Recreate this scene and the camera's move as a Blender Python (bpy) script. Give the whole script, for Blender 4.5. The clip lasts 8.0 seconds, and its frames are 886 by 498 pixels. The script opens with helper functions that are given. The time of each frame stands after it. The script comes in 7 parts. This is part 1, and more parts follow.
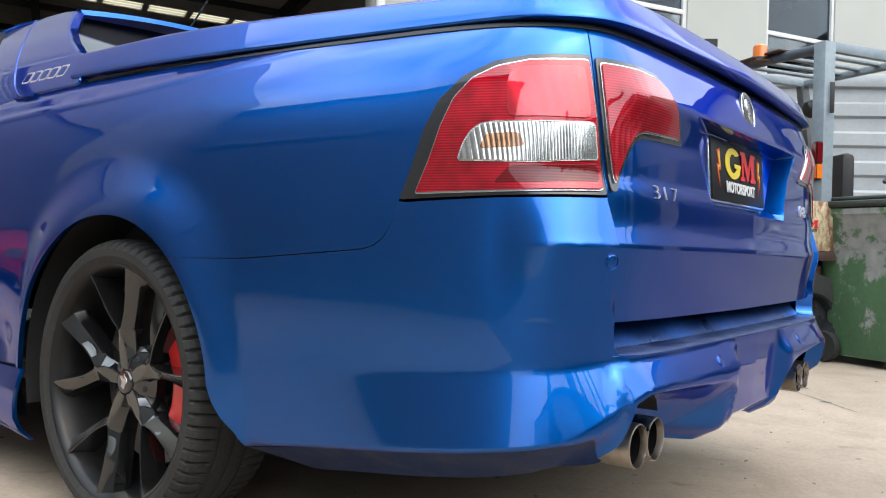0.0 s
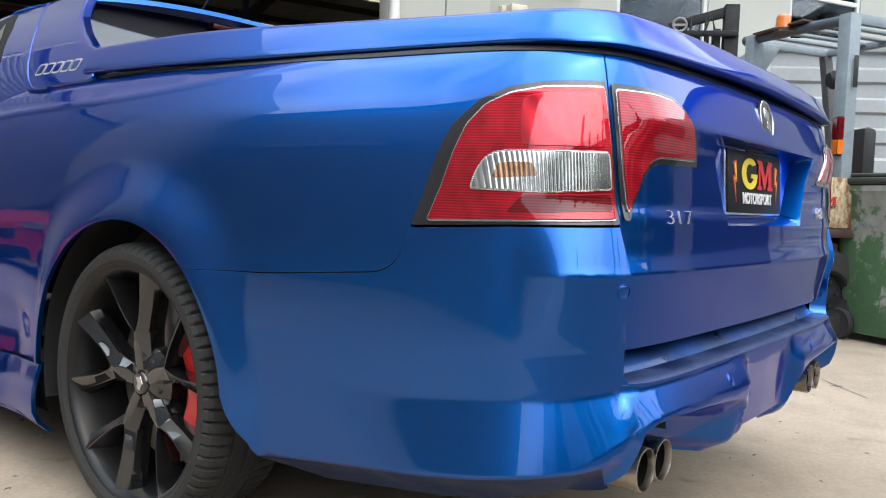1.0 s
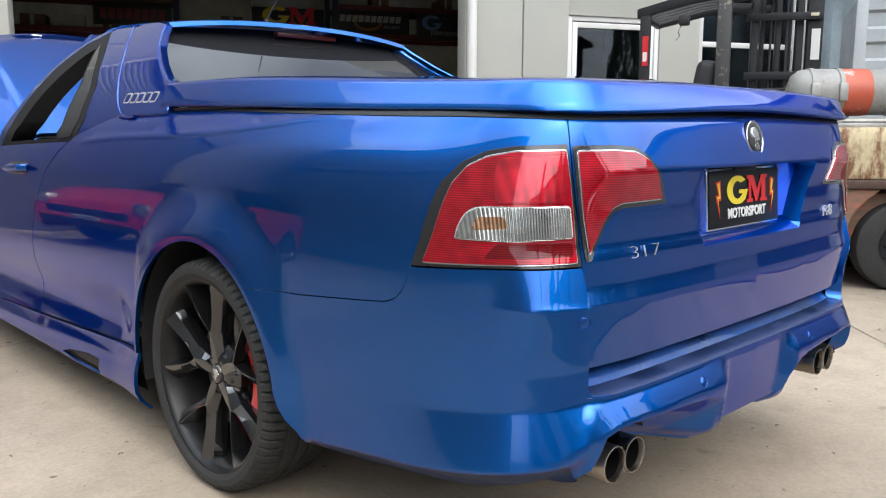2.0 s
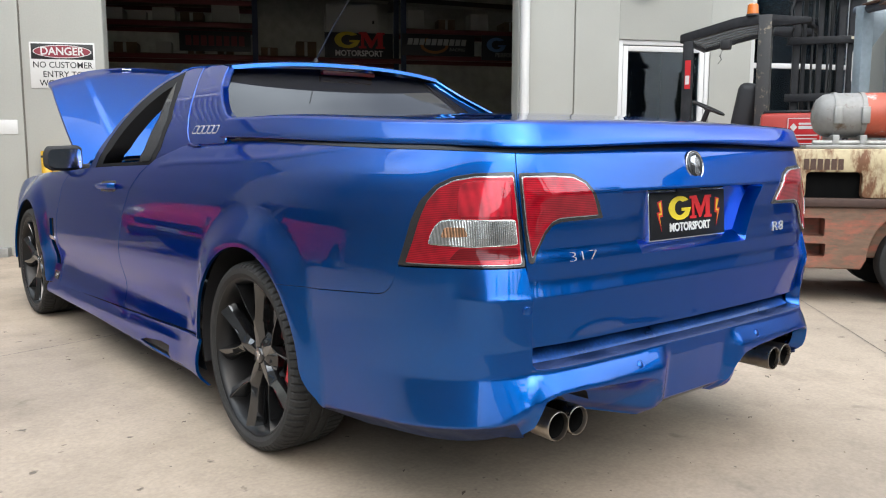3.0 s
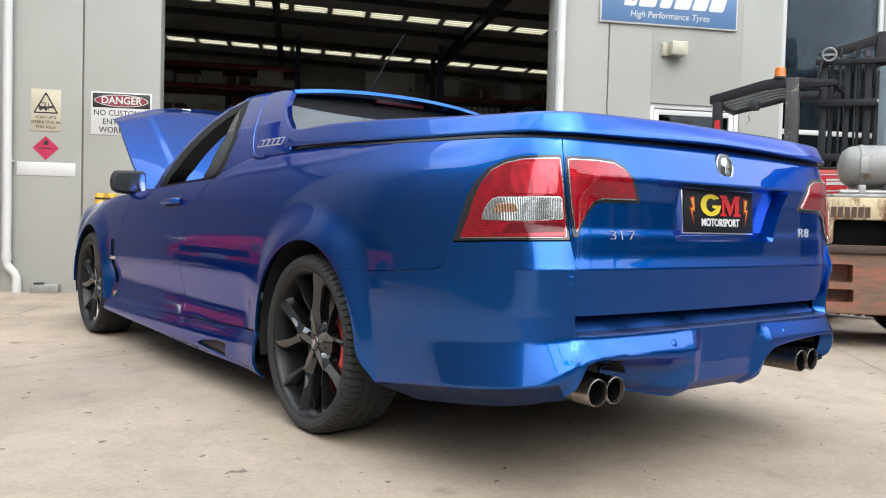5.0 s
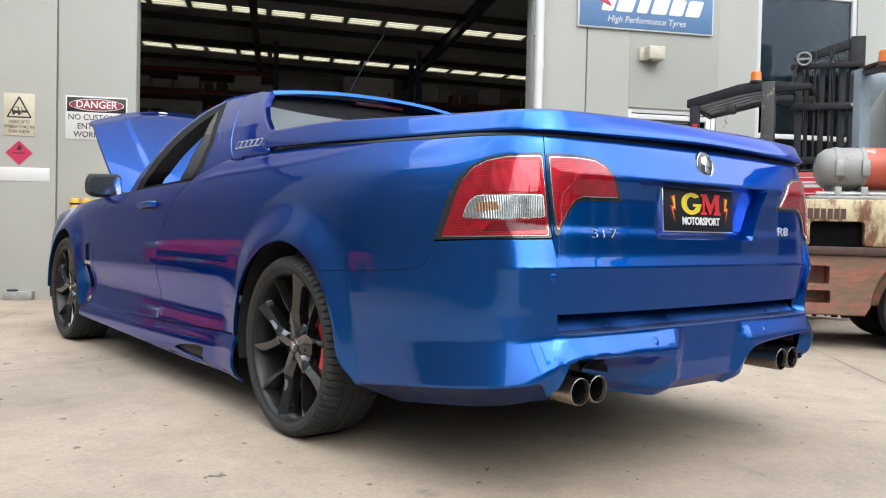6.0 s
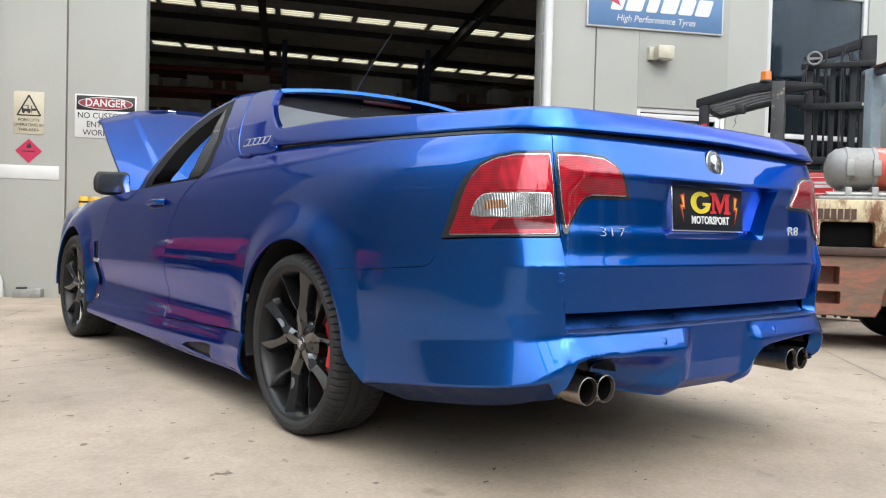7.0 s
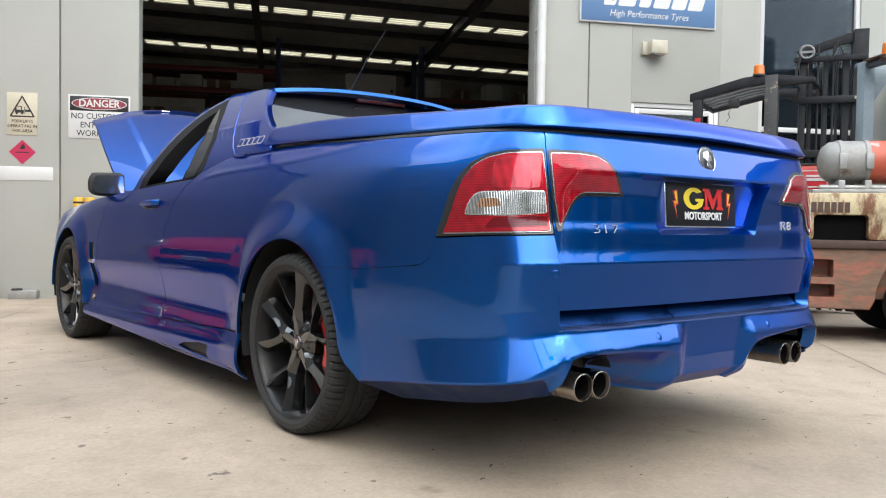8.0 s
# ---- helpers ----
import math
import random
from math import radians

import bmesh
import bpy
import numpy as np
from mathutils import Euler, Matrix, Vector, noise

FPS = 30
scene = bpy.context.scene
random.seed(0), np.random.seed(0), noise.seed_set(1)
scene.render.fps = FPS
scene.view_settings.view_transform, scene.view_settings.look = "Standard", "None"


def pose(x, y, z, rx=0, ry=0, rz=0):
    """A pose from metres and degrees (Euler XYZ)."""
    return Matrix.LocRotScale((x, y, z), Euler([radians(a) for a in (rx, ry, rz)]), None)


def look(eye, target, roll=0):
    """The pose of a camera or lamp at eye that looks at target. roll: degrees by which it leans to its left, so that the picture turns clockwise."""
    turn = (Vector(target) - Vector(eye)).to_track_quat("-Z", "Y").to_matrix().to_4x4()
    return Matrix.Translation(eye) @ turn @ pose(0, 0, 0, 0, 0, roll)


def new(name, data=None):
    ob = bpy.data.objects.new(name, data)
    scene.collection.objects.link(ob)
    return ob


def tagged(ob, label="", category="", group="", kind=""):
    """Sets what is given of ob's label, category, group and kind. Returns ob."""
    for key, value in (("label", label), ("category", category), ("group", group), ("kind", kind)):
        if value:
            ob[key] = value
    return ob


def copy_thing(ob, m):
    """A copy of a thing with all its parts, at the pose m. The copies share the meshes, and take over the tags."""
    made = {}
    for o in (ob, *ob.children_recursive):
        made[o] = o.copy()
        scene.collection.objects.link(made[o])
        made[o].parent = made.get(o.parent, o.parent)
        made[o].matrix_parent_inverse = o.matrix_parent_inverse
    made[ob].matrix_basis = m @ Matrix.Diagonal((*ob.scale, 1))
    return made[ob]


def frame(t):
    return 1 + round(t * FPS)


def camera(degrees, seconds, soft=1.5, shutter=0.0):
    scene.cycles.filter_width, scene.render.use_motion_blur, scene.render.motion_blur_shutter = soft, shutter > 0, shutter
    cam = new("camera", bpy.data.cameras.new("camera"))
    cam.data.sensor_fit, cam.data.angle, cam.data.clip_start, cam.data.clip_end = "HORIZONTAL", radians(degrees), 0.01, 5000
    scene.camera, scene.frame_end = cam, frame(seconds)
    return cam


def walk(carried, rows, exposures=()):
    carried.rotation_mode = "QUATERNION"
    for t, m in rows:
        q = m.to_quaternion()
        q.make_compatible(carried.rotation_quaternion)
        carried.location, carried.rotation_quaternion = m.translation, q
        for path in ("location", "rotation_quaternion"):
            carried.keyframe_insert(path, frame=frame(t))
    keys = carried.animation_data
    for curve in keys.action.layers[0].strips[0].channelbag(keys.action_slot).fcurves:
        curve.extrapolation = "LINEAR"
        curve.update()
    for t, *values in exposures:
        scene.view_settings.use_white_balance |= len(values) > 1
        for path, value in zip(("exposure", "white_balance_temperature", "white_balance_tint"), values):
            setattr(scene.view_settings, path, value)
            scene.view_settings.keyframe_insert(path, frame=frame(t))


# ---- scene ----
cam = camera(57.3, 8.0, 1.1)
PATH = [
    (0, (-1.9, -1.684, 0.662), (-0.308, -0.473, 0.661), 1.6),
    (0.5, (-1.902, -1.679, 0.666), (-0.315, -0.462, 0.641), 2.0),
    (1, (-1.896, -1.682, 0.783), (-0.326, -0.448, 0.667), 2.2),
    (1.5, (-1.901, -1.791, 0.937), (-0.424, -0.465, 0.69), 1.4),
    (1.7, (-1.914, -1.865, 0.987), (-0.48, -0.498, 0.709), 0.8),
    (2.8, (-2.071, -2.403, 1.042), (-0.776, -0.901, 0.782), 0.1),
    (3, (-2.092, -2.491, 1.053), (-0.836, -0.956, 0.799), 0.1),
    (3.5, (-2.175, -2.582, 0.961), (-0.97, -0.998, 0.755), -0.3),
    (4, (-2.242, -2.611, 0.844), (-1.06, -1.0, 0.759), 0.4),
    (4.5, (-2.295, -2.638, 0.812), (-1.106, -1.032, 0.733), 1.3),
    (6, (-2.285, -2.614, 0.778), (-1.032, -1.056, 0.725), 1.3),
    (6.5, (-2.283, -2.613, 0.775), (-1.038, -1.049, 0.716), 1.2),
    (7, (-2.278, -2.607, 0.773), (-1.04, -1.037, 0.719), 1.5),
    (7.5, (-2.284, -2.616, 0.781), (-1.043, -1.049, 0.729), 1.3),
    (8, (-2.281, -2.617, 0.78), (-1.035, -1.053, 0.717), 0.9),
]
walk(cam, [(t, look(eye, target, roll)) for t, eye, target, roll in PATH])

# ---- light ----
world = bpy.data.worlds.new("sky")
scene.world = world
world.use_nodes = True
nodes, links = world.node_tree.nodes, world.node_tree.links
sky = nodes.new("ShaderNodeTexSky")
sky.sky_type, sky.sun_disc = "NISHITA", False
sky.sun_elevation, sky.sun_rotation = radians(52), radians(200)
sky.dust_density, sky.ozone_density, sky.air_density = 6.0, 1.0, 1.0
# bright broken cloud over the whole sky
cover = nodes.new("ShaderNodeMixRGB")
cover.inputs[2].default_value = (11.5, 13.0, 14.2, 1)
puffs = nodes.new("ShaderNodeTexNoise")
puffs.inputs["Scale"].default_value, puffs.inputs["Detail"].default_value = 2.2, 5
ramp = nodes.new("ShaderNodeMapRange")
ramp.inputs[1].default_value, ramp.inputs[2].default_value = 0.40, 0.62
ramp.inputs[3].default_value, ramp.inputs[4].default_value = 0.18, 0.92
coord = nodes.new("ShaderNodeTexCoord")
links.new(coord.outputs["Generated"], puffs.inputs["Vector"])
links.new(puffs.outputs["Fac"], ramp.inputs[0])
links.new(ramp.outputs[0], cover.inputs[0])
links.new(sky.outputs[0], cover.inputs[1])
back = nodes["Background"]
# an overcast sky is about three times as bright overhead as at its rim
axes, rise, lift_ = nodes.new("ShaderNodeSeparateXYZ"), nodes.new("ShaderNodeMapRange"), nodes.new("ShaderNodeVectorMath")
lift_.operation = "SCALE"
rise.inputs[1].default_value, rise.inputs[2].default_value, rise.inputs[3].default_value, rise.inputs[4].default_value = 0.0, 1.0, 0.64, 1.32
links.new(coord.outputs["Generated"], axes.inputs[0])
links.new(axes.outputs[2], rise.inputs[0])
links.new(cover.outputs[0], lift_.inputs[0])
links.new(rise.outputs[0], lift_.inputs["Scale"])
links.new(lift_.outputs[0], back.inputs[0])
back.inputs[1].default_value = 0.315

sun = new("sun", bpy.data.lights.new("sun", "SUN"))
sun.data.energy, sun.data.angle, sun.data.color = 1.35, radians(75), (1.0, 0.94, 0.86)
sun.matrix_world = look((0, 0, 0), (0.30, 0.75, -1.25))


# ---- materials ----
def material(name, colour, rough=0.5, metal=0.0, coat=0.0, grain=0.0, grain_scale=60.0, patch=0.0, patch_scale=3.0, bump=0.0, rough_var=0.0, spec=0.5):
    """A surface with grain (fine) and patches (coarse) in colour, roughness and relief, in metres."""
    m = bpy.data.materials.new(name)
    m.use_nodes = True
    n, l = m.node_tree.nodes, m.node_tree.links
    b = n["Principled BSDF"]
    b.inputs["Base Color"].default_value = (*colour, 1)
    b.inputs["Roughness"].default_value = rough
    b.inputs["Metallic"].default_value = metal
    b.inputs["Coat Weight"].default_value = coat
    b.inputs["Coat Roughness"].default_value = 0.02
    b.inputs["Specular IOR Level"].default_value = spec
    if grain or patch or bump or rough_var:
        c = n.new("ShaderNodeTexCoord")
        fine, coarse = n.new("ShaderNodeTexNoise"), n.new("ShaderNodeTexNoise")
        fine.inputs["Scale"].default_value, fine.inputs["Detail"].default_value = grain_scale, 6
        coarse.inputs["Scale"].default_value, coarse.inputs["Detail"].default_value = patch_scale, 5
        for node in (fine, coarse):
            l.new(c.outputs["Object"], node.inputs["Vector"])
        a = n.new("ShaderNodeMapRange")
        a.inputs[1].default_value, a.inputs[2].default_value, a.inputs[3].default_value, a.inputs[4].default_value = 0.3, 0.7, 1 - grain, 1 + grain
        d = n.new("ShaderNodeMapRange")
        d.inputs[1].default_value, d.inputs[2].default_value, d.inputs[3].default_value, d.inputs[4].default_value = 0.3, 0.7, 1 - patch, 1 + patch
        l.new(fine.outputs["Fac"], a.inputs[0])
        l.new(coarse.outputs["Fac"], d.inputs[0])
        mul = n.new("ShaderNodeMath")
        mul.operation = "MULTIPLY"
        l.new(a.outputs[0], mul.inputs[0])
        l.new(d.outputs[0], mul.inputs[1])
        tint = n.new("ShaderNodeVectorMath")
        tint.operation = "SCALE"
        tint.inputs[0].default_value = colour
        l.new(mul.outputs[0], tint.inputs["Scale"])
        l.new(tint.outputs[0], b.inputs["Base Color"])
        if rough_var:
            e = n.new("ShaderNodeMapRange")
            e.inputs[1].default_value, e.inputs[2].default_value = 0.3, 0.7
            e.inputs[3].default_value, e.inputs[4].default_value = max(rough - rough_var, 0.02), min(rough + rough_var, 1)
            l.new(coarse.outputs["Fac"], e.inputs[0])
            l.new(e.outputs[0], b.inputs["Roughness"])
        if bump:
            k = n.new("ShaderNodeBump")
            k.inputs["Strength"].default_value, k.inputs["Distance"].default_value = 0.6, bump
            l.new(fine.outputs["Fac"], k.inputs["Height"])
            l.new(k.outputs[0], b.inputs["Normal"])
    return m


def glass(name, colour, rough=0.0, ior=1.45):
    m = bpy.data.materials.new(name)
    m.use_nodes = True
    b = m.node_tree.nodes["Principled BSDF"]
    b.inputs["Base Color"].default_value = (*colour, 1)
    b.inputs["Roughness"].default_value = rough
    b.inputs["Transmission Weight"].default_value = 1.0
    b.inputs["IOR"].default_value = ior
    return m


def car_paint():
    """Metallic blue under clear lacquer, with fine flakes."""
    m = bpy.data.materials.new("blue_paint")
    m.use_nodes = True
    n, l = m.node_tree.nodes, m.node_tree.links
    b = n["Principled BSDF"]
    c = n.new("ShaderNodeTexCoord")
    v = n.new("ShaderNodeTexNoise")
    v.inputs["Scale"].default_value, v.inputs["Detail"].default_value = 900, 2
    l.new(c.outputs["Object"], v.inputs["Vector"])
    r = n.new("ShaderNodeMapRange")
    r.inputs[1].default_value, r.inputs[2].default_value, r.inputs[3].default_value, r.inputs[4].default_value = 0.3, 0.7, 0.8, 1.2
    l.new(v.outputs["Fac"], r.inputs[0])
    s = n.new("ShaderNodeVectorMath")
    s.operation = "SCALE"
    s.inputs[0].default_value = PAINT
    l.new(r.outputs[0], s.inputs["Scale"])
    l.new(s.outputs[0], b.inputs["Base Color"])
    b.inputs["Metallic"].default_value, b.inputs["Roughness"].default_value = 0.96, 0.29
    b.inputs["Specular Tint"].default_value = (0.02, 0.25, 0.80, 1)
    b.inputs["Coat Weight"].default_value, b.inputs["Coat Roughness"].default_value, b.inputs["Coat IOR"].default_value = 1.0, 0.004, 1.43
    return m


PAINT = (0.0006, 0.0865, 0.370)
BLUE = car_paint()
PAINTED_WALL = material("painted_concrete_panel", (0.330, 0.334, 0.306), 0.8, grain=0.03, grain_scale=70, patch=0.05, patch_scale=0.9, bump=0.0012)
BLACK = material("black_plastic", (0.023, 0.023, 0.0245), 0.5, grain=0.1, grain_scale=200, bump=0.0003, spec=0.25)
GLOSS_BLACK = material("gloss_black", (0.013, 0.013, 0.0145), 0.18, coat=0.6, grain=0.08, grain_scale=40)
RUBBER = material("tyre_rubber", (0.027, 0.0267, 0.0262), 0.75, grain=0.2, grain_scale=120, patch=0.15, patch_scale=6, bump=0.0006, spec=0.25)
# near-black stands in for the shade inside bores and hollows
DARK = material("void_shade", (0.004, 0.004, 0.004), 0.9, grain=0.2, grain_scale=20, spec=0.05)
STEEL = material("bare_steel", (0.55, 0.54, 0.52), 0.3, 1.0, grain=0.08, grain_scale=150, rough_var=0.1)
CHROME = material("chrome", (0.8, 0.8, 0.82), 0.08, 1.0, grain=0.02)


# ---- building helpers ----
def finish(name, bm, mat, parent=None, label="", sharp=35.0):
    me = bpy.data.meshes.new(name)
    bm.normal_update()
    for f in bm.faces:
        f.smooth = True
    for e in bm.edges:
        e.smooth = not (len(e.link_faces) == 2 and e.calc_face_angle(0.0) > radians(sharp))
    bm.to_mesh(me)
    bm.free()
    if mat:
        me.materials.append(mat)
    ob = new(name, me)
    ob.parent = parent
    if label:
        ob["label"] = label
    return ob


def part(name, bm, mat, parent, label="", sharp=35.0):
    return finish(name, bm, mat, parent, label, sharp)


def thing(name, label, category, group="", kind="", m=None):
    ob = new(name)
    ob.empty_display_size = 0.1
    if m is not None:
        ob.matrix_world = m
    return tagged(ob, label, category, group, kind)


def box(bm, lo, hi, bevel=0.0, m=None, segments=2):
    """Adds a box between two corners, its edges rounded."""
    lo, hi = Vector(lo), Vector(hi)
    r = bmesh.ops.create_cube(bm, size=1.0)
    vs = r["verts"]
    for v in vs:
        v.co = Vector([(lo[i] + hi[i]) / 2 + v.co[i] * (hi[i] - lo[i]) for i in range(3)])
    if bevel:
        es = list({e for v in vs for e in v.link_edges})
        g = bmesh.ops.bevel(bm, geom=es, offset=bevel, segments=segments, profile=0.5, affect="EDGES")
        vs = list({v for f in g["faces"] for v in f.verts} | {v for v in vs if v.is_valid})
    if m is not None:
        bmesh.ops.transform(bm, matrix=m, verts=vs)
    return vs


def boxed(*boxes, bevel=0.004):
    bm = bmesh.new()
    for lo, hi in boxes:
        box(bm, lo, hi, bevel)
    return bm


def tube(bm, path, radius, sides=12, cap=True):
    """A pipe along points; radius may be a list."""
    pts = [Vector(p) for p in path]
    rings = []
    up = Vector((0, 0, 1))
    for i, p in enumerate(pts):
        d = (pts[min(i + 1, len(pts) - 1)] - pts[max(i - 1, 0)]).normalized()
        ref = up if abs(d.dot(up)) < 0.95 else Vector((1, 0, 0))
        a = d.cross(ref).normalized()
        b = a.cross(d)
        r = radius[i] if isinstance(radius, (list, tuple)) else radius
        rings.append([bm.verts.new(p + (a * math.cos(2 * math.pi * k / sides) + b * math.sin(2 * math.pi * k / sides)) * r) for k in range(sides)])
    for u, v in zip(rings, rings[1:]):
        for k in range(sides):
            bm.faces.new((u[k], u[(k + 1) % sides], v[(k + 1) % sides], v[k]))
    if cap:
        bm.faces.new(rings[0][::-1])
        bm.faces.new(rings[-1])


def lathe(bm, profile, axis="x", sides=48, centre=(0, 0, 0), closed=False):
    """Turns (radius, along) points round an axis."""
    c = Vector(centre)
    rings = []
    for r, h in profile:
        ring = []
        for k in range(sides):
            a = 2 * math.pi * k / sides
            u, v = r * math.cos(a), r * math.sin(a)
            co = {"x": (h, u, v), "y": (u, h, v), "z": (u, v, h)}[axis]
            ring.append(bm.verts.new(c + Vector(co)))
        rings.append(ring)
    pairs = list(zip(rings, rings[1:])) + ([(rings[-1], rings[0])] if closed else [])
    for a, b in pairs:
        for k in range(sides):
            bm.faces.new((a[k], a[(k + 1) % sides], b[(k + 1) % sides], b[k]))
    bmesh.ops.recalc_face_normals(bm, faces=bm.faces[:])


def prism(bm, outline, depth, m=None, bevel=0.0):
    """A flat outline in x, z made depth thick towards +y."""
    a = [bm.verts.new((x, 0, z)) for x, z in outline]
    b = [bm.verts.new((x, depth, z)) for x, z in outline]
    fs = [bm.faces.new(a[::-1]), bm.faces.new(b)]
    k = len(outline)
    for i in range(k):
        fs.append(bm.faces.new((a[i], a[(i + 1) % k], b[(i + 1) % k], b[i])))
    bmesh.ops.recalc_face_normals(bm, faces=fs)
    vs = a + b
    if bevel:
        es = [e for e in fs[0].edges] + [e for e in fs[1].edges]
        g = bmesh.ops.bevel(bm, geom=es, offset=bevel, segments=2, profile=0.5, affect="EDGES")
        vs = list({v for f in g["faces"] for v in f.verts} | {v for v in vs if v.is_valid})
    if m is not None:
        bmesh.ops.transform(bm, matrix=m, verts=list({v for v in vs if v.is_valid}))


def text(name, body, size, mat, parent, m, depth=0.002, align="CENTER", stretch=1.0, shear=0.0, bold=0.0, label=""):
    """Raised letters; x to the right, z up, facing -y in m's frame."""
    cu = bpy.data.curves.new(name, "FONT")
    cu.body, cu.size, cu.extrude, cu.align_x, cu.align_y, cu.shear, cu.offset = body, size, depth, align, "CENTER", shear, bold
    cu.resolution_u = 3
    tmp = bpy.data.objects.new(name, cu)
    scene.collection.objects.link(tmp)
    dg = bpy.context.evaluated_depsgraph_get()
    me = bpy.data.meshes.new_from_object(tmp.evaluated_get(dg))
    bpy.data.objects.remove(tmp)
    bpy.data.curves.remove(cu)
    me.name = name
    me.transform(m @ pose(0, 0, 0, 90) @ Matrix.Diagonal((stretch, 1, 1, 1)))
    me.materials.clear()
    me.materials.append(mat)
    ob = new(name, me)
    ob.parent = parent
    if label:
        ob["label"] = label
    return ob
# ---- the ute's skin: a plan outline pushed in by profiles over the height ----
def spline(points, n=24):
    """Points along a smooth curve through the given ones."""
    pts = [Vector(p) for p in points]
    out = []
    for i in range(len(pts) - 1):
        a, b = pts[max(i - 1, 0)], pts[i]
        c, d = pts[i + 1], pts[min(i + 2, len(pts) - 1)]
        for k in range(n):
            t = k / n
            out.append(0.5 * (2 * b + (c - a) * t + (2 * a - 5 * b + 4 * c - d) * t * t + (3 * b - a - 3 * c + d) * t ** 3))
    return out + [pts[-1]]


def smooth(a, b, x):
    t = min(max((x - a) / (b - a), 0.0), 1.0)
    return t * t * (3 - 2 * t)


def curve(table):
    """A smooth function through a table of (x, y)."""
    xs = [p[0] for p in table]
    ys = [p[1] for p in table]
    m = []
    for i in range(len(xs)):
        if i == 0:
            m.append((ys[1] - ys[0]) / (xs[1] - xs[0]))
        elif i == len(xs) - 1:
            m.append((ys[-1] - ys[-2]) / (xs[-1] - xs[-2]))
        else:
            d0 = (ys[i] - ys[i - 1]) / (xs[i] - xs[i - 1])
            d1 = (ys[i + 1] - ys[i]) / (xs[i + 1] - xs[i])
            m.append(0.0 if d0 * d1 <= 0 else 2 * d0 * d1 / (d0 + d1))

    def f(x):
        x = min(max(x, xs[0]), xs[-1])
        i = 0
        while i < len(xs) - 2 and x > xs[i + 1]:
            i += 1
        h = xs[i + 1] - xs[i]
        t = (x - xs[i]) / h
        return ((1 + 2 * t) * (1 - t) ** 2 * ys[i] + t * (1 - t) ** 2 * h * m[i]
                + t * t * (3 - 2 * t) * ys[i + 1] + t * t * (t - 1) * h * m[i + 1])
    return f


OUTLINE = spline([(0, -1.150), (-0.3, -1.147), (-0.55, -1.139), (-0.68, -1.116), (-0.765, -1.055), (-0.82, -0.965), (-0.853, -0.85),
                  (-0.873, -0.70), (-0.888, -0.5), (-0.900, -0.2), (-0.905, 0.2), (-0.902, 0.6), (-0.897, 1.2), (-0.895, 1.8), (-0.898, 2.4),
                  (-0.900, 2.9), (-0.893, 3.3), (-0.862, 3.6), (-0.77, 3.8), (-0.5, 3.92), (0, 3.96)])
REACH = [0.0]
for p, q in zip(OUTLINE, OUTLINE[1:]):
    REACH.append(REACH[-1] + (q - p).length)
REAR_AXLE, FRONT_AXLE, HUB_Z, ARCH = 0.0, 3.009, 0.345, 0.372
side_in = curve([(0.12, 0.020), (0.20, 0.012), (0.32, 0.006), (0.45, 0.003), (0.55, 0.0), (0.68, 0.003), (0.78, 0.010), (0.86, 0.018),
                 (0.92, 0.030), (0.96, 0.042), (1.0, 0.060), (1.04, 0.085), (1.065, 0.108), (1.08, 0.130), (1.10, 0.17)])
rear_in = curve([(0.14, 0.05), (0.20, 0.04), (0.28, 0.028), (0.33, 0.020), (0.40, 0.012), (0.48, 0.006), (0.50, 0.006), (0.545, 0.022), (0.674, 0.028), (0.80, 0.030), (0.86, 0.032), (0.92, 0.037), (0.965, 0.042), (1.0, 0.048),
                 (1.03, 0.056), (1.045, 0.064), (1.07, 0.10)])


corner_in = curve([(0.14, 0.05), (0.20, 0.04), (0.28, 0.028), (0.33, 0.020), (0.40, 0.015), (0.47, 0.0135), (0.55, 0.0150), (0.62, 0.0225), (0.68, 0.028)])
bumper_low = curve([(0.66, 0.40), (0.677, 0.351), (0.70, 0.316), (0.756, 0.295), (0.84, 0.283), (1.02, 0.262), (1.385, 0.213), (1.5, 0.195), (1.7, 0.19)])


lip_edge = curve([(0, 0.436), (0.60, 0.436), (0.69, 0.405), (0.80, 0.352), (1.02, 0.332), (1.3, 0.285), (1.7, 0.26)])
lip_top = curve([(0, 0.489), (0.64, 0.486), (0.80, 0.472), (1.02, 0.455), (1.7, 0.42)])


def along(s):
    """Place and outward normal of the outline, s metres from the middle of the tail."""
    s = min(max(s, 0.0), REACH[-1] - 1e-6)
    lo, hi = 0, len(REACH) - 1
    while hi - lo > 1:
        mid = (lo + hi) // 2
        if REACH[mid] <= s:
            lo = mid
        else:
            hi = mid
    t = (s - REACH[lo]) / (REACH[hi] - REACH[lo])
    p = OUTLINE[lo].lerp(OUTLINE[hi], t)

    def tangent(i):
        return OUTLINE[min(i + 1, len(OUTLINE) - 1)] - OUTLINE[max(i - 1, 0)]
    d = tangent(lo).normalized().lerp(tangent(hi).normalized(), t).normalized()
    n = Vector((d.y, -d.x))
    if n.dot(p - Vector((0, 1.4))) < 0:
        n = -n
    return p, n


def s_at_y(y):
    return min((abs(p.y - y), s) for p, s in zip(OUTLINE, REACH) if p.x < -0.6 and p.y < 3.7)[1]


def s_at_x(x):
    return min((abs(p.x + abs(x)), s) for p, s in zip(OUTLINE, REACH) if p.y < -0.85)[1]


S_REAR, S_SIDE = s_at_x(0.62), s_at_y(-0.78)


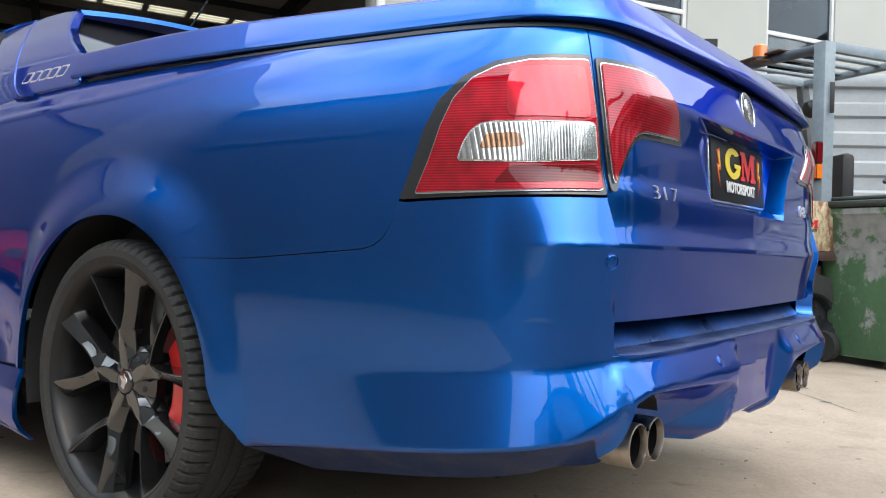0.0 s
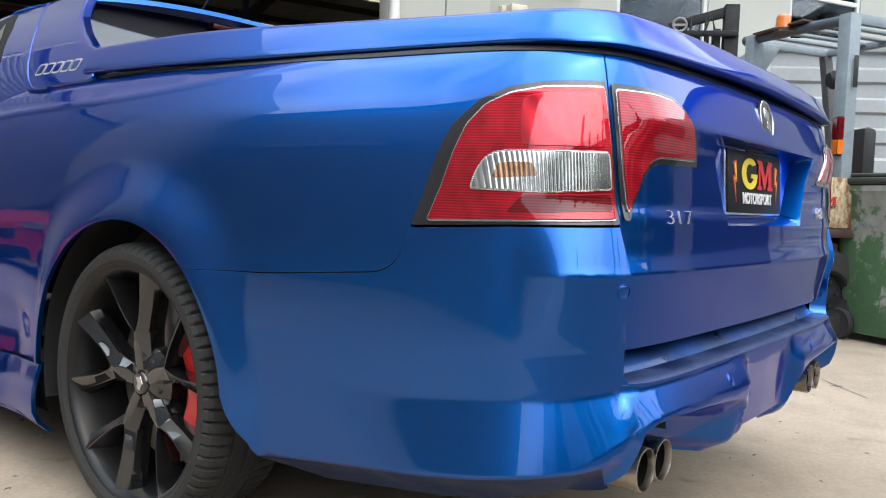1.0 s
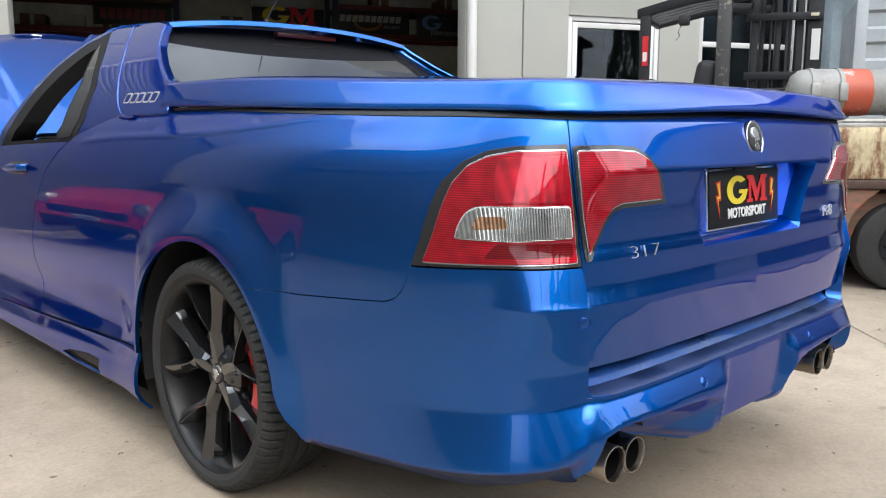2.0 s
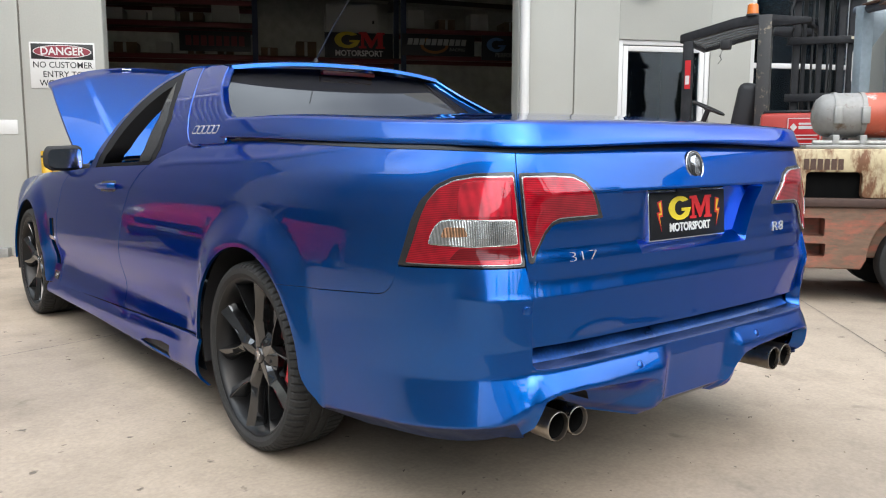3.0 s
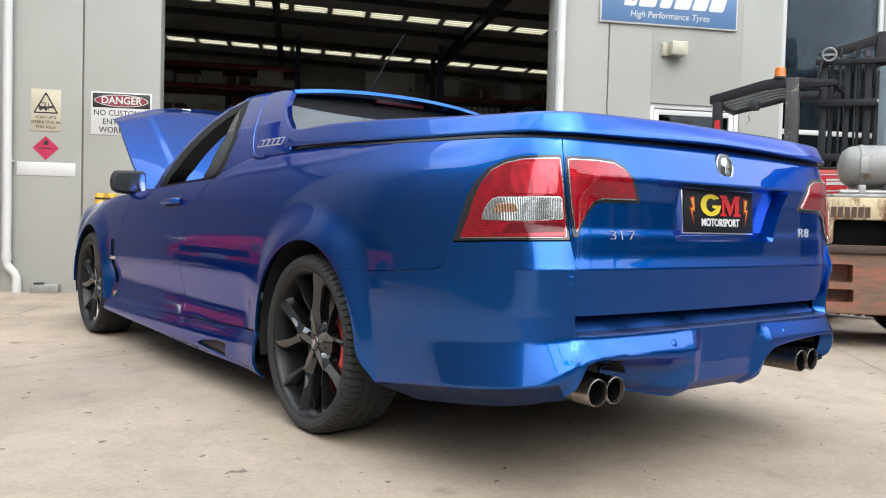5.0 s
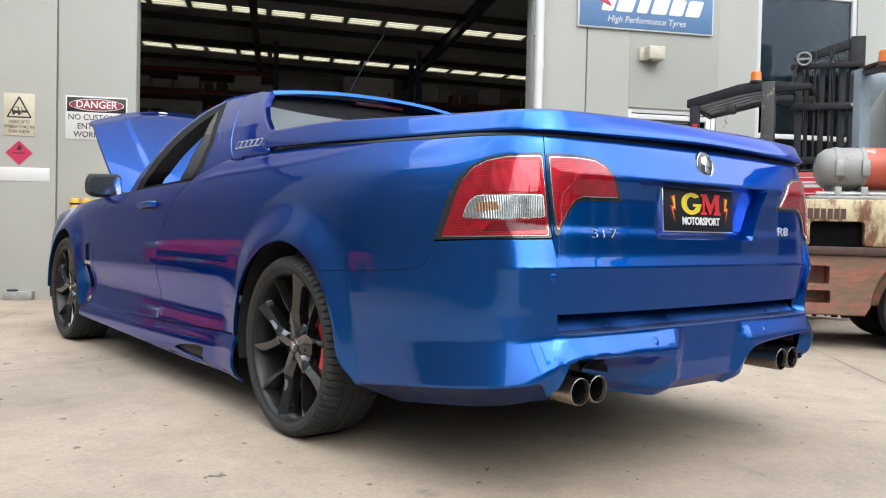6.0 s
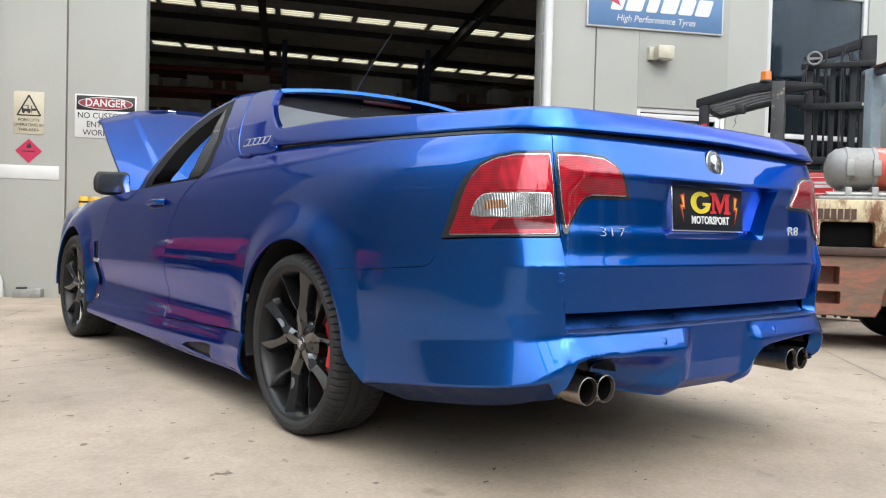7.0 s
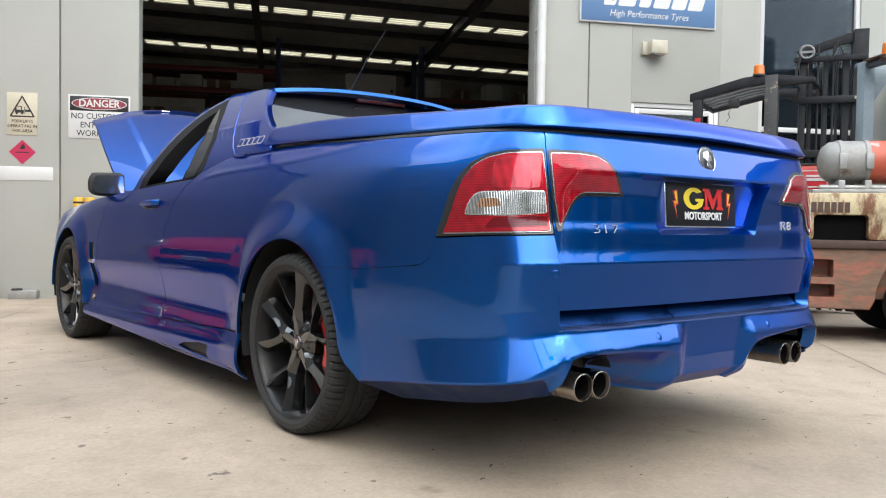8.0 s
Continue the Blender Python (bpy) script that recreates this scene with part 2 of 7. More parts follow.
def rounded(t, e=0.07):
    """0 below 0, 1 above 1, straight between, its corners eased."""
    if t <= -e:
        return 0.0
    if t < e:
        return (t + e) ** 2 / (4 * e)
    if t < 1 - e:
        return t
    if t < 1 + e:
        return 1 - (1 + e - t) ** 2 / (4 * e)
    return 1.0


shoulder = curve([(-0.62, 1.055), (-0.45, 1.045), (-0.16, 1.020), (0.16, 1.0), (0.64, 0.985), (1.0, 0.962)])


def skin(s, z, out=0.0):
    p, n = along(s)
    w = smooth(S_REAR, S_SIDE, s)
    droop = 0.2 * smooth(2.1, 3.4, p.y)
    tail = rear_in(z)
    if 0.652 < s < 1.2 and z < 0.68:
        near = 0.676 - 0.024 * smooth(0.60, 0.545, z) * smooth(0.45, 0.49, z)
        tail += (corner_in(z) - tail) * smooth(near, near + 0.022, s)
    inset = tail * (1 - w) + side_in(z + droop) * w
    if w > 0:
        for y in (REAR_AXLE, FRONT_AXLE):
            r = math.hypot(p.y - y, z - HUB_Z)
            inset -= 0.032 * (1 - smooth(ARCH, ARCH + 0.085 + 0.065 * smooth(0.5, 0.72, z), r)) * smooth(0.12, 0.3, z)
        # the doors' waist and the sill
        mid = smooth(0.42, 0.62, p.y) * (1 - smooth(2.5, 2.7, p.y))
        inset += mid * (0.030 * math.exp(-((z - 0.40) / 0.09) ** 2) - 0.02 * smooth(0.30, 0.24, z))
        inset += smooth(0.3, 3.2, p.y) * 0.20 * max(z - 0.86, 0)
    # a fine shoulder line that rises to the tail
    if w > 0 and -0.7 < p.y < 1.05:
        inset -= 0.0035 * math.exp(-((z - shoulder(p.y)) / 0.009) ** 2) * smooth(1.0, 0.8, p.y) * smooth(-0.62, -0.45, p.y)
    # the crease across tail and bumper corners, and the lip that flares out below
    reach = 1 - smooth(0.78, 0.90, s)
    if reach > 0:
        tent = (z - 0.545) / 0.129 if z < 0.674 else (0.79 - z) / 0.116
        inset -= 0.028 * reach * rounded(tent, 0.035)
    if s < 1.5:
        t = (lip_top(s) - z) / (lip_top(s) - lip_edge(s))
        amp = 0.030 * smooth(0.135, 0.210, s) * (1 - smooth(0.92, 1.35, s))
        inset -= amp * rounded(t)
    # the bumper's undercut behind the rear wheels
    if 0.66 < s < 1.7:
        low = bumper_low(s)
        inset += 0.115 * rounded((low + 0.068 - z) / 0.075, 0.05) * smooth(0.66, 0.76, s)
    q = p - n * (inset - out)
    return Vector((q.x, q.y, z))


def cab_x(y, z, out=0.0):
    """Half width of the cab over its length and height (left side)."""
    h = max(z - 1.0, 0)
    return -(0.822 - 0.33 * h - 0.95 * h * h - 0.05 * smooth(1.5, 2.6, y) + out)


def inside(loop, x, y):
    hit = False
    for (x0, y0), (x1, y1) in zip(loop, loop[1:] + loop[:1]):
        if (y0 > y) != (y1 > y) and x < (x1 - x0) * (y - y0) / (y1 - y0) + x0:
            hit = not hit
    return hit


def dense(loop, step):
    out = []
    for (x0, y0), (x1, y1) in zip(loop, loop[1:] + loop[:1]):
        n = max(1, round(math.hypot(x1 - x0, y1 - y0) / step))
        out += [(x0 + (x1 - x0) * k / n, y0 + (y1 - y0) * k / n) for k in range(n)]
    return out


def soften(loop, r=0.01):
    """Rounds the corners of a loop."""
    out = []
    n = len(loop)
    for i, p in enumerate(loop):
        a, b = Vector(loop[i - 1]), Vector(loop[(i + 1) % n])
        p = Vector(p)
        da, db = a - p, b - p
        if da.length < 1e-6 or db.length < 1e-6 or abs(da.angle(db) - math.pi) < 0.15:
            out.append(tuple(p))
            continue
        k = min(r, da.length * 0.45, db.length * 0.45)
        u, v = p + da.normalized() * k, p + db.normalized() * k
        for t in (0, 0.25, 0.5, 0.75, 1):
            q = u * (1 - t) ** 2 + p * 2 * t * (1 - t) + v * t * t
            out.append(tuple(q))
    return out



# ---- the yard and the workshop front ----
TURN = -27.0
FRONT = pose(-0.09, 6.35, 0, 0, 0, TURN)     # x along the front to the right, y into the workshop
FLOOR_Z = -0.055


def on_front(name, bm, mat, label="", kind="structure", category="", parent=None):
    ob = finish(name, bm, mat)
    if parent is None:
        ob.matrix_world = FRONT
        return tagged(ob, label, category, "", kind)
    ob.parent = parent
    if label:
        ob["label"] = label
    return ob


def front_thing(name, label, category, m=None, group="", kind=""):
    return thing(name, label, category, group, kind, FRONT @ (m if m is not None else Matrix.Identity(4)))


def concrete_floor():
    """Pale trowelled concrete: broad stains, fine grain, small dark flecks."""
    m = material("yard_concrete", (0.318, 0.257, 0.196), 0.85, grain=0.09, grain_scale=70, patch=0.24, patch_scale=0.9, bump=0.0015, rough_var=0.1)
    n, l = m.node_tree.nodes, m.node_tree.links
    b = n["Principled BSDF"]
    was = b.inputs["Base Color"].links[0].from_socket
    c = n.new("ShaderNodeTexCoord")
    last = was
    for scale, lo, hi, dark in ((9.0, 0.70, 0.735, 0.35), (3.1, 0.68, 0.74, 0.62), (0.45, 0.48, 0.72, 0.70), (26.0, 0.735, 0.76, 0.4), (1.7, 0.46, 0.64, 0.86), (6.0, 0.48, 0.66, 0.90), (34.0, 0.40, 0.70, 0.92)):
        t, r = n.new("ShaderNodeTexNoise"), n.new("ShaderNodeMapRange")
        t.inputs["Scale"].default_value, t.inputs["Detail"].default_value = scale, 3
        r.inputs[1].default_value, r.inputs[2].default_value, r.inputs[3].default_value, r.inputs[4].default_value = lo, hi, 1.0, dark
        s = n.new("ShaderNodeVectorMath")
        s.operation = "SCALE"
        l.new(c.outputs["Object"], t.inputs["Vector"])
        l.new(t.outputs["Fac"], r.inputs[0])
        l.new(last, s.inputs[0])
        l.new(r.outputs[0], s.inputs["Scale"])
        last = s.outputs[0]
    l.new(last, b.inputs["Base Color"])
    return m


YARD = concrete_floor()


def rise(x, y):
    """The slab lies a little proud under the ute's tail."""
    return 0.014 * (1 - smooth(1.0, 2.0, abs(x))) * smooth(1.7, 0.5, y) * smooth(-2.0, -1.0, y)


def ground():
    bm = bmesh.new()
    inv = FRONT.inverted()
    near = [-30 + i * 0.5 for i in range(121)]
    axis = [-900, -300, -120, -60] + near + [60, 120, 300, 900]
    grid = []
    for x in axis:
        row = []
        for y in axis:
            d = (inv @ Vector((x, y, 0))).y
            row.append(bm.verts.new((x, y, FLOOR_Z * smooth(-2.6, 0.0, d) + rise(x, y))))
        grid.append(row)
    for i in range(len(axis) - 1):
        for j in range(len(axis) - 1):
            bm.faces.new((grid[i][j], grid[i + 1][j], grid[i + 1][j + 1], grid[i][j + 1]))
    tagged(finish("ground", bm, YARD), "pale worn concrete yard with dark flecks", "ground", "", "structure")


ground()
# the concrete apron ends in a straight line behind the parked ute
# unseen asphalt beyond it, added to darken what the paint mirrors
ASPHALT = material("unseen_asphalt", (0.095, 0.092, 0.088), 0.9, grain=0.35, grain_scale=140, patch=0.2, patch_scale=0.7, bump=0.003)
bm = bmesh.new()
box(bm, (-70, -90, -0.06), (90, 0, 0.006))
road = tagged(finish("road", bm, ASPHALT), "unseen dark asphalt added beyond the apron, mirrored in the paint", "road", "", "structure")
road.matrix_world = pose(0, -1.99, 0, 0, 0, 5.5)
JOINT = material("joint_filler", (0.067, 0.0603, 0.0536), 0.9, grain=0.3, grain_scale=40)
for name, a, b in (("floor_joint", (-3.5, -0.4), (-0.72, 5.0)), ("floor_joint", (2.0, -1.0), (4.9, 1.7)), ("floor_joint", (-4.6, 1.3), (-0.4, 2.15))):
    bm = bmesh.new()
    a, b = Vector((*a, 0.0025)), Vector((*b, 0.0025))
    side = (b - a).cross(Vector((0, 0, 1))).normalized() * 0.004
    n = 30
    rows_ = []
    for i in range(n + 1):
        p = a.lerp(b, i / n) + side * (noise.noise(Vector((i * 0.7, a.x, 0))) * 1.5)
        w = side * (0.5 + 0.5 * abs(noise.noise(Vector((i * 1.3, a.y, 5)))))
        rows_.append((bm.verts.new(p - w), bm.verts.new(p + w)))
    for p, q in zip(rows_, rows_[1:]):
        bm.faces.new((p[0], p[1], q[1], q[0]))
    ob = finish(name, bm, JOINT)
    tagged(ob, "thin dark joint in the concrete", "joint", "", "structure")
LEAF = material("dry_leaf", (0.067, 0.0469, 0.03015), 0.8, grain=0.3)
bm = bmesh.new()
rng = random.Random(4)
for i in range(460):
    x, y = rng.uniform(-3.6, 5.0), rng.uniform(-1.9, 4.5)
    r, a = 0.002 + 0.009 * rng.random() ** 2, rng.uniform(0, 6.28)
    vs = [bm.verts.new((x + r * k * math.cos(a + q), y + r * k * math.sin(a + q), 0.004 + 0.003 * (q % 2) + rise(x, y))) for q, k in ((0, 1.6), (1.3, 0.6), (2.2, 0.7), (3.1, 1.4), (4.2, 0.6), (5.2, 0.8))]
    bm.faces.new(vs)
tagged(finish("ground_litter", bm, LEAF), "small dry leaves and grit on concrete", "litter", "", "stuff")

# concrete panels
H = 9.0
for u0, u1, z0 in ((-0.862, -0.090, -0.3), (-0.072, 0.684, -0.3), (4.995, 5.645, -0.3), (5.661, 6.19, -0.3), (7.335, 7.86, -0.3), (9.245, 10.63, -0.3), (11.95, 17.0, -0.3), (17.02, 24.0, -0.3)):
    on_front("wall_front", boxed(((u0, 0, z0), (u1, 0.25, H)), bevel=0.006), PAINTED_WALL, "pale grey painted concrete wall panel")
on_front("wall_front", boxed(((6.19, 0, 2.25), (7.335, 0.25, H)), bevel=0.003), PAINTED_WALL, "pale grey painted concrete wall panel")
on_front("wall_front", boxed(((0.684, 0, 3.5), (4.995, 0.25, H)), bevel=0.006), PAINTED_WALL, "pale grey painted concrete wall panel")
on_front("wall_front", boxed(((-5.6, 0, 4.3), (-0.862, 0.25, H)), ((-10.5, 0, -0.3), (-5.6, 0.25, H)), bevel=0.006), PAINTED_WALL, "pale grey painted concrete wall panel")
on_front("wall_joint", boxed(((-0.10, 0.02, -0.3), (-0.06, 0.2, H)), ((5.64, 0.02, -0.3), (5.67, 0.2, H)), bevel=0.0), material("sealant", (0.1474, 0.1373, 0.1206), 0.8, grain=0.15, grain_scale=9), "grey sealant joint")

# roller shutter
GALV = material("shutter_steel", (0.201, 0.2144, 0.2144), 0.45, 0.4, grain=0.06, grain_scale=30, patch=0.1, patch_scale=1.5)
shutter = front_thing("roller_shutter", "closed grey steel roller shutter in the wall", "shutter")
bm = bmesh.new()
w = 4.7
prof = [(0.0, 0.0), (-0.003, 0.012), (-0.004, 0.03), (-0.003, 0.048), (0.0, 0.058), (0.003, 0.066), (0.0, 0.072)]
rows_ = [[bm.verts.new((u, y, z)) for y, z in prof] for u in (-5.58, -0.892)]
for i in range(len(prof) - 1):
    bm.faces.new((rows_[0][i], rows_[1][i], rows_[1][i + 1], rows_[0][i + 1]))
first = part("slat", bm, GALV, shutter)
first.location = (0, 0.10, -0.05)
for i in range(1, 61):
    s = new("slat", first.data)
    s.parent = shutter
    s.location = (0, 0.10, -0.05 + 0.072 * i)
part("guide_rail", boxed(((-0.900, 0.03, -0.06), (-0.864, 0.14, 4.3)), bevel=0.003), material("rail_grey", (0.2412, 0.2412, 0.2345), 0.5, 0.3, grain=0.05), shutter)

# downpipes
PVC = material("white_pvc", (0.5092, 0.5092, 0.4958), 0.4, grain=0.02, grain_scale=20, patch=0.05, patch_scale=2)


def downpipe(u, r, kick):
    ob = front_thing("downpipe", "white plastic rainwater downpipe on the wall", "pipe", group="downpipes")
    bm = bmesh.new()
    if kick:
        path = [(u, -0.06, 7.4), (u, -0.06, 0.27), (u + 0.008, -0.06, 0.22), (u + 0.075, -0.06, 0.15), (u + 0.095, -0.06, 0.10), (u + 0.098, -0.06, -0.056)]
    else:
        path = [(u, -0.06, 7.4), (u, -0.06, -0.056)]
    tube(bm, path, r, 20)
    part("pipe", bm, PVC, ob)
    for z in ((0.28,) if kick else (2.62,)):
        bm = bmesh.new()
        tube(bm, [(u, -0.06, z), (u, -0.06, z + 0.10)], r + 0.004, 20)
        part("socket", bm, PVC, ob)
    if kick:
        bm = bmesh.new()
        tube(bm, [(u + 0.098, -0.06, -0.056), (u + 0.098, -0.06, 0.03)], r + 0.004, 20)
        part("socket", bm, PVC, ob)
    for z in (1.28, 3.0, 4.8):
        part("bracket", boxed(((u - r - 0.008, -0.066, z), (u + r + 0.008, 0.0, z + 0.025)), bevel=0.002), PVC, ob)


downpipe(-0.785, 0.043, True)
downpipe(5.05, 0.052, False)

# signs
CREAM = material("cream_sign", (0.4154, 0.3752, 0.2814), 0.5, grain=0.03, patch=0.08, patch_scale=6)
INK = material("sign_black", (0.01005, 0.01005, 0.01072), 0.5, grain=0.05)
DARK_RED = material("sign_dark_red", (0.1876, 0.0201, 0.0335), 0.45, grain=0.05)
PINK = material("sign_crimson", (0.3685, 0.01675, 0.0603), 0.4, grain=0.05)
SIGN_BOARD = material("sign_white_board", (0.5025, 0.5025, 0.4891), 0.45, grain=0.02, patch=0.04)
SIGN_BLUE = material("sign_blue", (0.0804, 0.1608, 0.3015), 0.4, grain=0.04, patch=0.06, patch_scale=4)


def board(ob, name, u0, z0, u1, z1, mat, y0=-0.006, y1=-0.001, bevel=0.001):
    return part(name, boxed(((u0, y0, z0), (u1, y1, z1)), bevel=bevel), mat, ob)


def letters(ob, s, size, u, z, mat, y=-0.0075, **kw):
    return text("lettering", s, size, mat, ob, Matrix.Translation((u, y, z)), 0.0008, **kw)


def ellipse(ob, name, u, z, a, b, mat, y0, y1):
    bm = bmesh.new()
    prism(bm, [(u + a * math.cos(2 * math.pi * i / 40), z + b * math.sin(2 * math.pi * i / 40)) for i in range(40)], y1 - y0, Matrix.Translation((0, y0, 0)))
    return part(name, bm, mat, ob)


danger = front_thing("danger_sign", "white danger sign forbidding customer entry on the wall", "sign")
board(danger, "board", 0.0, 1.602, 0.60, 2.048, SIGN_BOARD)
board(danger, "header", 0.015, 1.885, 0.585, 2.034, INK, -0.008, -0.005)
ellipse(danger, "oval", 0.30, 1.960, 0.268, 0.063, SIGN_BOARD, -0.0095, -0.007)
ellipse(danger, "oval", 0.30, 1.960, 0.260, 0.056, DARK_RED, -0.0105, -0.008)
letters(danger, "DANGER", 0.105, 0.30, 1.960, SIGN_BOARD, -0.0115, bold=0.002, stretch=0.95)
letters(danger, "NO CUSTOMER", 0.084, 0.30, 1.828, INK, stretch=0.93, bold=0.0005)
letters(danger, "ENTRY TO", 0.084, 0.30, 1.737, INK, stretch=0.93, bold=0.0005)
letters(danger, "WORKSHOP", 0.084, 0.30, 1.652, INK, stretch=0.93, bold=0.0005)

warn = front_thing("forklift_sign", "cream warning sign about forklifts on the wall", "sign")
board(warn, "board", -0.582, 1.613, -0.293, 2.043, CREAM)
bm = bmesh.new()
prism(bm, soften([(-0.56, 1.795), (-0.315, 1.795), (-0.4375, 2.02)], 0.02), 0.002, Matrix.Translation((0, -0.008, 0)))
part("triangle", bm, INK, warn)
bm = bmesh.new()
prism(bm, [(-0.535, 1.809), (-0.340, 1.809), (-0.4375, 1.988)], 0.002, Matrix.Translation((0, -0.0095, 0)))
part("triangle_field", bm, CREAM, warn)
part("pictogram", boxed(((-0.505, -0.011, 1.838), (-0.42, -0.009, 1.868)), ((-0.50, -0.011, 1.868), (-0.49, -0.009, 1.905)), ((-0.45, -0.011, 1.868), (-0.44, -0.009, 1.905)), ((-0.50, -0.011, 1.898), (-0.44, -0.009, 1.905)), ((-0.415, -0.011, 1.828), (-0.408, -0.009, 1.90)), ((-0.415, -0.011, 1.848), (-0.365, -0.009, 1.872)), bevel=0), INK, warn)
for u in (-0.488, -0.437):
    ellipse(warn, "pictogram_wheel", u, 1.833, 0.012, 0.012, INK, -0.011, -0.009)
for s, z in (("FORKLIFTS", 1.752), ("OPERATING IN", 1.703), ("THIS AREA", 1.654)):
    letters(warn, s, 0.044, -0.4375, z, INK, stretch=0.95)

haz = front_thing("hazard_placard", "crimson diamond flammable placard on the wall", "sign")
bm = bmesh.new()
prism(bm, [(-0.564, 1.44), (-0.437, 1.316), (-0.31, 1.44), (-0.437, 1.564)], 0.004, Matrix.Translation((0, -0.005, 0)))
part("placard", bm, PINK, haz)
bm = bmesh.new()
prism(bm, [(-0.46, 1.475), (-0.448, 1.50), (-0.452, 1.52), (-0.435, 1.505), (-0.43, 1.535), (-0.415, 1.505), (-0.408, 1.485), (-0.42, 1.47), (-0.45, 1.468)], 0.002, Matrix.Translation((0, -0.0065, 0)))
part("flame", bm, INK, haz)
part("caption_bar", boxed(((-0.50, -0.0065, 1.432), (-0.375, -0.0045, 1.442)), bevel=0), INK, haz)

strip = front_thing("blank_sign", "blank white sign strip on the wall", "sign")
board(strip, "board", -0.711, 1.153, -0.146, 1.293, SIGN_BOARD, bevel=0.003)

tyres = front_thing("tyre_sign", "blue and white tyre maker's sign high on the wall", "sign")
board(tyres, "board", 5.52, 3.148, 7.242, 3.80, SIGN_BOARD, -0.03, -0.001, 0.004)
board(tyres, "field", 5.538, 3.166, 7.224, 3.782, SIGN_BLUE, -0.034, -0.028)
letters(tyres, "High Performance Tyres", 0.108, 6.38, 3.262, SIGN_BOARD, -0.036, stretch=0.93, shear=0.2)
# the maker's mark as plain slanted blocks
for a, b in ((5.80, 5.95), (5.98, 6.19), (6.24, 6.38), (6.42, 6.62), (6.65, 6.83), (6.86, 7.05)):
    bm = bmesh.new()
    prism(bm, soften([(a, 3.352), (b, 3.352), (b + 0.06, 3.545), (a + 0.06, 3.545)], 0.03), 0.004, Matrix.Translation((0, -0.037, 0)))
    part("mark_block", bm, SIGN_BOARD, tyres)
bm = bmesh.new()
prism(bm, [(5.70, 3.50), (5.93, 3.40), (5.90, 3.46), (5.80, 3.525)], 0.004, Matrix.Translation((0, -0.0395, 0)))
part("mark_slash", bm, PINK, tyres)

# flood light
FLOOD_CREAM = material("aged_cream_plastic", (0.40, 0.37, 0.29), 0.45, grain=0.04, patch=0.10, patch_scale=12)
flood = front_thing("flood_light", "small cream flood light box on the wall", "light")
part("backplate", boxed(((6.295, -0.02, 2.79), (6.33, 0, 2.96)), ((6.30, -0.05, 2.80), (6.40, 0, 2.95)), bevel=0.004), FLOOD_CREAM, flood)
part("housing", boxed(((6.36, -0.17, 2.80), (6.56, -0.03, 2.955)), bevel=0.012), FLOOD_CREAM, flood)
part("lens", boxed(((6.39, -0.16, 2.785), (6.53, -0.05, 2.80)), bevel=0.004), material("flood_lens", (0.1675, 0.1541, 0.134), 0.2, coat=0.5, grain=0.05), flood)

# kerb box at the foot of the wall, yellow bollards
PALE_STEEL = material("galvanised", (0.2814, 0.2814, 0.268), 0.5, 0.5, grain=0.1, grain_scale=30, patch=0.15, patch_scale=8)
grate = front_thing("drain_box", "low galvanised metal drain box against the wall", "box")
part("body", boxed(((-0.545, -0.12, FLOOR_Z), (-0.275, 0, 0.035)), bevel=0.004), PALE_STEEL, grate)
bm = bmesh.new()
lathe(bm, [(0.0, 0.055), (0.05, 0.052), (0.055, 0.035)], "z", 20, (-0.47, -0.07, 0))
part("cap", bm, BLACK, grate)
BOLLARD = material("bollard_yellow", (0.4824, 0.2814, 0.0134), 0.4, grain=0.05, patch=0.1, patch_scale=5)
for u in (0.122, 0.232):
    ob = front_thing("bollard", "yellow steel bollard with dark band by the wall", "bollard", group="bollards")
    bm = bmesh.new()
    lathe(bm, [(0.0, 0.99), (0.044, 0.99), (0.050, 0.98), (0.050, FLOOR_Z)], "z", 24, (u, -0.10, 0))
    part("post", bm, BOLLARD, ob)
    bm = bmesh.new()
    lathe(bm, [(0.0505, 0.945), (0.0515, 0.945), (0.0515, 0.925), (0.0505, 0.925)], "z", 24, (u, -0.10, 0), True)
    part("band", bm, BLACK, ob)

# door and windows
ALU = material("white_aluminium", (0.4958, 0.4958, 0.4891), 0.35, grain=0.02)
PANE = glass("window_glass", (0.13, 0.21, 0.28))
# near-black panel behind the panes stands in for the unlit room
ROOM = material("unlit_room_panel", (0.012, 0.017, 0.024), 0.8, grain=0.2, grain_scale=3)


def glazed(name, label, u0, u1, z0, z1, bar, cross=()):
    ob = front_thing(name, label, "door" if "door" in name else "window", kind="structure")
    d0, d1 = 0.02, 0.10
    part("window_frame", boxed(((u0, d0, z0), (u0 + bar, d1, z1)), bevel=0.004), ALU, ob)
    part("window_frame", boxed(((u1 - bar, d0, z0), (u1, d1, z1)), bevel=0.004), ALU, ob)
    part("window_frame", boxed(((u0 + bar, d0 + 0.002, z1 - bar), (u1 - bar, d1, z1)), bevel=0.004), ALU, ob)
    edges = [z0] + [c for c in cross] + [z1 - bar]
    for c in cross:
        part("window_frame", boxed(((u0 + bar, d0 + 0.002, c - 0.03), (u1 - bar, d1, c + 0.03)), bevel=0.004), ALU, ob)
    for a, b in zip(edges, edges[1:]):
        p = part("pane", boxed(((u0 + bar, 0.055, a), (u1 - bar, 0.063, b)), bevel=0), PANE, ob)
        p.visible_shadow = False
    on_front("wall_room", boxed(((u0 + 0.01, 1.2, z0), (u1 - 0.01, 1.25, z1)), bevel=0), ROOM, "near-black panel in place of a dim room behind the glass")
    return ob


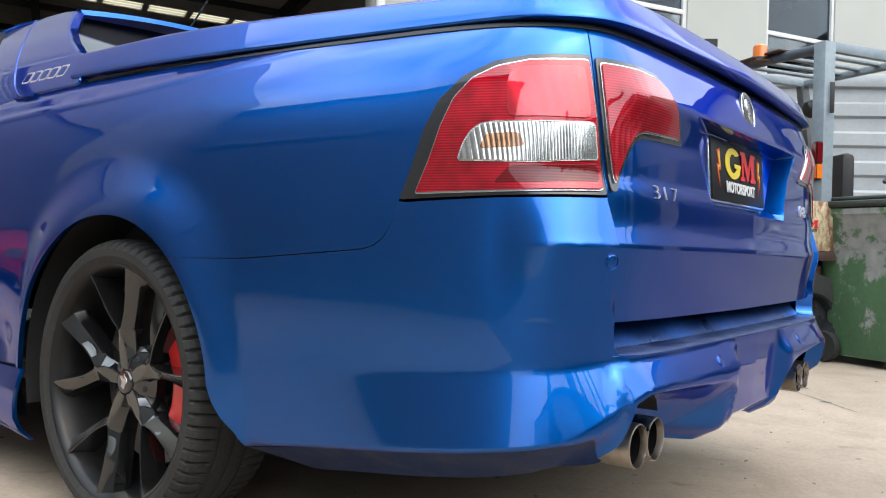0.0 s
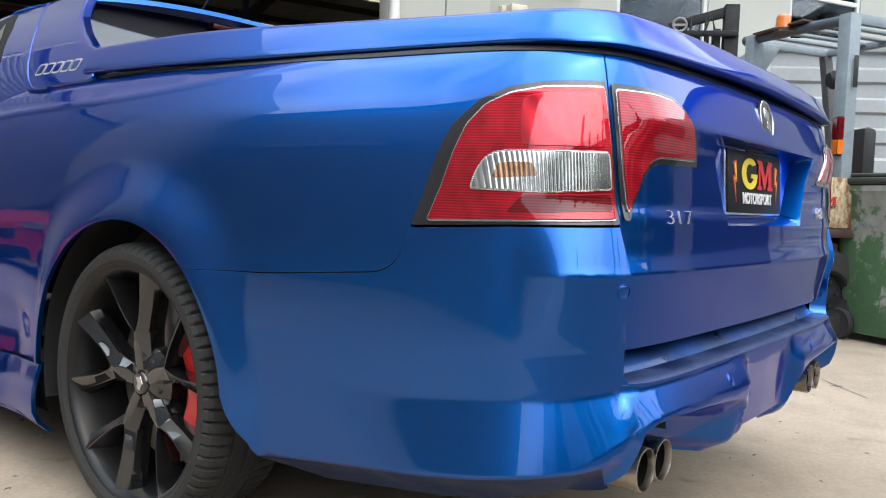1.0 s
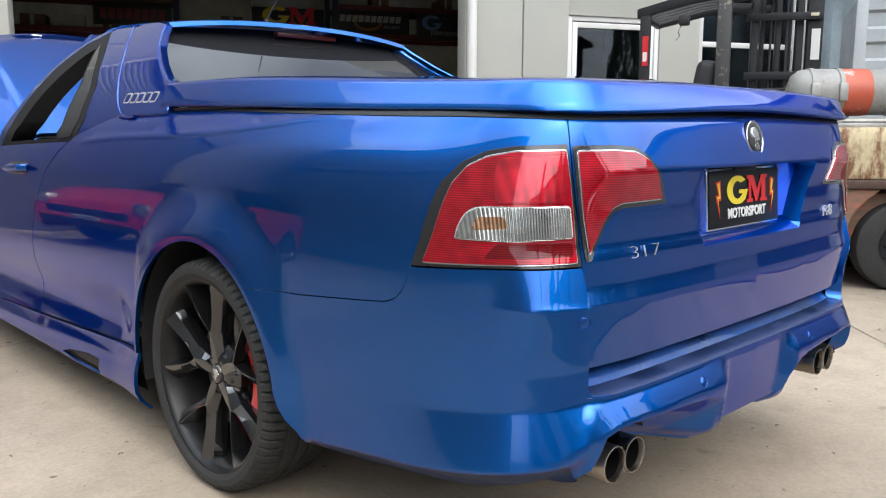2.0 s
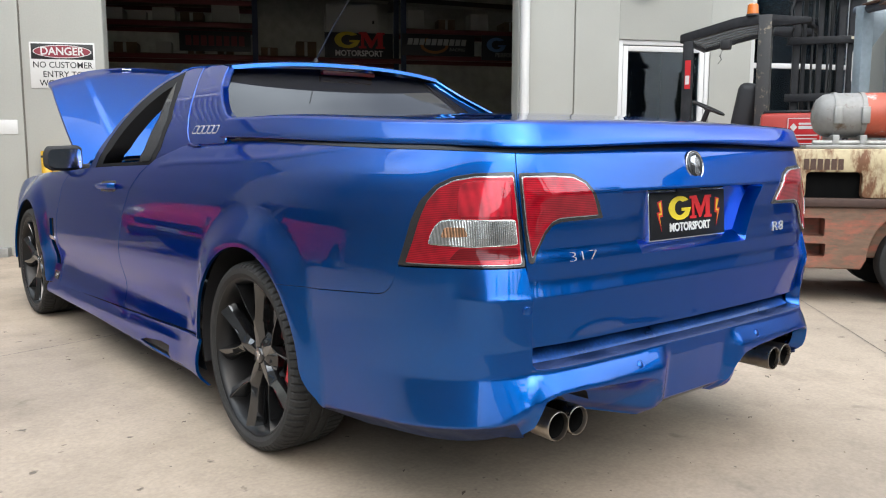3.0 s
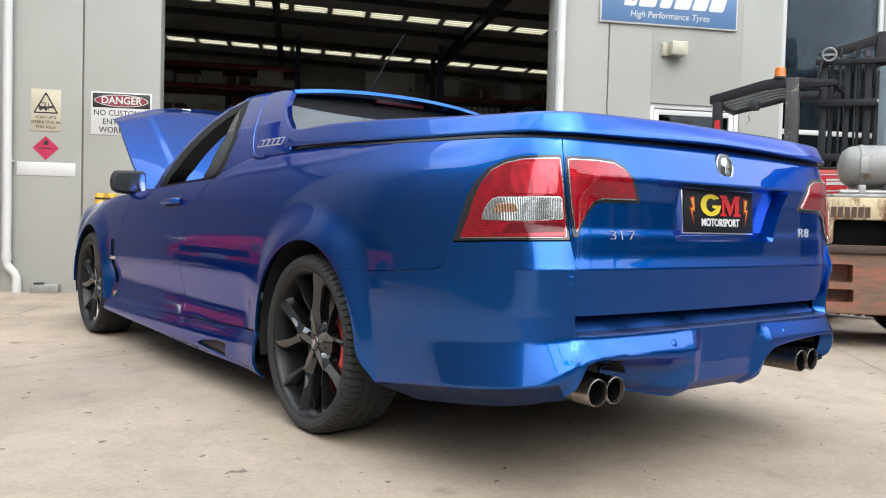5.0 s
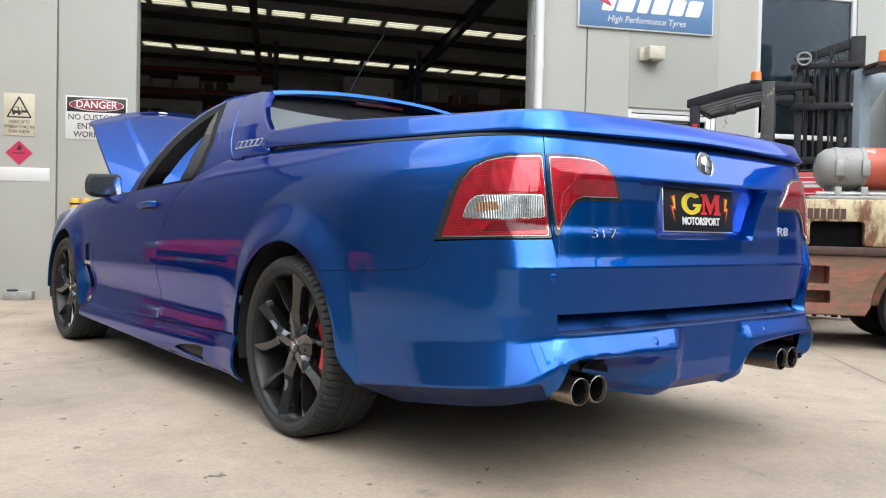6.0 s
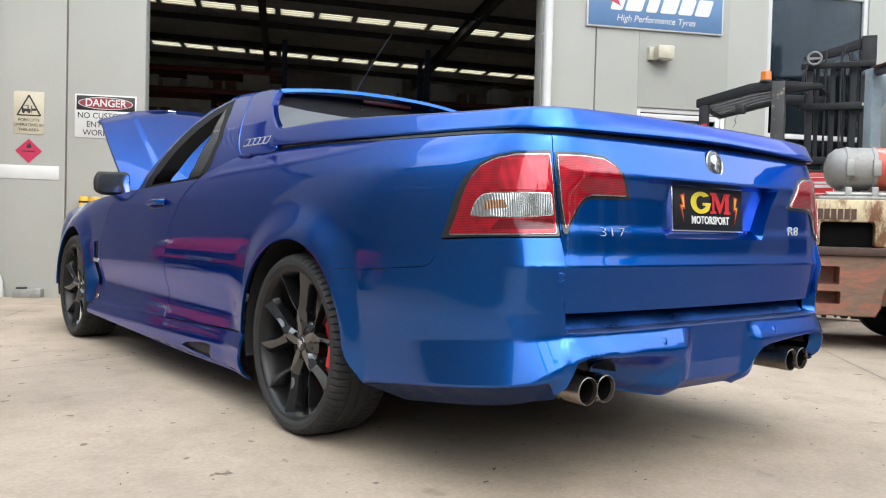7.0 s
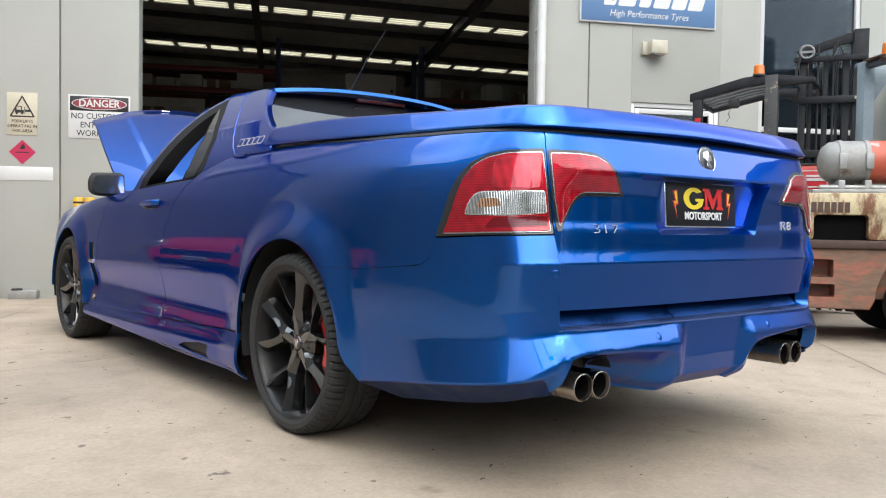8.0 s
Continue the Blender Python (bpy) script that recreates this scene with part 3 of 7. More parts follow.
door = glazed("door_1", "white framed glass door", 6.19, 7.335, FLOOR_Z, 2.25, 0.055)
part("leaf_frame", boxed(((6.255, 0.03, 0.0), (6.315, 0.09, 2.185)), ((7.215, 0.03, 0.0), (7.275, 0.09, 2.185)), ((6.315, 0.032, 2.125), (7.215, 0.088, 2.185)), bevel=0.004), ALU, door)
part("door_handle", boxed(((7.225, -0.03, 0.95), (7.245, 0.03, 1.15)), bevel=0.006), STEEL, door)
glazed("window_1", "tall white framed window", 7.86, 9.245, 0.3, H - 0.1, 0.06, (3.755, 2.0))
glazed("window_2", "tall white framed window", 10.63, 11.95, 0.3, H - 0.1, 0.05, (3.71, 2.0))
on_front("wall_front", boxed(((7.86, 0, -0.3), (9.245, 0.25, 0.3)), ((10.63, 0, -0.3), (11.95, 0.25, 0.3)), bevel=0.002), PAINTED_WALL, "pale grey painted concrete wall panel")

# ---- inside the workshop ----
INNER = material("dim_cladding", (0.40, 0.40, 0.39), 0.8, grain=0.15, grain_scale=4, patch=0.2, patch_scale=0.6)
for low_c, high_c in (((-6, 17.5, -0.3), (14, 17.7, 7)), ((-6.2, 0.25, -0.3), (-6, 17.5, 7)), ((14, 0.25, -0.3), (14.2, 17.5, 7))):
    on_front("wall_hall", boxed((low_c, high_c), bevel=0), INNER, "dark steel clad hall wall")
ROOF_Z = 5.55
SHEET = bpy.data.materials.new("translucent_sheet")
SHEET.use_nodes = True
tn = SHEET.node_tree
tr = tn.nodes.new("ShaderNodeBsdfTranslucent")
wave = tn.nodes.new("ShaderNodeTexWave")
wave.bands_direction = "Y"
wave.inputs["Scale"].default_value = 1.6
tc = tn.nodes.new("ShaderNodeTexCoord")
mr = tn.nodes.new("ShaderNodeMixRGB")
mr.inputs[1].default_value, mr.inputs[2].default_value = (0.60, 0.57, 0.47, 1), (0.36, 0.34, 0.28, 1)
tn.links.new(tc.outputs["Object"], wave.inputs["Vector"])
tn.links.new(wave.outputs["Fac"], mr.inputs[0])
tn.links.new(mr.outputs[0], tr.inputs[0])
tn.links.new(tr.outputs[0], tn.nodes["Material Output"].inputs[0])
SKY_ROWS = ((9.90, 10.45), (14.65, 15.25))
bm = bmesh.new()
for a, b in ((0.25, 8.95), (9.08, SKY_ROWS[0][0]), (SKY_ROWS[0][1], SKY_ROWS[1][0]), (SKY_ROWS[1][1], 17.5)):
    box(bm, (-6, a, 0), (14, b, 0.12))
for i in range(24):
    u = -6 + 0.88 * i
    for a, b in SKY_ROWS:
        box(bm, (u - 0.06, a, 0.002), (u + 0.06, b, 0.118))
roof = on_front("ceiling", bm, INNER, "dark hall roof with skylight strips")
roof.matrix_world = FRONT @ Matrix.Translation((4, 0, ROOF_Z)) @ pose(0, 0, 0, 0, 1.6, 0) @ Matrix.Translation((-4, 0, 0))
BEAM = material("dark_steel_beam", (0.05, 0.05, 0.055), 0.5, 0.3, grain=0.1, grain_scale=15)
for i in range(1, 23):
    u = -6 + 0.88 * i
    for a, b in SKY_ROWS:
        if i > 2:
            s = on_front("skylight", boxed(((u - 0.82, a + 0.01, 0.02), (u - 0.06, b - 0.01, 0.035)), bevel=0), SHEET, "translucent corrugated roof panel")
            s.matrix_world = roof.matrix_world
for i, u in enumerate((-3.0, 1.6, 6.2, 10.8)):
    b = on_front("roof_beam", boxed(((u - 0.07, 0.3, -0.28), (u + 0.07, 17.4, -0.26)), ((u - 0.008, 0.3, -0.26), (u + 0.008, 17.4, -0.02)), ((u - 0.07, 0.3, -0.02), (u + 0.07, 17.4, -0.002)), bevel=0), BEAM, "dark steel roof beam")
    b.matrix_world = roof.matrix_world
for d in (2.5, 5.0, 8.6, 11.2, 13.6, 16.2):
    b = on_front("roof_purlin", boxed(((-5.9, d - 0.03, -0.14), (13.9, d + 0.03, -0.004)), bevel=0), BEAM, "dark steel roof purlin")
    b.matrix_world = roof.matrix_world

# high storage rack with boards hung on it
RACK_RED = material("rack_red", (0.11, 0.012, 0.013), 0.5, grain=0.1)
RACK_BLUE = material("rack_blue", (0.02, 0.03, 0.07), 0.5, grain=0.1)
CARD = material("cardboard", (0.1139, 0.0737, 0.04355), 0.85, grain=0.1, grain_scale=20, patch=0.2, patch_scale=3)
DIM = material("dim_grey_board", (0.30, 0.30, 0.275), 0.7, grain=0.05)
rack = front_thing("storage_rack", "tall dark storage rack with red beams in the hall", "rack")
for u in (-1.2, 2.1, 4.9, 7.8):
    for d in (7.1, 8.0):
        part("upright", boxed(((u - 0.05, d - 0.04, FLOOR_Z), (u + 0.05, d + 0.04, 4.3)), bevel=0.004), RACK_BLUE, rack)
for a, b, z in ((-1.15, 2.05, 3.60), (-1.15, 2.05, 2.62), (2.15, 4.85, 2.62), (4.95, 7.75, 2.70), (4.95, 7.75, 3.2), (-1.15, 2.05, 3.2)):
    for d in (7.08, 7.98):
        part("beam", boxed(((a, d, z), (b, d + 0.04, z + 0.08)), bevel=0.003), RACK_RED, rack)
    part("deck", boxed(((a, 7.12, z + 0.081), (b, 7.97, z + 0.10)), bevel=0), CARD, rack)
rng = random.Random(11)
for a, b, z in ((-1.0, 2.0, 2.72), (2.2, 3.3, 2.72), (5.0, 7.7, 3.30), (-1.0, 2.0, 3.30)):
    u = a
    while u < b - 0.3:
        w, h = rng.uniform(0.25, 0.5), rng.uniform(0.15, 0.36)
        ob = front_thing("carton", "dim brown cardboard carton on the rack", "carton", group="cartons on the rack")
        part("carton_body", boxed(((u, 7.2, z + 0.001), (u + w, 7.2 + rng.uniform(0.3, 0.6), z + h)), bevel=0.006), CARD if rng.random() < 0.7 else DIM, ob)
        part("tape", boxed(((u + w * 0.4, 7.197, z + 0.01), (u + w * 0.55, 7.2, z + h - 0.01)), bevel=0), DIM, ob)
        u += w + rng.uniform(0.05, 0.4)
cab = front_thing("wall_cabinet", "pale grey cabinet standing on the high rack", "cabinet")
part("body", boxed(((3.42, 7.15, 2.721), (4.40, 7.6, 3.71)), bevel=0.008), DIM, cab)
part("lock", boxed(((4.30, 7.14, 3.36), (4.34, 7.15, 3.42)), bevel=0.002), INK, cab)


def shape_g(u, z, w, h):
    """A rounded open ring with a bar, and a zigzag, as outlines."""
    out = [(u + w * math.cos(a), z + h * math.sin(a)) for a in [radians(40 + i * 10) for i in range(29)]]
    out += [(u + w, z), (u + w * 0.15, z), (u + w * 0.15, z - h * 0.25), (u + w * 0.5, z - h * 0.28)]
    return out + [(u + w * 0.48 * math.cos(a), z + h * 0.62 * math.sin(a)) for a in [radians(310 - i * 15) for i in range(18)]]


def shape_m(u, z, w, h):
    pts = [(-1, -1), (-1, -0.75), (-0.82, -0.75), (-0.82, 0.75), (-1, 0.75), (-1, 1), (-0.40, 1), (0.02, -0.1), (0.42, 1), (1, 1), (1, 0.75), (0.85, 0.75), (0.85, -0.75), (1, -0.75), (1, -1),
           (0.30, -1), (0.30, -0.75), (0.45, -0.75), (0.45, 0.35), (0.0, -0.95), (-0.15, -0.95), (-0.60, 0.35), (-0.60, -0.75), (-0.42, -0.75), (-0.42, -1)]
    return [(u + x * w, z + y * h) for x, y in pts]


def workshop_mark(parent, m, w, a, b, c, t=0.002):
    """The workshop's mark: a yellow ring shape and a red zigzag over one word."""
    for outline, mat, k in ((shape_g(-w * 0.22, w * 0.085, w * 0.245, w * 0.155), a, 0.0), (shape_m(w * 0.245, w * 0.085, w * 0.25, w * 0.15), b, -0.0008)):
        bm = bmesh.new()
        prism(bm, outline, t, m @ Matrix.Translation((0, k - t, 0)))
        part("mark_shape", bm, mat, parent)
    text("lettering", "MOTORSPORT", w * 0.150, c, parent, m @ Matrix.Translation((0, -t, -w * 0.165)), 0.0008, bold=w * 0.004, stretch=0.92)


YELLOW = material("sign_yellow", (0.536, 0.4154, 0.0201), 0.4, grain=0.04)
SIGN_RED = material("sign_red", (0.4154, 0.01005, 0.0134), 0.4, grain=0.04)
SIGN_WHITE = material("sign_white", (0.5494, 0.5494, 0.536), 0.4, grain=0.02)
hung = front_thing("hall_sign", "black workshop sign hung on the rack", "sign")
board(hung, "board", 3.38, 2.70, 4.68, 3.17, INK, 7.03, 7.05)
workshop_mark(hung, Matrix.Translation((4.03, 7.03, 2.95)), 1.0, YELLOW, SIGN_RED, SIGN_WHITE)
hung = front_thing("hall_sign", "black parts maker's sign hung on the rack", "sign")
board(hung, "board", 4.86, 2.78, 6.30, 3.19, INK, 7.03, 7.05)
for i in range(10):
    bm = bmesh.new()
    a = 4.96 + 0.118 * i
    prism(bm, [(a, 2.98), (a + 0.095, 2.98), (a + 0.12, 3.10), (a + 0.025, 3.10)], 0.003, Matrix.Translation((0, 7.026, 0)))
    part("mark_block", bm, DIM, hung)
letters(hung, "RACING", 0.085, 5.95, 2.90, DIM, 7.026, shear=0.2)
bm = bmesh.new()
prism(bm, [(5.5 + 0.28 * math.cos(a), 2.98 + 0.16 * math.sin(a)) for a in [radians(120 + i * 20) for i in range(13)]] + [(5.5 + 0.22 * math.cos(a), 2.98 + 0.11 * math.sin(a)) for a in [radians(360 - i * 20) for i in range(13)]], 0.002, Matrix.Translation((0, 7.0275, 0)))
part("mark_ring", bm, material("dull_orange", (0.2345, 0.0871, 0.0134), 0.5, grain=0.05), hung)
hung = front_thing("hall_sign", "black and red banner hung on the rack", "sign")
board(hung, "board", 0.75, 2.76, 2.02, 3.12, INK, 7.03, 7.05)
for i in range(8):
    part("mark_block", boxed(((0.86 + 0.135 * i, 7.024, 2.86), (0.96 + 0.135 * i, 7.03, 3.04)), bevel=0), RACK_RED, hung)
hung = front_thing("hall_sign", "black and blue sign hung on the rack", "sign")
board(hung, "board", 6.45, 2.72, 7.7, 3.2, INK, 7.03, 7.05)
bm = bmesh.new()
prism(bm, shape_g(6.75, 3.02, 0.2, 0.14), 0.003, Matrix.Translation((0, 7.026, 0)))
part("mark_shape", bm, SIGN_BLUE, hung)
letters(hung, "PERFORMANCE", 0.12, 7.1, 2.82, DIM, 7.026, stretch=0.9)

# ---- the ute: panels cut from its skin ----
from mathutils.geometry import delaunay_2d_cdt


def sheet(name, loop, surf, mat, parent, step=0.02, rim=0.012, holes=(), sides=(1,), label="", open_left=None, out=0.0, bevel=0.0008, lines=(), creased=False):
    """A panel: the loop (and holes) in the two coordinates of surf, laid on it; its edges turned in by rim."""
    loops = [dense(loop, step)] + [dense(h, step) for h in holes]
    pts, edges = [], []
    for lp in loops:
        k = len(pts)
        pts += lp
        edges += [(k + i, k + (i + 1) % len(lp)) for i in range(len(lp))]
    for line in lines:
        fine = dense(line, step)
        fine = fine[:fine.index(line[-1]) + 1] if line[-1] in fine else fine
        k = len(pts)
        pts += fine
        edges += [(k + i, k + i + 1) for i in range(len(fine) - 1)]
    us, vs = [p[0] for p in loops[0]], [p[1] for p in loops[0]]
    nu, nv = int((max(us) - min(us)) / step) + 1, int((max(vs) - min(vs)) / step) + 1
    rims = np.array(pts)
    for i in range(nu):
        for j in range(nv):
            u, v = min(us) + (i + 0.5) * step, min(vs) + (j + 0.5) * step
            if inside(loops[0], u, v) and not any(inside(h, u, v) for h in loops[1:]):
                if np.min(np.abs(rims[:, 0] - u) + np.abs(rims[:, 1] - v)) > 0.6 * step:
                    pts.append((u, v))
    res = delaunay_2d_cdt([Vector(p) for p in pts], edges, [], 0, 1e-6)
    uv, faces = [tuple(p) for p in res[0]], []
    for f in res[2]:
        cx, cy = sum(uv[i][0] for i in f) / 3, sum(uv[i][1] for i in f) / 3
        if inside(loops[0], cx, cy) and not any(inside(h, cx, cy) for h in loops[1:]):
            faces.append(tuple(f))
    co = [surf(u, v, out) for u, v in uv]
    e = 0.002
    nor = []
    for (u, v), p in zip(uv, co):
        du, dv = surf(u + e, v, out) - surf(u - e, v, out), surf(u, v + e, out) - surf(u, v - e, out)
        n = du.cross(dv)
        n = n.normalized() if n.length > 1e-12 else Vector((0, 0, 1))
        nor.append(n)
    probe = surf(*uv[0], out + 0.01) - co[0]
    if probe.dot(nor[0]) < 0:
        nor = [-n for n in nor]
    f0 = faces[0]
    if (co[f0[1]] - co[f0[0]]).cross(co[f0[2]] - co[f0[0]]).dot(nor[f0[0]]) < 0:
        faces = [f[::-1] for f in faces]
    # the turned-in edge
    count = {}
    for f in faces:
        for a, b in ((f[0], f[1]), (f[1], f[2]), (f[2], f[0])):
            count[(a, b)] = count.get((a, b), 0) + 1
    border = [(a, b) for a, b in count if (b, a) not in count]
    if open_left is not None:
        border = [(a, b) for a, b in border if not (uv[a][0] < open_left and uv[b][0] < open_left)]
    allco, allnor, allf = list(co), list(nor), list(faces)
    if rim:
        lateral = {}
        for a, b in border:
            n = (co[b] - co[a]).cross(nor[a])
            for i in (a, b):
                lateral[i] = lateral.get(i, Vector((0, 0, 0))) + n
        for i in lateral:
            lateral[i] = lateral[i].normalized() if lateral[i].length > 1e-12 else nor[i]
        for a, b in border:
            k = len(allco)
            ma, mb = surf(*uv[a], out - bevel) + lateral[a] * bevel, surf(*uv[b], out - bevel) + lateral[b] * bevel
            ia, ib = surf(*uv[a], out - rim) + lateral[a] * bevel, surf(*uv[b], out - rim) + lateral[b] * bevel
            allco += [co[a], co[b], mb, ma, ma, mb, ib, ia]
            allnor += [nor[a], nor[b], lateral[b], lateral[a], lateral[a], lateral[b], lateral[b], lateral[a]]
            allf += [(k + 3, k + 2, k + 1, k), (k + 7, k + 6, k + 5, k + 4)]
    verts, norms, polys = [], [], []
    for side in sides:
        k = len(verts)
        verts += [(side * c.x, c.y, c.z) for c in allco]
        norms += [(side * n.x, n.y, n.z) for n in allnor]
        polys += [tuple(k + i for i in (f if side > 0 else f[::-1])) for f in allf]
    me = bpy.data.meshes.new(name)
    me.from_pydata(verts, [], polys)
    me.polygons.foreach_set("use_smooth", [True] * len(me.polygons))
    if creased:
        bm = bmesh.new()
        bm.from_mesh(me)
        bmesh.ops.remove_doubles(bm, verts=bm.verts[:], dist=1e-5)
        for e in bm.edges:
            e.smooth = not (len(e.link_faces) == 2 and e.calc_face_angle(0.0) > radians(24))
        bm.to_mesh(me)
        bm.free()
    else:
        me.normals_split_custom_set_from_vertices(norms)
    me.materials.append(mat)
    ob = new(name, me)
    ob.parent = parent
    if label:
        ob["label"] = label
    return ob


def pair(name, loop, surf, mat, parent, **kw):
    """The same panel on both sides, two objects."""
    return [sheet(name, loop, surf, mat, parent, sides=(k,), **kw) for k in (1, -1)]


def arc(y, a0, a1, n=24, r=None):
    """Points of a wheel arch as (s, z), by angles in degrees from the rear over the top."""
    out = []
    for i in range(n + 1):
        a = radians(a0 + (a1 - a0) * i / n)
        out.append((s_at_y_fine(y - (r or ARCH) * math.cos(a)), HUB_Z + (r or ARCH) * math.sin(a)))
    return out


SIDE = [(p.y, s) for p, s in zip(OUTLINE, REACH) if p.x < -0.6 and p.y < 3.75]


def s_at_y_fine(y):
    for (y0, s0), (y1, s1) in zip(SIDE, SIDE[1:]):
        if y0 <= y <= y1:
            return s0 + (s1 - s0) * (y - y0) / (y1 - y0)
    return SIDE[0][1] if y < SIDE[0][0] else SIDE[-1][1]


def sy(*pts):
    return [(s_at_y_fine(y), z) for y, z in pts]


def cab_side(y, z, out=0.0):
    return Vector((cab_x(y, z, out), y, z))


def bay_half(z):
    return 0.262 + (z - 0.768) * 0.56


BAY_TOP, BAY_LOW = 0.932, 0.757


def gate_flare(s, z):
    """The gate's upper part flares out to a crease over the plate."""
    t = (1.035 - z) / (1.035 - 0.938)
    rise = max(t, 0.0) ** 1.6 if t < 1 else 1 - smooth(0.938, 0.86, z)
    return 0.014 * rise * (1 - smooth(0.58, 0.70, s))


def lamp_skin(s, z, out=0.0):
    return skin(s, z, out + gate_flare(s, z))


def gate_skin(s, z, out=0.0):
    """The tailgate, with the bay for the number plate."""
    hollow = min((bay_half(z) + 0.006 - s) / 0.008, (BAY_TOP - z) / 0.011, (z - BAY_LOW) / 0.030)
    hollow = min(max(hollow, 0.0), 1.0)
    depth = 0.046
    # the gate sits a little behind the bumper corners
    back = 0.014 * (1 - smooth(0.70, 0.78, z))
    back -= gate_flare(s, z)
    return skin(s, z, out - hollow * depth - back)


car = thing("ute", "metallic blue utility car with raised bonnet and black wheels", "car")
RED_LENS = material("red_lens", (0.42, 0.004, 0.016), 0.28, 0.55, coat=1.0, grain=0.25, grain_scale=30, spec=0.05)
DEEP_RED = material("deep_red_lens", (0.13, 0.003, 0.006), 0.3, coat=1.0, grain=0.1, grain_scale=30, spec=0.05)
CLEAR = material("clear_lens", (0.82, 0.81, 0.78), 0.10, 0.95, coat=1.0, grain=0.30, grain_scale=35)
CLEAR_RIM = material("clear_lens_border", (0.50, 0.49, 0.47), 0.12, 0.95, coat=1.0, grain=0.30, grain_scale=25)
AMBER = material("amber_bulb", (0.50, 0.27, 0.15), 0.2, 0.6, coat=1.0, grain=0.4, grain_scale=45)
SILVER = material("silver_trim", (0.62, 0.62, 0.64), 0.15, 0.9, grain=0.03)


def ribbed(m, scale, axis, amount, groove_shade):
    """Moulded ribs across a lens."""
    n, l = m.node_tree.nodes, m.node_tree.links
    c, w, k = n.new("ShaderNodeTexCoord"), n.new("ShaderNodeTexWave"), n.new("ShaderNodeBump")
    w.bands_direction = axis
    w.inputs["Scale"].default_value, w.inputs["Distortion"].default_value = scale, 0.0
    k.inputs["Strength"].default_value, k.inputs["Distance"].default_value = amount, 0.002
    l.new(c.outputs["Object"], w.inputs["Vector"])
    l.new(w.outputs["Fac"], k.inputs["Height"])
    b = n["Principled BSDF"]
    l.new(k.outputs[0], b.inputs["Normal"])
    # the grooves between the ribs are shaded by darkening the base colour
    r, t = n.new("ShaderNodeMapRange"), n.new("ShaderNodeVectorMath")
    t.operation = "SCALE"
    r.inputs[3].default_value = groove_shade
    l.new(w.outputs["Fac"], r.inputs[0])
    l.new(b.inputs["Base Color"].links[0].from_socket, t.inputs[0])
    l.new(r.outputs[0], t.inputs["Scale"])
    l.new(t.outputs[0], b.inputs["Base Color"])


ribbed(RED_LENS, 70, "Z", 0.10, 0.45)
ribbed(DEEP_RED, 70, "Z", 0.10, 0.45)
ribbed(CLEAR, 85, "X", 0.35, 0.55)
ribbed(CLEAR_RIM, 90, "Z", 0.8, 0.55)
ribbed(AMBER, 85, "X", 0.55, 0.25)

BADGE = material("pale_badge", (0.48, 0.49, 0.51), 0.3, 0.5, grain=0.03)
G = 0.0018
seam = [(1.427, 0.633), (1.201, 0.652), (1.150, 0.6565), (1.131, 0.6600), (1.114, 0.667), (1.100, 0.678), (1.090, 0.692), (1.082, 0.708), (1.071, 0.742)]
arch_rear = arc(REAR_AXLE, 49.5, 181.5, 42)

# quarter panels
top_edge = sy((-0.95, 1.048), (-0.5, 1.055), (0.0, 1.063), (0.33, 1.072), (0.60, 1.064), (0.75, 1.045), (0.98, 0.99))
door_rear = sy((1.03, 0.965), (1.10, 0.93), (1.20, 0.855), (1.29, 0.74), (1.34, 0.60), (1.352, 0.45), (1.352, 0.297))
loop = [(0.724, 1.045)] + top_edge + door_rear + sy((0.8, 0.319), (0.45, 0.333)) + arch_rear[::-1] + [(s, z + G) for s, z in seam] + [(1.066, 0.7475), (0.90, 0.756), (0.70, 0.766), (0.717, 0.92), (0.722, 0.99)]
ridge = [-0.6 + 0.1 * i for i in range(16)]
for q in pair("quarter_panel", loop, skin, BLUE, car, step=0.022, lines=[[(s_at_y_fine(y), shoulder(y) + d) for y in ridge] for d in (-0.016, -0.008, 0.0, 0.008)]):
    q["label"] = "metallic blue quarter panel with flared wheel arch"

# doors
door = sy((1.358, 0.297), (1.358, 0.45), (1.346, 0.60), (1.296, 0.74), (1.206, 0.857), (1.108, 0.932), (1.04, 0.965), (1.5, 0.950), (1.95, 0.930), (2.17, 0.915),
          (2.30, 0.83), (2.40, 0.66), (2.44, 0.45), (2.42, 0.262))
doors = pair("door", door, skin, BLUE, car, step=0.03)

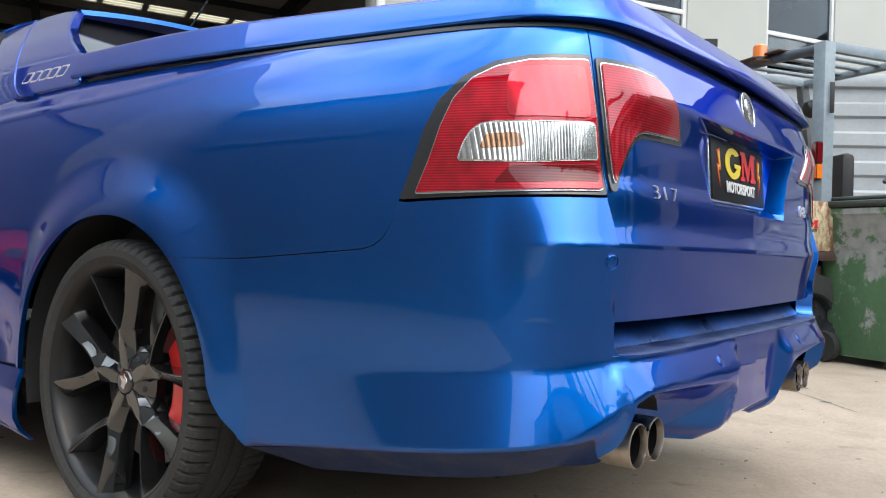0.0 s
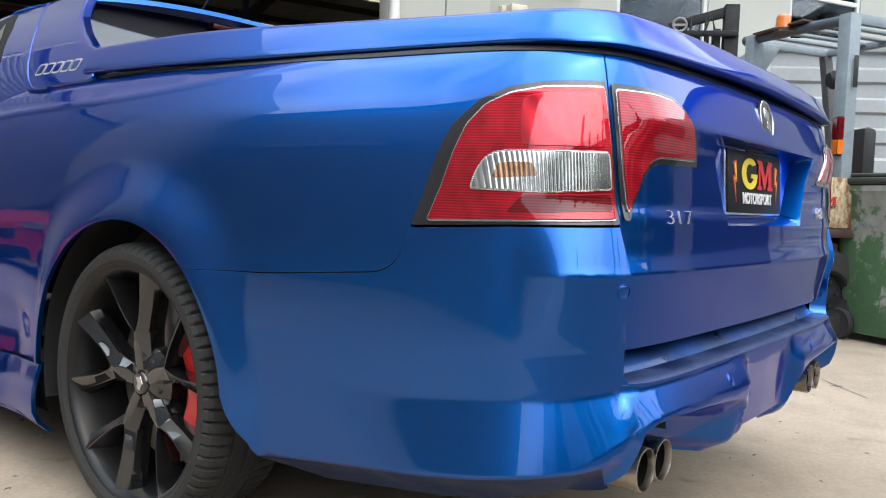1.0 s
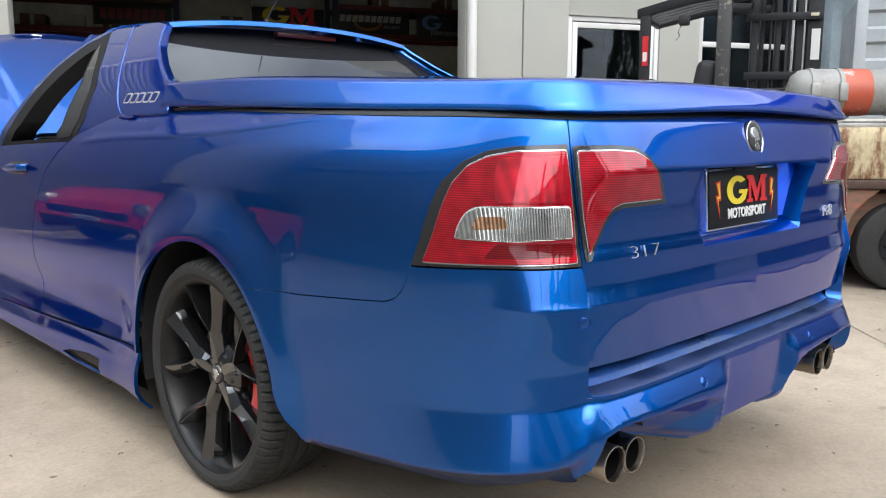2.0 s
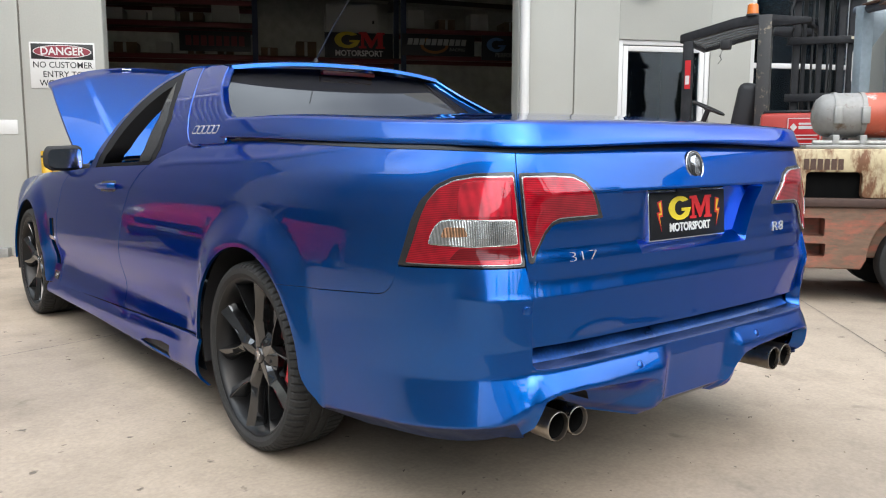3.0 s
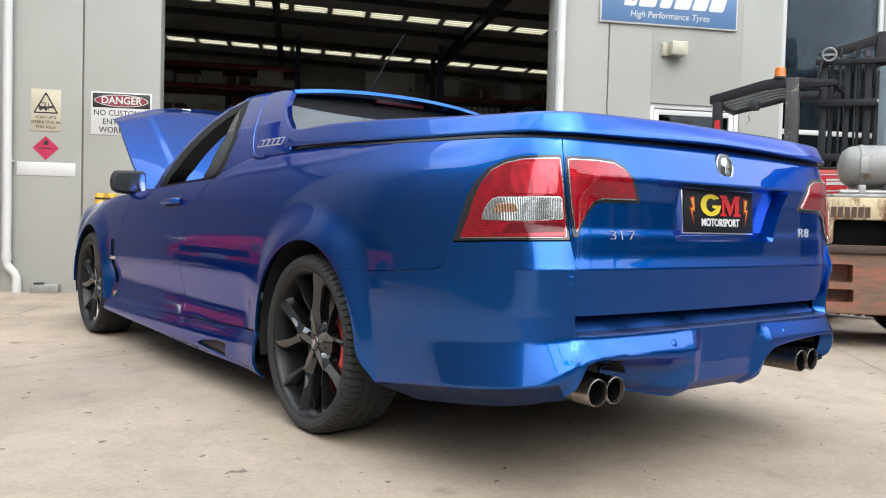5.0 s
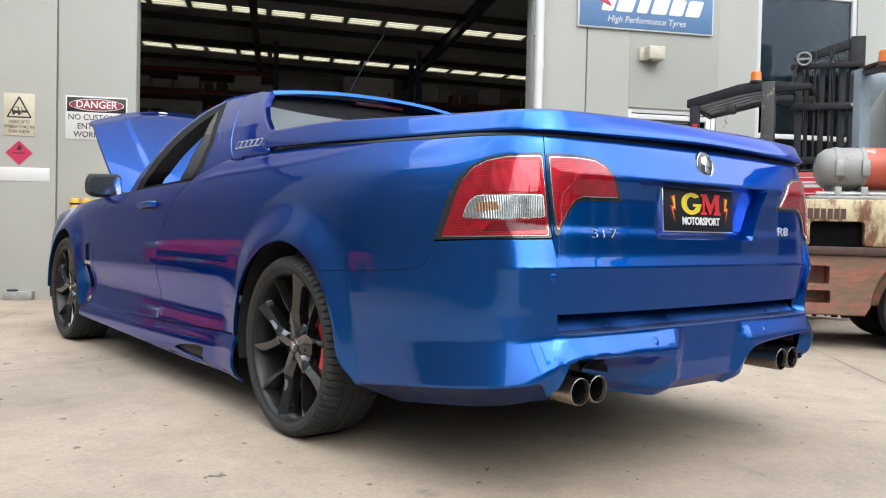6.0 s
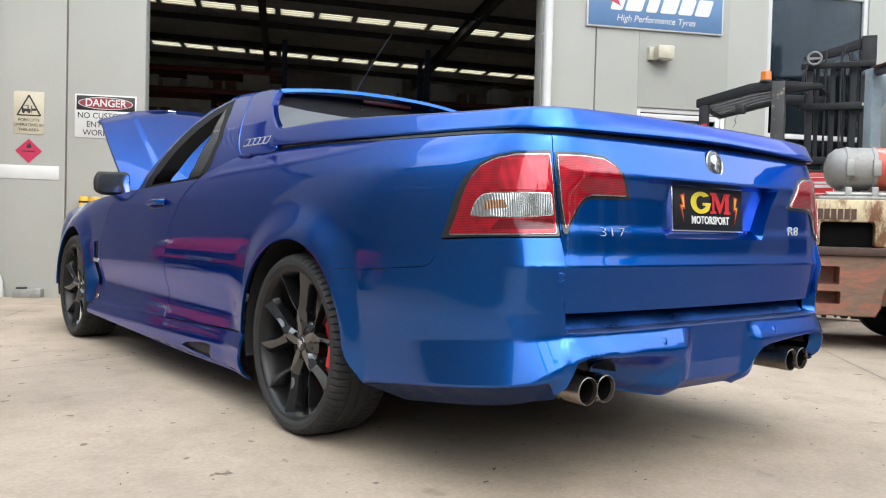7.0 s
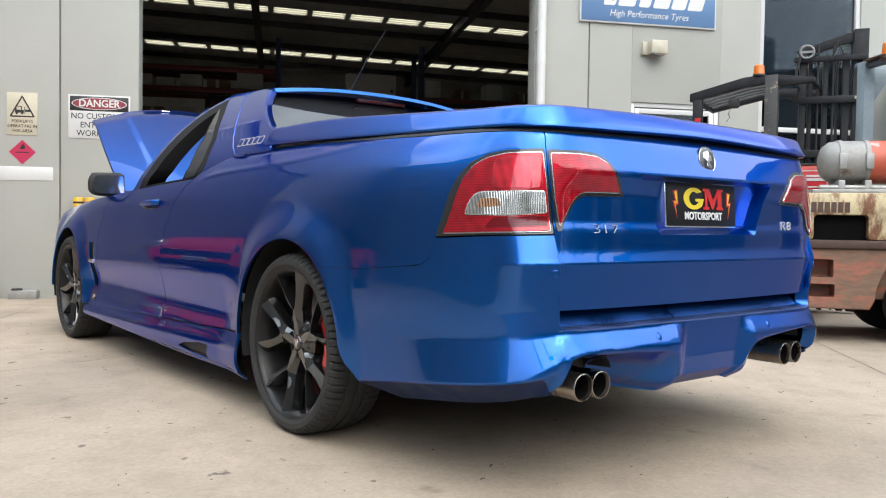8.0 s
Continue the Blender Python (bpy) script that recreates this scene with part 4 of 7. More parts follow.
# front wings
wing = sy((2.426, 0.262), (2.446, 0.45), (2.406, 0.66), (2.306, 0.83), (2.18, 0.912), (2.4, 0.905), (2.7, 0.89), (3.0, 0.875), (3.3, 0.85), (3.6, 0.80), (3.7, 0.6), (3.72, 0.3)) \
    + arc(FRONT_AXLE, 184, 4, 40) + sy((2.62, 0.262))
vent = sy((2.475, 0.640), (2.565, 0.632), (2.545, 0.37), (2.49, 0.37))
wings = pair("front_wing", wing, skin, BLUE, car, step=0.025, holes=[vent])
for k, w in zip((1, -1), wings):
    sheet("vent_recess", [(s, z) for s, z in soften(sy((2.46, 0.66), (2.58, 0.65), (2.56, 0.35), (2.47, 0.35)))], skin, BLACK, w, step=0.03, rim=0, sides=(k,), out=-0.03)
    sheet("vent_bar", sy((2.47, 0.510), (2.57, 0.512), (2.57, 0.535), (2.47, 0.530)), skin, SILVER, w, step=0.02, sides=(k,), out=0.004, label="bright metal bar")
    sheet("side_badge", sy((2.47, 0.285), (2.545, 0.287), (2.545, 0.33), (2.47, 0.33)), skin, GLOSS_BLACK, w, step=0.02, sides=(k,), out=0.003)
    sheet("badge_mark", sy((2.49, 0.298), (2.528, 0.298), (2.515, 0.32), (2.50, 0.32)), skin, SILVER, w, step=0.02, sides=(k,), out=0.0055)

# side skirts
skirt_top = curve([(0.3, 0.336), (0.8, 0.315), (1.35, 0.293), (2.6, 0.258)])
skirt_bottom = curve([(0.34, 0.150), (0.6, 0.152), (1.1, 0.150), (1.8, 0.160), (2.62, 0.175)])


def skirt(y, z, out=0.0):
    p = along(s_at_y_fine(y))[0]
    t = (z - skirt_bottom(y)) / (skirt_top(y) - skirt_bottom(y))
    bulge = 0.018 * math.sin(math.pi * min(max(t, 0), 1)) - 0.004
    flare = 0.028 * (1 - smooth(0.30, 0.62, y))
    return Vector((p.x - bulge - flare - out + 0.03 * smooth(0.25, 0, t), y, z))


ys = [0.372 + i * (2.64 - 0.372) / 30 for i in range(31)]
loop = [(y, skirt_top(y)) for y in ys] + [(y, skirt_bottom(y)) for y in ys[::-1]]
hole = [(0.74, 0.172), (0.70, 0.245), (0.80, 0.246), (0.98, 0.225), (1.06, 0.202)]
skirts = pair("side_skirt", loop, skirt, BLUE, car, step=0.03, holes=[soften(hole, 0.012)])
for k, w in zip((1, -1), skirts):
    sheet("skirt_vent", [(0.66, 0.16), (0.66, 0.26), (1.1, 0.26), (1.1, 0.16)], skirt, BLACK, w, step=0.05, rim=0, sides=(k,), out=-0.05)

# black inner sills behind the joint of door and skirt
pair("inner_sill", sy((0.40, 0.20), (0.40, 0.36), (2.62, 0.30), (2.62, 0.20)), skin, BLACK, car, step=0.1, rim=0, out=-0.012)

# rear bumper
VALANCE = 0.064
# upper edge of the scoop beside each pair of exhausts
RECESS_EDGE = soften([(0.160, 0.324), (0.172, 0.330), (0.179, 0.348), (0.187, 0.370), (0.203, 0.393), (0.230, 0.409), (0.268, 0.417), (0.32, 0.4215), (0.43, 0.428), (0.560, 0.433)], 0.006)
low = [(s, bumper_low(s) + VALANCE * smooth(0.69, 0.73, s)) for s in (s_at_y_fine(-0.440), 1.3, 1.2, 1.02, 0.84, 0.756, 0.73, 0.72, 0.70, 0.677, 0.668)] \
    + [(0.652, 0.418), (0.62, 0.430), (0.575, 0.4335)] + RECESS_EDGE[::-1] + [(0.06, 0.325), (0, 0.325)]
arch_low = arc(REAR_AXLE, 49.0, 6, 24) + sy((-0.384, 0.352), (-0.403, 0.321), (-0.425, 0.296))
loop = arch_low + low + [(0, 0.491), (0.3, 0.491), (0.60, 0.492), (0.666, 0.495), (0.676, 0.508), (0.678, 0.60), (0.684, 0.676), (0.697, 0.752), (0.90, 0.7465), (1.068, 0.7375)] + [(s, z - G) for s, z in seam[::-1]]
bumper = sheet("rear_bumper", loop, skin, BLUE, car, step=0.016, sides=(1, -1), open_left=0.005, rim=0.045, label="blue rear bumper with scooped exhaust cutouts",
               lines=[[(0.690 + 0.02 * i, 0.674 + d) for i in range(11)] for d in (-0.006, 0.006)]
               + [[(0.720 + 0.05 * i, bumper_low(0.720 + 0.05 * i) + 0.068 + d) for i in range(13)] for d in (0.006,)]
               + [[(s, 0.33), (s, 0.48)] for s in (0.14, 0.16)] + [[(0.26 + 0.05 * i, f(0.26 + 0.05 * i) + d) for i in range(18)] for f, d in ((lip_top, -0.008), (lip_top, 0.004), (lip_edge, 0.009))])


# undercut is blue paint in shade; the darker colour carries that shade, plus scuffs
SHADED_VALANCE = material("shaded_scuffed_valance", (0.008, 0.024, 0.085), 0.45, 0.45, spec=0.2, grain=0.3, grain_scale=90, patch=0.3, patch_scale=7, rough_var=0.15)
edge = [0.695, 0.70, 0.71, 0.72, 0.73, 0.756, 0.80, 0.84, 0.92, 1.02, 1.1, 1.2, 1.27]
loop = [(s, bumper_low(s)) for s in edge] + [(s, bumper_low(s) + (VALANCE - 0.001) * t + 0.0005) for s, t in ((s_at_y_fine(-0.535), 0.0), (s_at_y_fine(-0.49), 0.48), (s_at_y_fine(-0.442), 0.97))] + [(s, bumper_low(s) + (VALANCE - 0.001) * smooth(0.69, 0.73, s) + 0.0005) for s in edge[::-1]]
pair("lower_valance", loop, skin, SHADED_VALANCE, bumper, step=0.014, rim=0.02, label="scuffed bumper underside with its shade in the colour")


def rows(bm, lines, flip=False):
    """Faces between rows of points."""
    vs = [[bm.verts.new(p) for p in line] for line in lines]
    for a, b in zip(vs, vs[1:]):
        for i in range(len(a) - 1):
            f = (a[i], a[i + 1], b[i + 1], b[i])
            bm.faces.new(f[::-1] if flip else f)


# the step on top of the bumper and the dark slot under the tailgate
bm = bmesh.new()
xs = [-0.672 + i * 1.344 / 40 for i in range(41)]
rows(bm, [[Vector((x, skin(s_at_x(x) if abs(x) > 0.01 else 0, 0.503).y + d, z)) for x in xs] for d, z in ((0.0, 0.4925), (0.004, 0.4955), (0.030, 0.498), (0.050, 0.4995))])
# near-black sheet stands in for the shade in the slot
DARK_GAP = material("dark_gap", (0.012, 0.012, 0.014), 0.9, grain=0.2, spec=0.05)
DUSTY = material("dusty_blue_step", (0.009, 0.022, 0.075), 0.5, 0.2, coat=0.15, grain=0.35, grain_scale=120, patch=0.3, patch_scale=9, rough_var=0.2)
# the riser's blue is darker and duller than the body paint
DULL_RISER = material("dull_blue_riser", (0.004, 0.045, 0.19), 0.38, 0.7, coat=0.3, grain=0.25, grain_scale=120, patch=0.25, patch_scale=9, rough_var=0.15)
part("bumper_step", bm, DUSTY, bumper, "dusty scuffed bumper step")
bm = bmesh.new()
rows(bm, [[Vector((x, skin(s_at_x(x) if abs(x) > 0.01 else 0, 0.503).y + d, z)) for x in xs] for d, z in ((0.050, 0.4997), (0.052, 0.502), (0.057, 0.508), (0.064, 0.517), (0.074, 0.529), (0.086, 0.543), (0.096, 0.560))])
part("step_riser", bm, DULL_RISER, bumper, "dull darker blue riser behind the step")
bm = bmesh.new()
rows(bm, [[Vector((x, skin(s_at_x(x) if abs(x) > 0.01 else 0, 0.503).y + d, z)) for x in xs] for d, z in ((0.0965, 0.5605), (0.112, 0.565), (0.114, 0.59), (0.114, 0.61))])
part("tailgate_slot", bm, DARK_GAP, bumper, "near-black sheet for the shaded slot under the tailgate")
# scoops beside the exhausts; between them the middle turns under
FACE_EDGE = [(0.150, 0.270), (0.156, 0.308)] + RECESS_EDGE


def under(s, z, out=0.0):
    """Each scoop rolls in under its edge and falls away towards the pipes and to its foot; the middle leans in."""
    d = 1.0
    for (x0, y0), (x1, y1) in zip(FACE_EDGE, FACE_EDGE[1:]):
        dx, dy = x1 - x0, y1 - y0
        t = min(max(((s - x0) * dx + (z - y0) * dy) / (dx * dx + dy * dy), 0.0), 1.0)
        d = min(d, math.hypot(s - x0 - dx * t, z - y0 - dy * t))
    face = 0.012 * smooth(0.0, 0.016, d) + 0.074 * smooth(0.005, 0.13, d) + 0.15 * smooth(0.17, 0.54, s) * smooth(0.0, 0.06, d)
    face += 0.045 * smooth(0.050, 0.0, z - 0.269 - 0.14 * max(s - 0.20, 0.0)) ** 2
    lean = 0.052 * max((0.325 - z) / 0.042, 0.0) ** 1.15
    w = smooth(0.138, 0.180, s)
    return skin(s, z, out - lean * (1 - w) - face * w)


loop = [(0, 0.325), (0.06, 0.325)] + RECESS_EDGE + [(0.600, 0.424), (0.598, 0.408), (0.570, 0.400), (0.500, 0.398), (0.462, 0.392), (0.440, 0.376), (0.430, 0.352), (0.428, 0.325), (0.420, 0.309), (0.38, 0.298), (0.32, 0.286), (0.27, 0.278), (0.23, 0.273), (0.198, 0.271), (0.174, 0.275), (0.150, 0.282), (0.08, 0.282), (0, 0.282)]
sheet("bumper_scoop", loop, under, BLUE, bumper, step=0.009, sides=(1, -1), open_left=0.005, rim=0.003, label="scooped lower edge between the exhausts")
for k in (1, -1):
    # dark hollow round the pipes
    bm = bmesh.new()
    lines = []
    for y, z in ((-1.085, 0.412), (-1.02, 0.410), (-0.96, 0.405), (-0.945, 0.395), (-0.945, 0.335)):
        lines.append([Vector((-k * x, y, z - d)) for x, d in ((0.428, 0.045 if z > 0.34 else 0), (0.434, 0.025 if z > 0.34 else 0), (0.452, 0.008 if z > 0.34 else 0), (0.48, 0), (0.60, 0), (0.632, 0.008 if z > 0.34 else 0), (0.640, 0.03 if z > 0.34 else 0))])
    rows(bm, lines, k < 0)
    part("exhaust_hollow", bm, BLACK, bumper)

# parking sensors
for x, z in ((-0.695, 0.649), (0.695, 0.649), (-0.300, 0.457), (0.300, 0.457)):
    bm = bmesh.new()
    s = s_at_x(x)
    p = skin(s, z)
    n = (skin(s + 0.004, z) - skin(s - 0.004, z)).cross(skin(s, z + 0.004) - skin(s, z - 0.004)).normalized()
    if n.y > 0:
        n = -n
    if x > 0:
        p.x, n.x = -p.x, -n.x
    m = Matrix.Translation(p) @ n.to_track_quat("Z", "Y").to_matrix().to_4x4()
    lathe(bm, [(0.0, 0.0008), (0.0095, 0.0007), (0.0105, 0.0), (0.0112, -0.003), (0.0122, -0.003), (0.0126, 0.0003), (0.0134, 0.0006), (0.0142, -0.002)], "z", 24)
    bmesh.ops.transform(bm, matrix=m, verts=bm.verts[:])
    part("parking_sensor", bm, BLUE, bumper)

# tailgate
loop = [(0, 0.545), (0.40, 0.546), (0.662, 0.547), (0.6705, 0.553), (0.6735, 0.60), (0.6800, 0.676), (0.6925, 0.755), (0.7025, 0.84), (0.7125, 0.92), (0.7185, 0.99), (0.720, 1.042), (0.55, 1.050), (0.3, 1.060), (0, 1.066)]
tailgate = sheet("tailgate", loop, gate_skin, BLUE, car, step=0.008, sides=(1, -1), open_left=0.005, rim=0.015, label="blue tailgate with sunken number plate bay", creased=True,
                 lines=[[(0.001, BAY_TOP), (bay_half(BAY_TOP) + 0.006, BAY_TOP), (bay_half(BAY_LOW) + 0.006, BAY_LOW), (0.001, BAY_LOW)],
                        [(0.001, 0.938), (0.36, 0.938)],
                        [(0.001, 0.680), (0.672, 0.680)], [(0.001, 0.668), (0.671, 0.668)],
                        [(0.001, BAY_TOP - 0.011), (bay_half(BAY_TOP - 0.011) - 0.002, BAY_TOP - 0.011), (bay_half(BAY_LOW + 0.03) - 0.002, BAY_LOW + 0.03), (0.001, BAY_LOW + 0.03)]])

# tail lamps
# paler red for the reflector bowl, with sky glare put into the colour
RED_BOWL = material("pale_red_bowl", (0.55, 0.014, 0.030), 0.20, 0.6, coat=1.0, grain=0.3, grain_scale=25, spec=0.1)
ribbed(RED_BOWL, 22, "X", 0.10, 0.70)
for lens_kind in (RED_LENS, RED_BOWL, CLEAR):
    lens_kind.node_tree.nodes["Principled BSDF"].inputs["Coat IOR"].default_value = 1.62


def bowl_skin(s, z, out=0.0):
    """The lamp's smooth upper bowl, leaning back towards its top."""
    return skin(s, z, out + 0.0025 * (1 - smooth(0.86, 0.975, z)))


def inset(loop, d):
    """The loop drawn in by d."""
    turn = sum(p[0] * q[1] - q[0] * p[1] for p, q in zip(loop, loop[1:] + loop[:1]))
    k = d if turn > 0 else -d
    out = []
    for i, p in enumerate(loop):
        a, b = loop[i - 1], loop[(i + 1) % len(loop)]
        dx, dy = b[0] - a[0], b[1] - a[1]
        h = math.hypot(dx, dy) or 1.0
        out.append((p[0] - dy / h * k, p[1] + dx / h * k))
    return out


outer = soften([(1.068, 0.7435), (1.050, 0.795), (1.030, 0.863), (1.008, 0.912), (0.965, 0.953), (0.91, 0.975), (0.846, 0.984), (0.728, 0.988), (0.721, 0.93), (0.7095, 0.85), (0.699, 0.757), (0.90, 0.7515)], 0.006)
ring_o = soften([(1.038, 0.7515), (1.016, 0.808), (0.998, 0.868), (0.980, 0.913), (0.949, 0.947), (0.905, 0.966), (0.845, 0.976), (0.732, 0.979), (0.722, 0.90), (0.7085, 0.7635), (0.88, 0.757)], 0.008)
lens = inset(ring_o, 0.0032)
bowl = soften([(0.734, 0.880), (0.743, 0.966), (0.845, 0.964), (0.880, 0.957), (0.885, 0.92), (0.880, 0.879)], 0.012)
clear = soften([(0.962, 0.806), (0.955, 0.832), (0.942, 0.855), (0.925, 0.867), (0.90, 0.870), (0.728, 0.873), (0.721, 0.812), (0.84, 0.804)], 0.008)
flutes = inset(clear, 0.0025)
lower = soften([(0.90, 0.770), (0.875, 0.798), (0.76, 0.803), (0.722, 0.804), (0.718, 0.778)], 0.008)
amber = soften([(0.925, 0.825), (0.915, 0.85), (0.86, 0.852), (0.85, 0.83)], 0.008)
inner = soften([(0.7135, 0.985), (0.606, 0.986), (0.535, 0.982), (0.492, 0.963), (0.468, 0.936), (0.444, 0.90), (0.425, 0.865), (0.52, 0.863), (0.580, 0.862), (0.608, 0.854), (0.630, 0.835), (0.652, 0.802), (0.673, 0.764), (0.686, 0.764), (0.7005, 0.85), (0.709, 0.93)], 0.006)
ring_i = soften([(0.706, 0.977), (0.606, 0.978), (0.54, 0.974), (0.502, 0.958), (0.478, 0.930), (0.446, 0.873), (0.53, 0.872), (0.586, 0.871), (0.615, 0.862), (0.638, 0.840), (0.678, 0.775), (0.694, 0.85), (0.7025, 0.93)], 0.008)
lens_i = inset(ring_i, 0.0030)
for k in (1, -1):
    lamp = sheet("tail_lamp", outer, skin, GLOSS_BLACK, car, step=0.014, sides=(k,), out=0.004, label="black bezel with red and clear lenses")
    sheet("lamp_trim", ring_o, skin, SILVER, lamp, step=0.014, sides=(k,), out=0.008, rim=0.004)
    sheet("red_lens", lens, skin, RED_LENS, lamp, step=0.014, sides=(k,), out=0.012, rim=0.004)
    sheet("lens_bowl", bowl, bowl_skin, RED_BOWL, lamp, step=0.012, sides=(k,), out=0.0124, rim=0.004)
    rim_ob = sheet("clear_lens", clear, skin, CLEAR_RIM, lamp, step=0.012, sides=(k,), out=0.0150, rim=0.004, label="clear lens with a fluted reflector")
    sheet("fluted_reflector", flutes, skin, CLEAR, rim_ob, step=0.012, sides=(k,), out=0.0155, rim=0.0006)
    sheet("amber_bulb", amber, skin, AMBER, lamp, step=0.012, sides=(k,), out=0.0160, rim=0.0006)
    sheet("fog_lens", lower, skin, DEEP_RED, lamp, step=0.012, sides=(k,), out=0.0126, rim=0.001)
    lamp = sheet("tailgate_lamp", inner, lamp_skin, GLOSS_BLACK, tailgate, step=0.014, sides=(k,), out=0.004, label="black bezel with red lens")
    sheet("lamp_trim", ring_i, lamp_skin, SILVER, lamp, step=0.014, sides=(k,), out=0.007, rim=0.004)
    sheet("red_lens", lens_i, lamp_skin, RED_LENS, lamp, step=0.014, sides=(k,), out=0.010, rim=0.004)

# number plate with the workshop's sign
plate_m = pose(0, -1.088, 0.852, -4)
bm = bmesh.new()
box(bm, (-0.188, -0.004, -0.068), (0.188, 0.004, 0.068), 0.003, plate_m)
plate = part("number_plate", bm, material("plate_black", (0.006, 0.006, 0.007), 0.5, grain=0.1, spec=0.2), tailgate, "black plate with yellow and red lettering")
bm = bmesh.new()
box(bm, (-0.193, 0.0, -0.073), (0.193, 0.03, 0.073), 0.003, plate_m)
part("plate_frame", bm, SILVER, plate)
front = plate_m @ Matrix.Translation((0, -0.005, 0))
workshop_mark(plate, front, 0.225, YELLOW, SIGN_RED, SIGN_WHITE, 0.0015)
for k in (1, -1):
    bm = bmesh.new()
    prism(bm, [(k * x, z) for x, z in ((0.135, 0.045), (0.158, 0.04), (0.146, 0.012), (0.160, 0.010), (0.138, -0.045), (0.146, -0.004), (0.132, -0.002))], 0.002, front)
    part("spark", bm, SIGN_RED, plate)
    bm = bmesh.new()
    prism(bm, [(k * x, z) for x, z in ((0.141, 0.040), (0.152, 0.037), (0.141, 0.008), (0.153, 0.007), (0.142, -0.028), (0.150, 0.0025), (0.137, 0.003))], 0.002, front @ Matrix.Translation((0, -0.001, 0)))
    part("spark", bm, YELLOW, plate)


def on_tail(x, z, out=0.002):
    s = s_at_x(x)
    p, n = skin(s, z, out), along(s)[1]
    tilt = math.degrees(math.atan2(skin(s, z + 0.01).y - skin(s, z - 0.01).y, 0.02))
    if x > 0:
        p.x, n = -p.x, Vector((-n.x, n.y))
    return Matrix.Translation(p) @ pose(0, 0, 0, -tilt, 0, math.degrees(math.atan2(n.x, -n.y)))


for digit, x in (("3", -0.545), ("1", -0.502), ("7", -0.463)):
    text("model_digit", digit, 0.038, BADGE, tailgate, on_tail(x, 0.770, 0.003), 0.0015, stretch=1.95, bold=-0.0013, label="chrome digit")
for letter, x in (("R", 0.446), ("8", 0.492)):
    text("model_digit", letter, 0.044, BADGE, tailgate, on_tail(x, 0.788, 0.003), 0.002, stretch=1.5, shear=0.25, bold=0.0, label="chrome character")
# round maker's badge, plain
bm = bmesh.new()
lathe(bm, [(0.0, -0.001), (0.039, -0.001), (0.040, -0.0025), (0.042, -0.003), (0.044, -0.002), (0.045, 0.003)], "y", 40)
bmesh.ops.transform(bm, matrix=on_tail(-0.004, 0.996, 0.0045), verts=bm.verts[:])
badge = part("tail_badge", bm, SILVER, tailgate, "round chrome maker's badge")
bm = bmesh.new()
lathe(bm, [(0.0, -0.0032), (0.030, -0.0032), (0.037, -0.0022), (0.0375, -0.001)], "y", 32)
bmesh.ops.transform(bm, matrix=on_tail(-0.004, 0.996, 0.0045), verts=bm.verts[:])
part("badge_field", bm, GLOSS_BLACK, badge)
bm = bmesh.new()
prism(bm, [(x * 1.35, z * 1.35) for x, z in ((-0.014, 0.018), (0.004, 0.022), (0.016, 0.012), (0.018, -0.002), (0.006, -0.004), (0.014, -0.016), (0.004, -0.024), (-0.006, -0.014), (-0.002, -0.002), (-0.018, 0.004))], 0.003, on_tail(-0.004, 0.996, 0.0082), 0.001)
part("badge_emblem", bm, SILVER, badge)

# latch glints and lamp over the plate
bm = bmesh.new()
box(bm, (-0.06, -1.088, 0.915), (0.06, -1.066, 0.924), 0.003)
part("plate_lamp", bm, BLACK, tailgate)

# ---- hard lid over the tray ----
LID_END = s_at_y(0.395)


def lid_ring(s):
    p, n = along(s)
    w = smooth(S_REAR, S_SIDE, s)
    zb = (1.058 - 0.014 * smooth(0.0, 0.72, s)) * (1 - w) + (1.052 + 0.026 * smooth(-0.9, 0.4, p.y)) * w
    zt = (1.121 - 0.008 * smooth(0.2, 0.75, s)) * (1 - w) + (1.118 + 0.036 * smooth(-0.95, 0.1, p.y)) * w
    ring = []
    for rear, side, z in ((0.12, 0.15, zb + 0.006), (0.060, 0.114, zb), (0.042, 0.100, zb + 0.002), (0.036, 0.095, zb + 0.005), (0.036, 0.095, zb + 0.009), (0.046, 0.104, zb + 0.024), (0.060, 0.117, zt - 0.012),
                          (0.066, 0.122, zt - 0.006), (0.076, 0.131, zt - 0.002), (0.100, 0.153, zt + 0.002), (0.130, 0.180, zt + 0.005)):
        q = p - n * (rear * (1 - w) + side * w)
        ring.append(Vector((q.x, q.y, z)))
    end = ring[-1]
    spine = Vector((0, max(end.y, -0.50), 0))
    for t in (0.15, 0.3, 0.5, 0.75, 1.0):
        q = end.lerp(spine, t)
        ring.append(Vector((q.x, q.y, zt + (1.158 + 0.012 * smooth(-1.0, 0.2, q.y) - zt) * (1 - (1 - t) ** 2))))
    return ring


bm = bmesh.new()
ss = [LID_END * i / 110 for i in range(111)]
left = [lid_ring(s) for s in ss]
rows(bm, [[p.copy() for p in r] for r in left], True)
rows(bm, [[Vector((-p.x, p.y, p.z)) for p in r] for r in left])
bmesh.ops.remove_doubles(bm, verts=bm.verts[:], dist=1e-4)
part("tray_lid", bm, BLUE, car, "blue hard lid over the tray", sharp=60)
bm = bmesh.new()
lines = [[skin(s, 1.035, -0.03) for s in ss], [skin(s, 1.035, -0.03) + Vector((0, 0, 0.04)) for s in ss]]
rows(bm, lines)
rows(bm, [[Vector((-p.x, p.y, p.z)) for p in r] for r in lines], True)
part("lid_seal", bm, BLACK, car)
# black strip laid over the paint as the dark gap along the lid's lower edge
bm = bmesh.new()
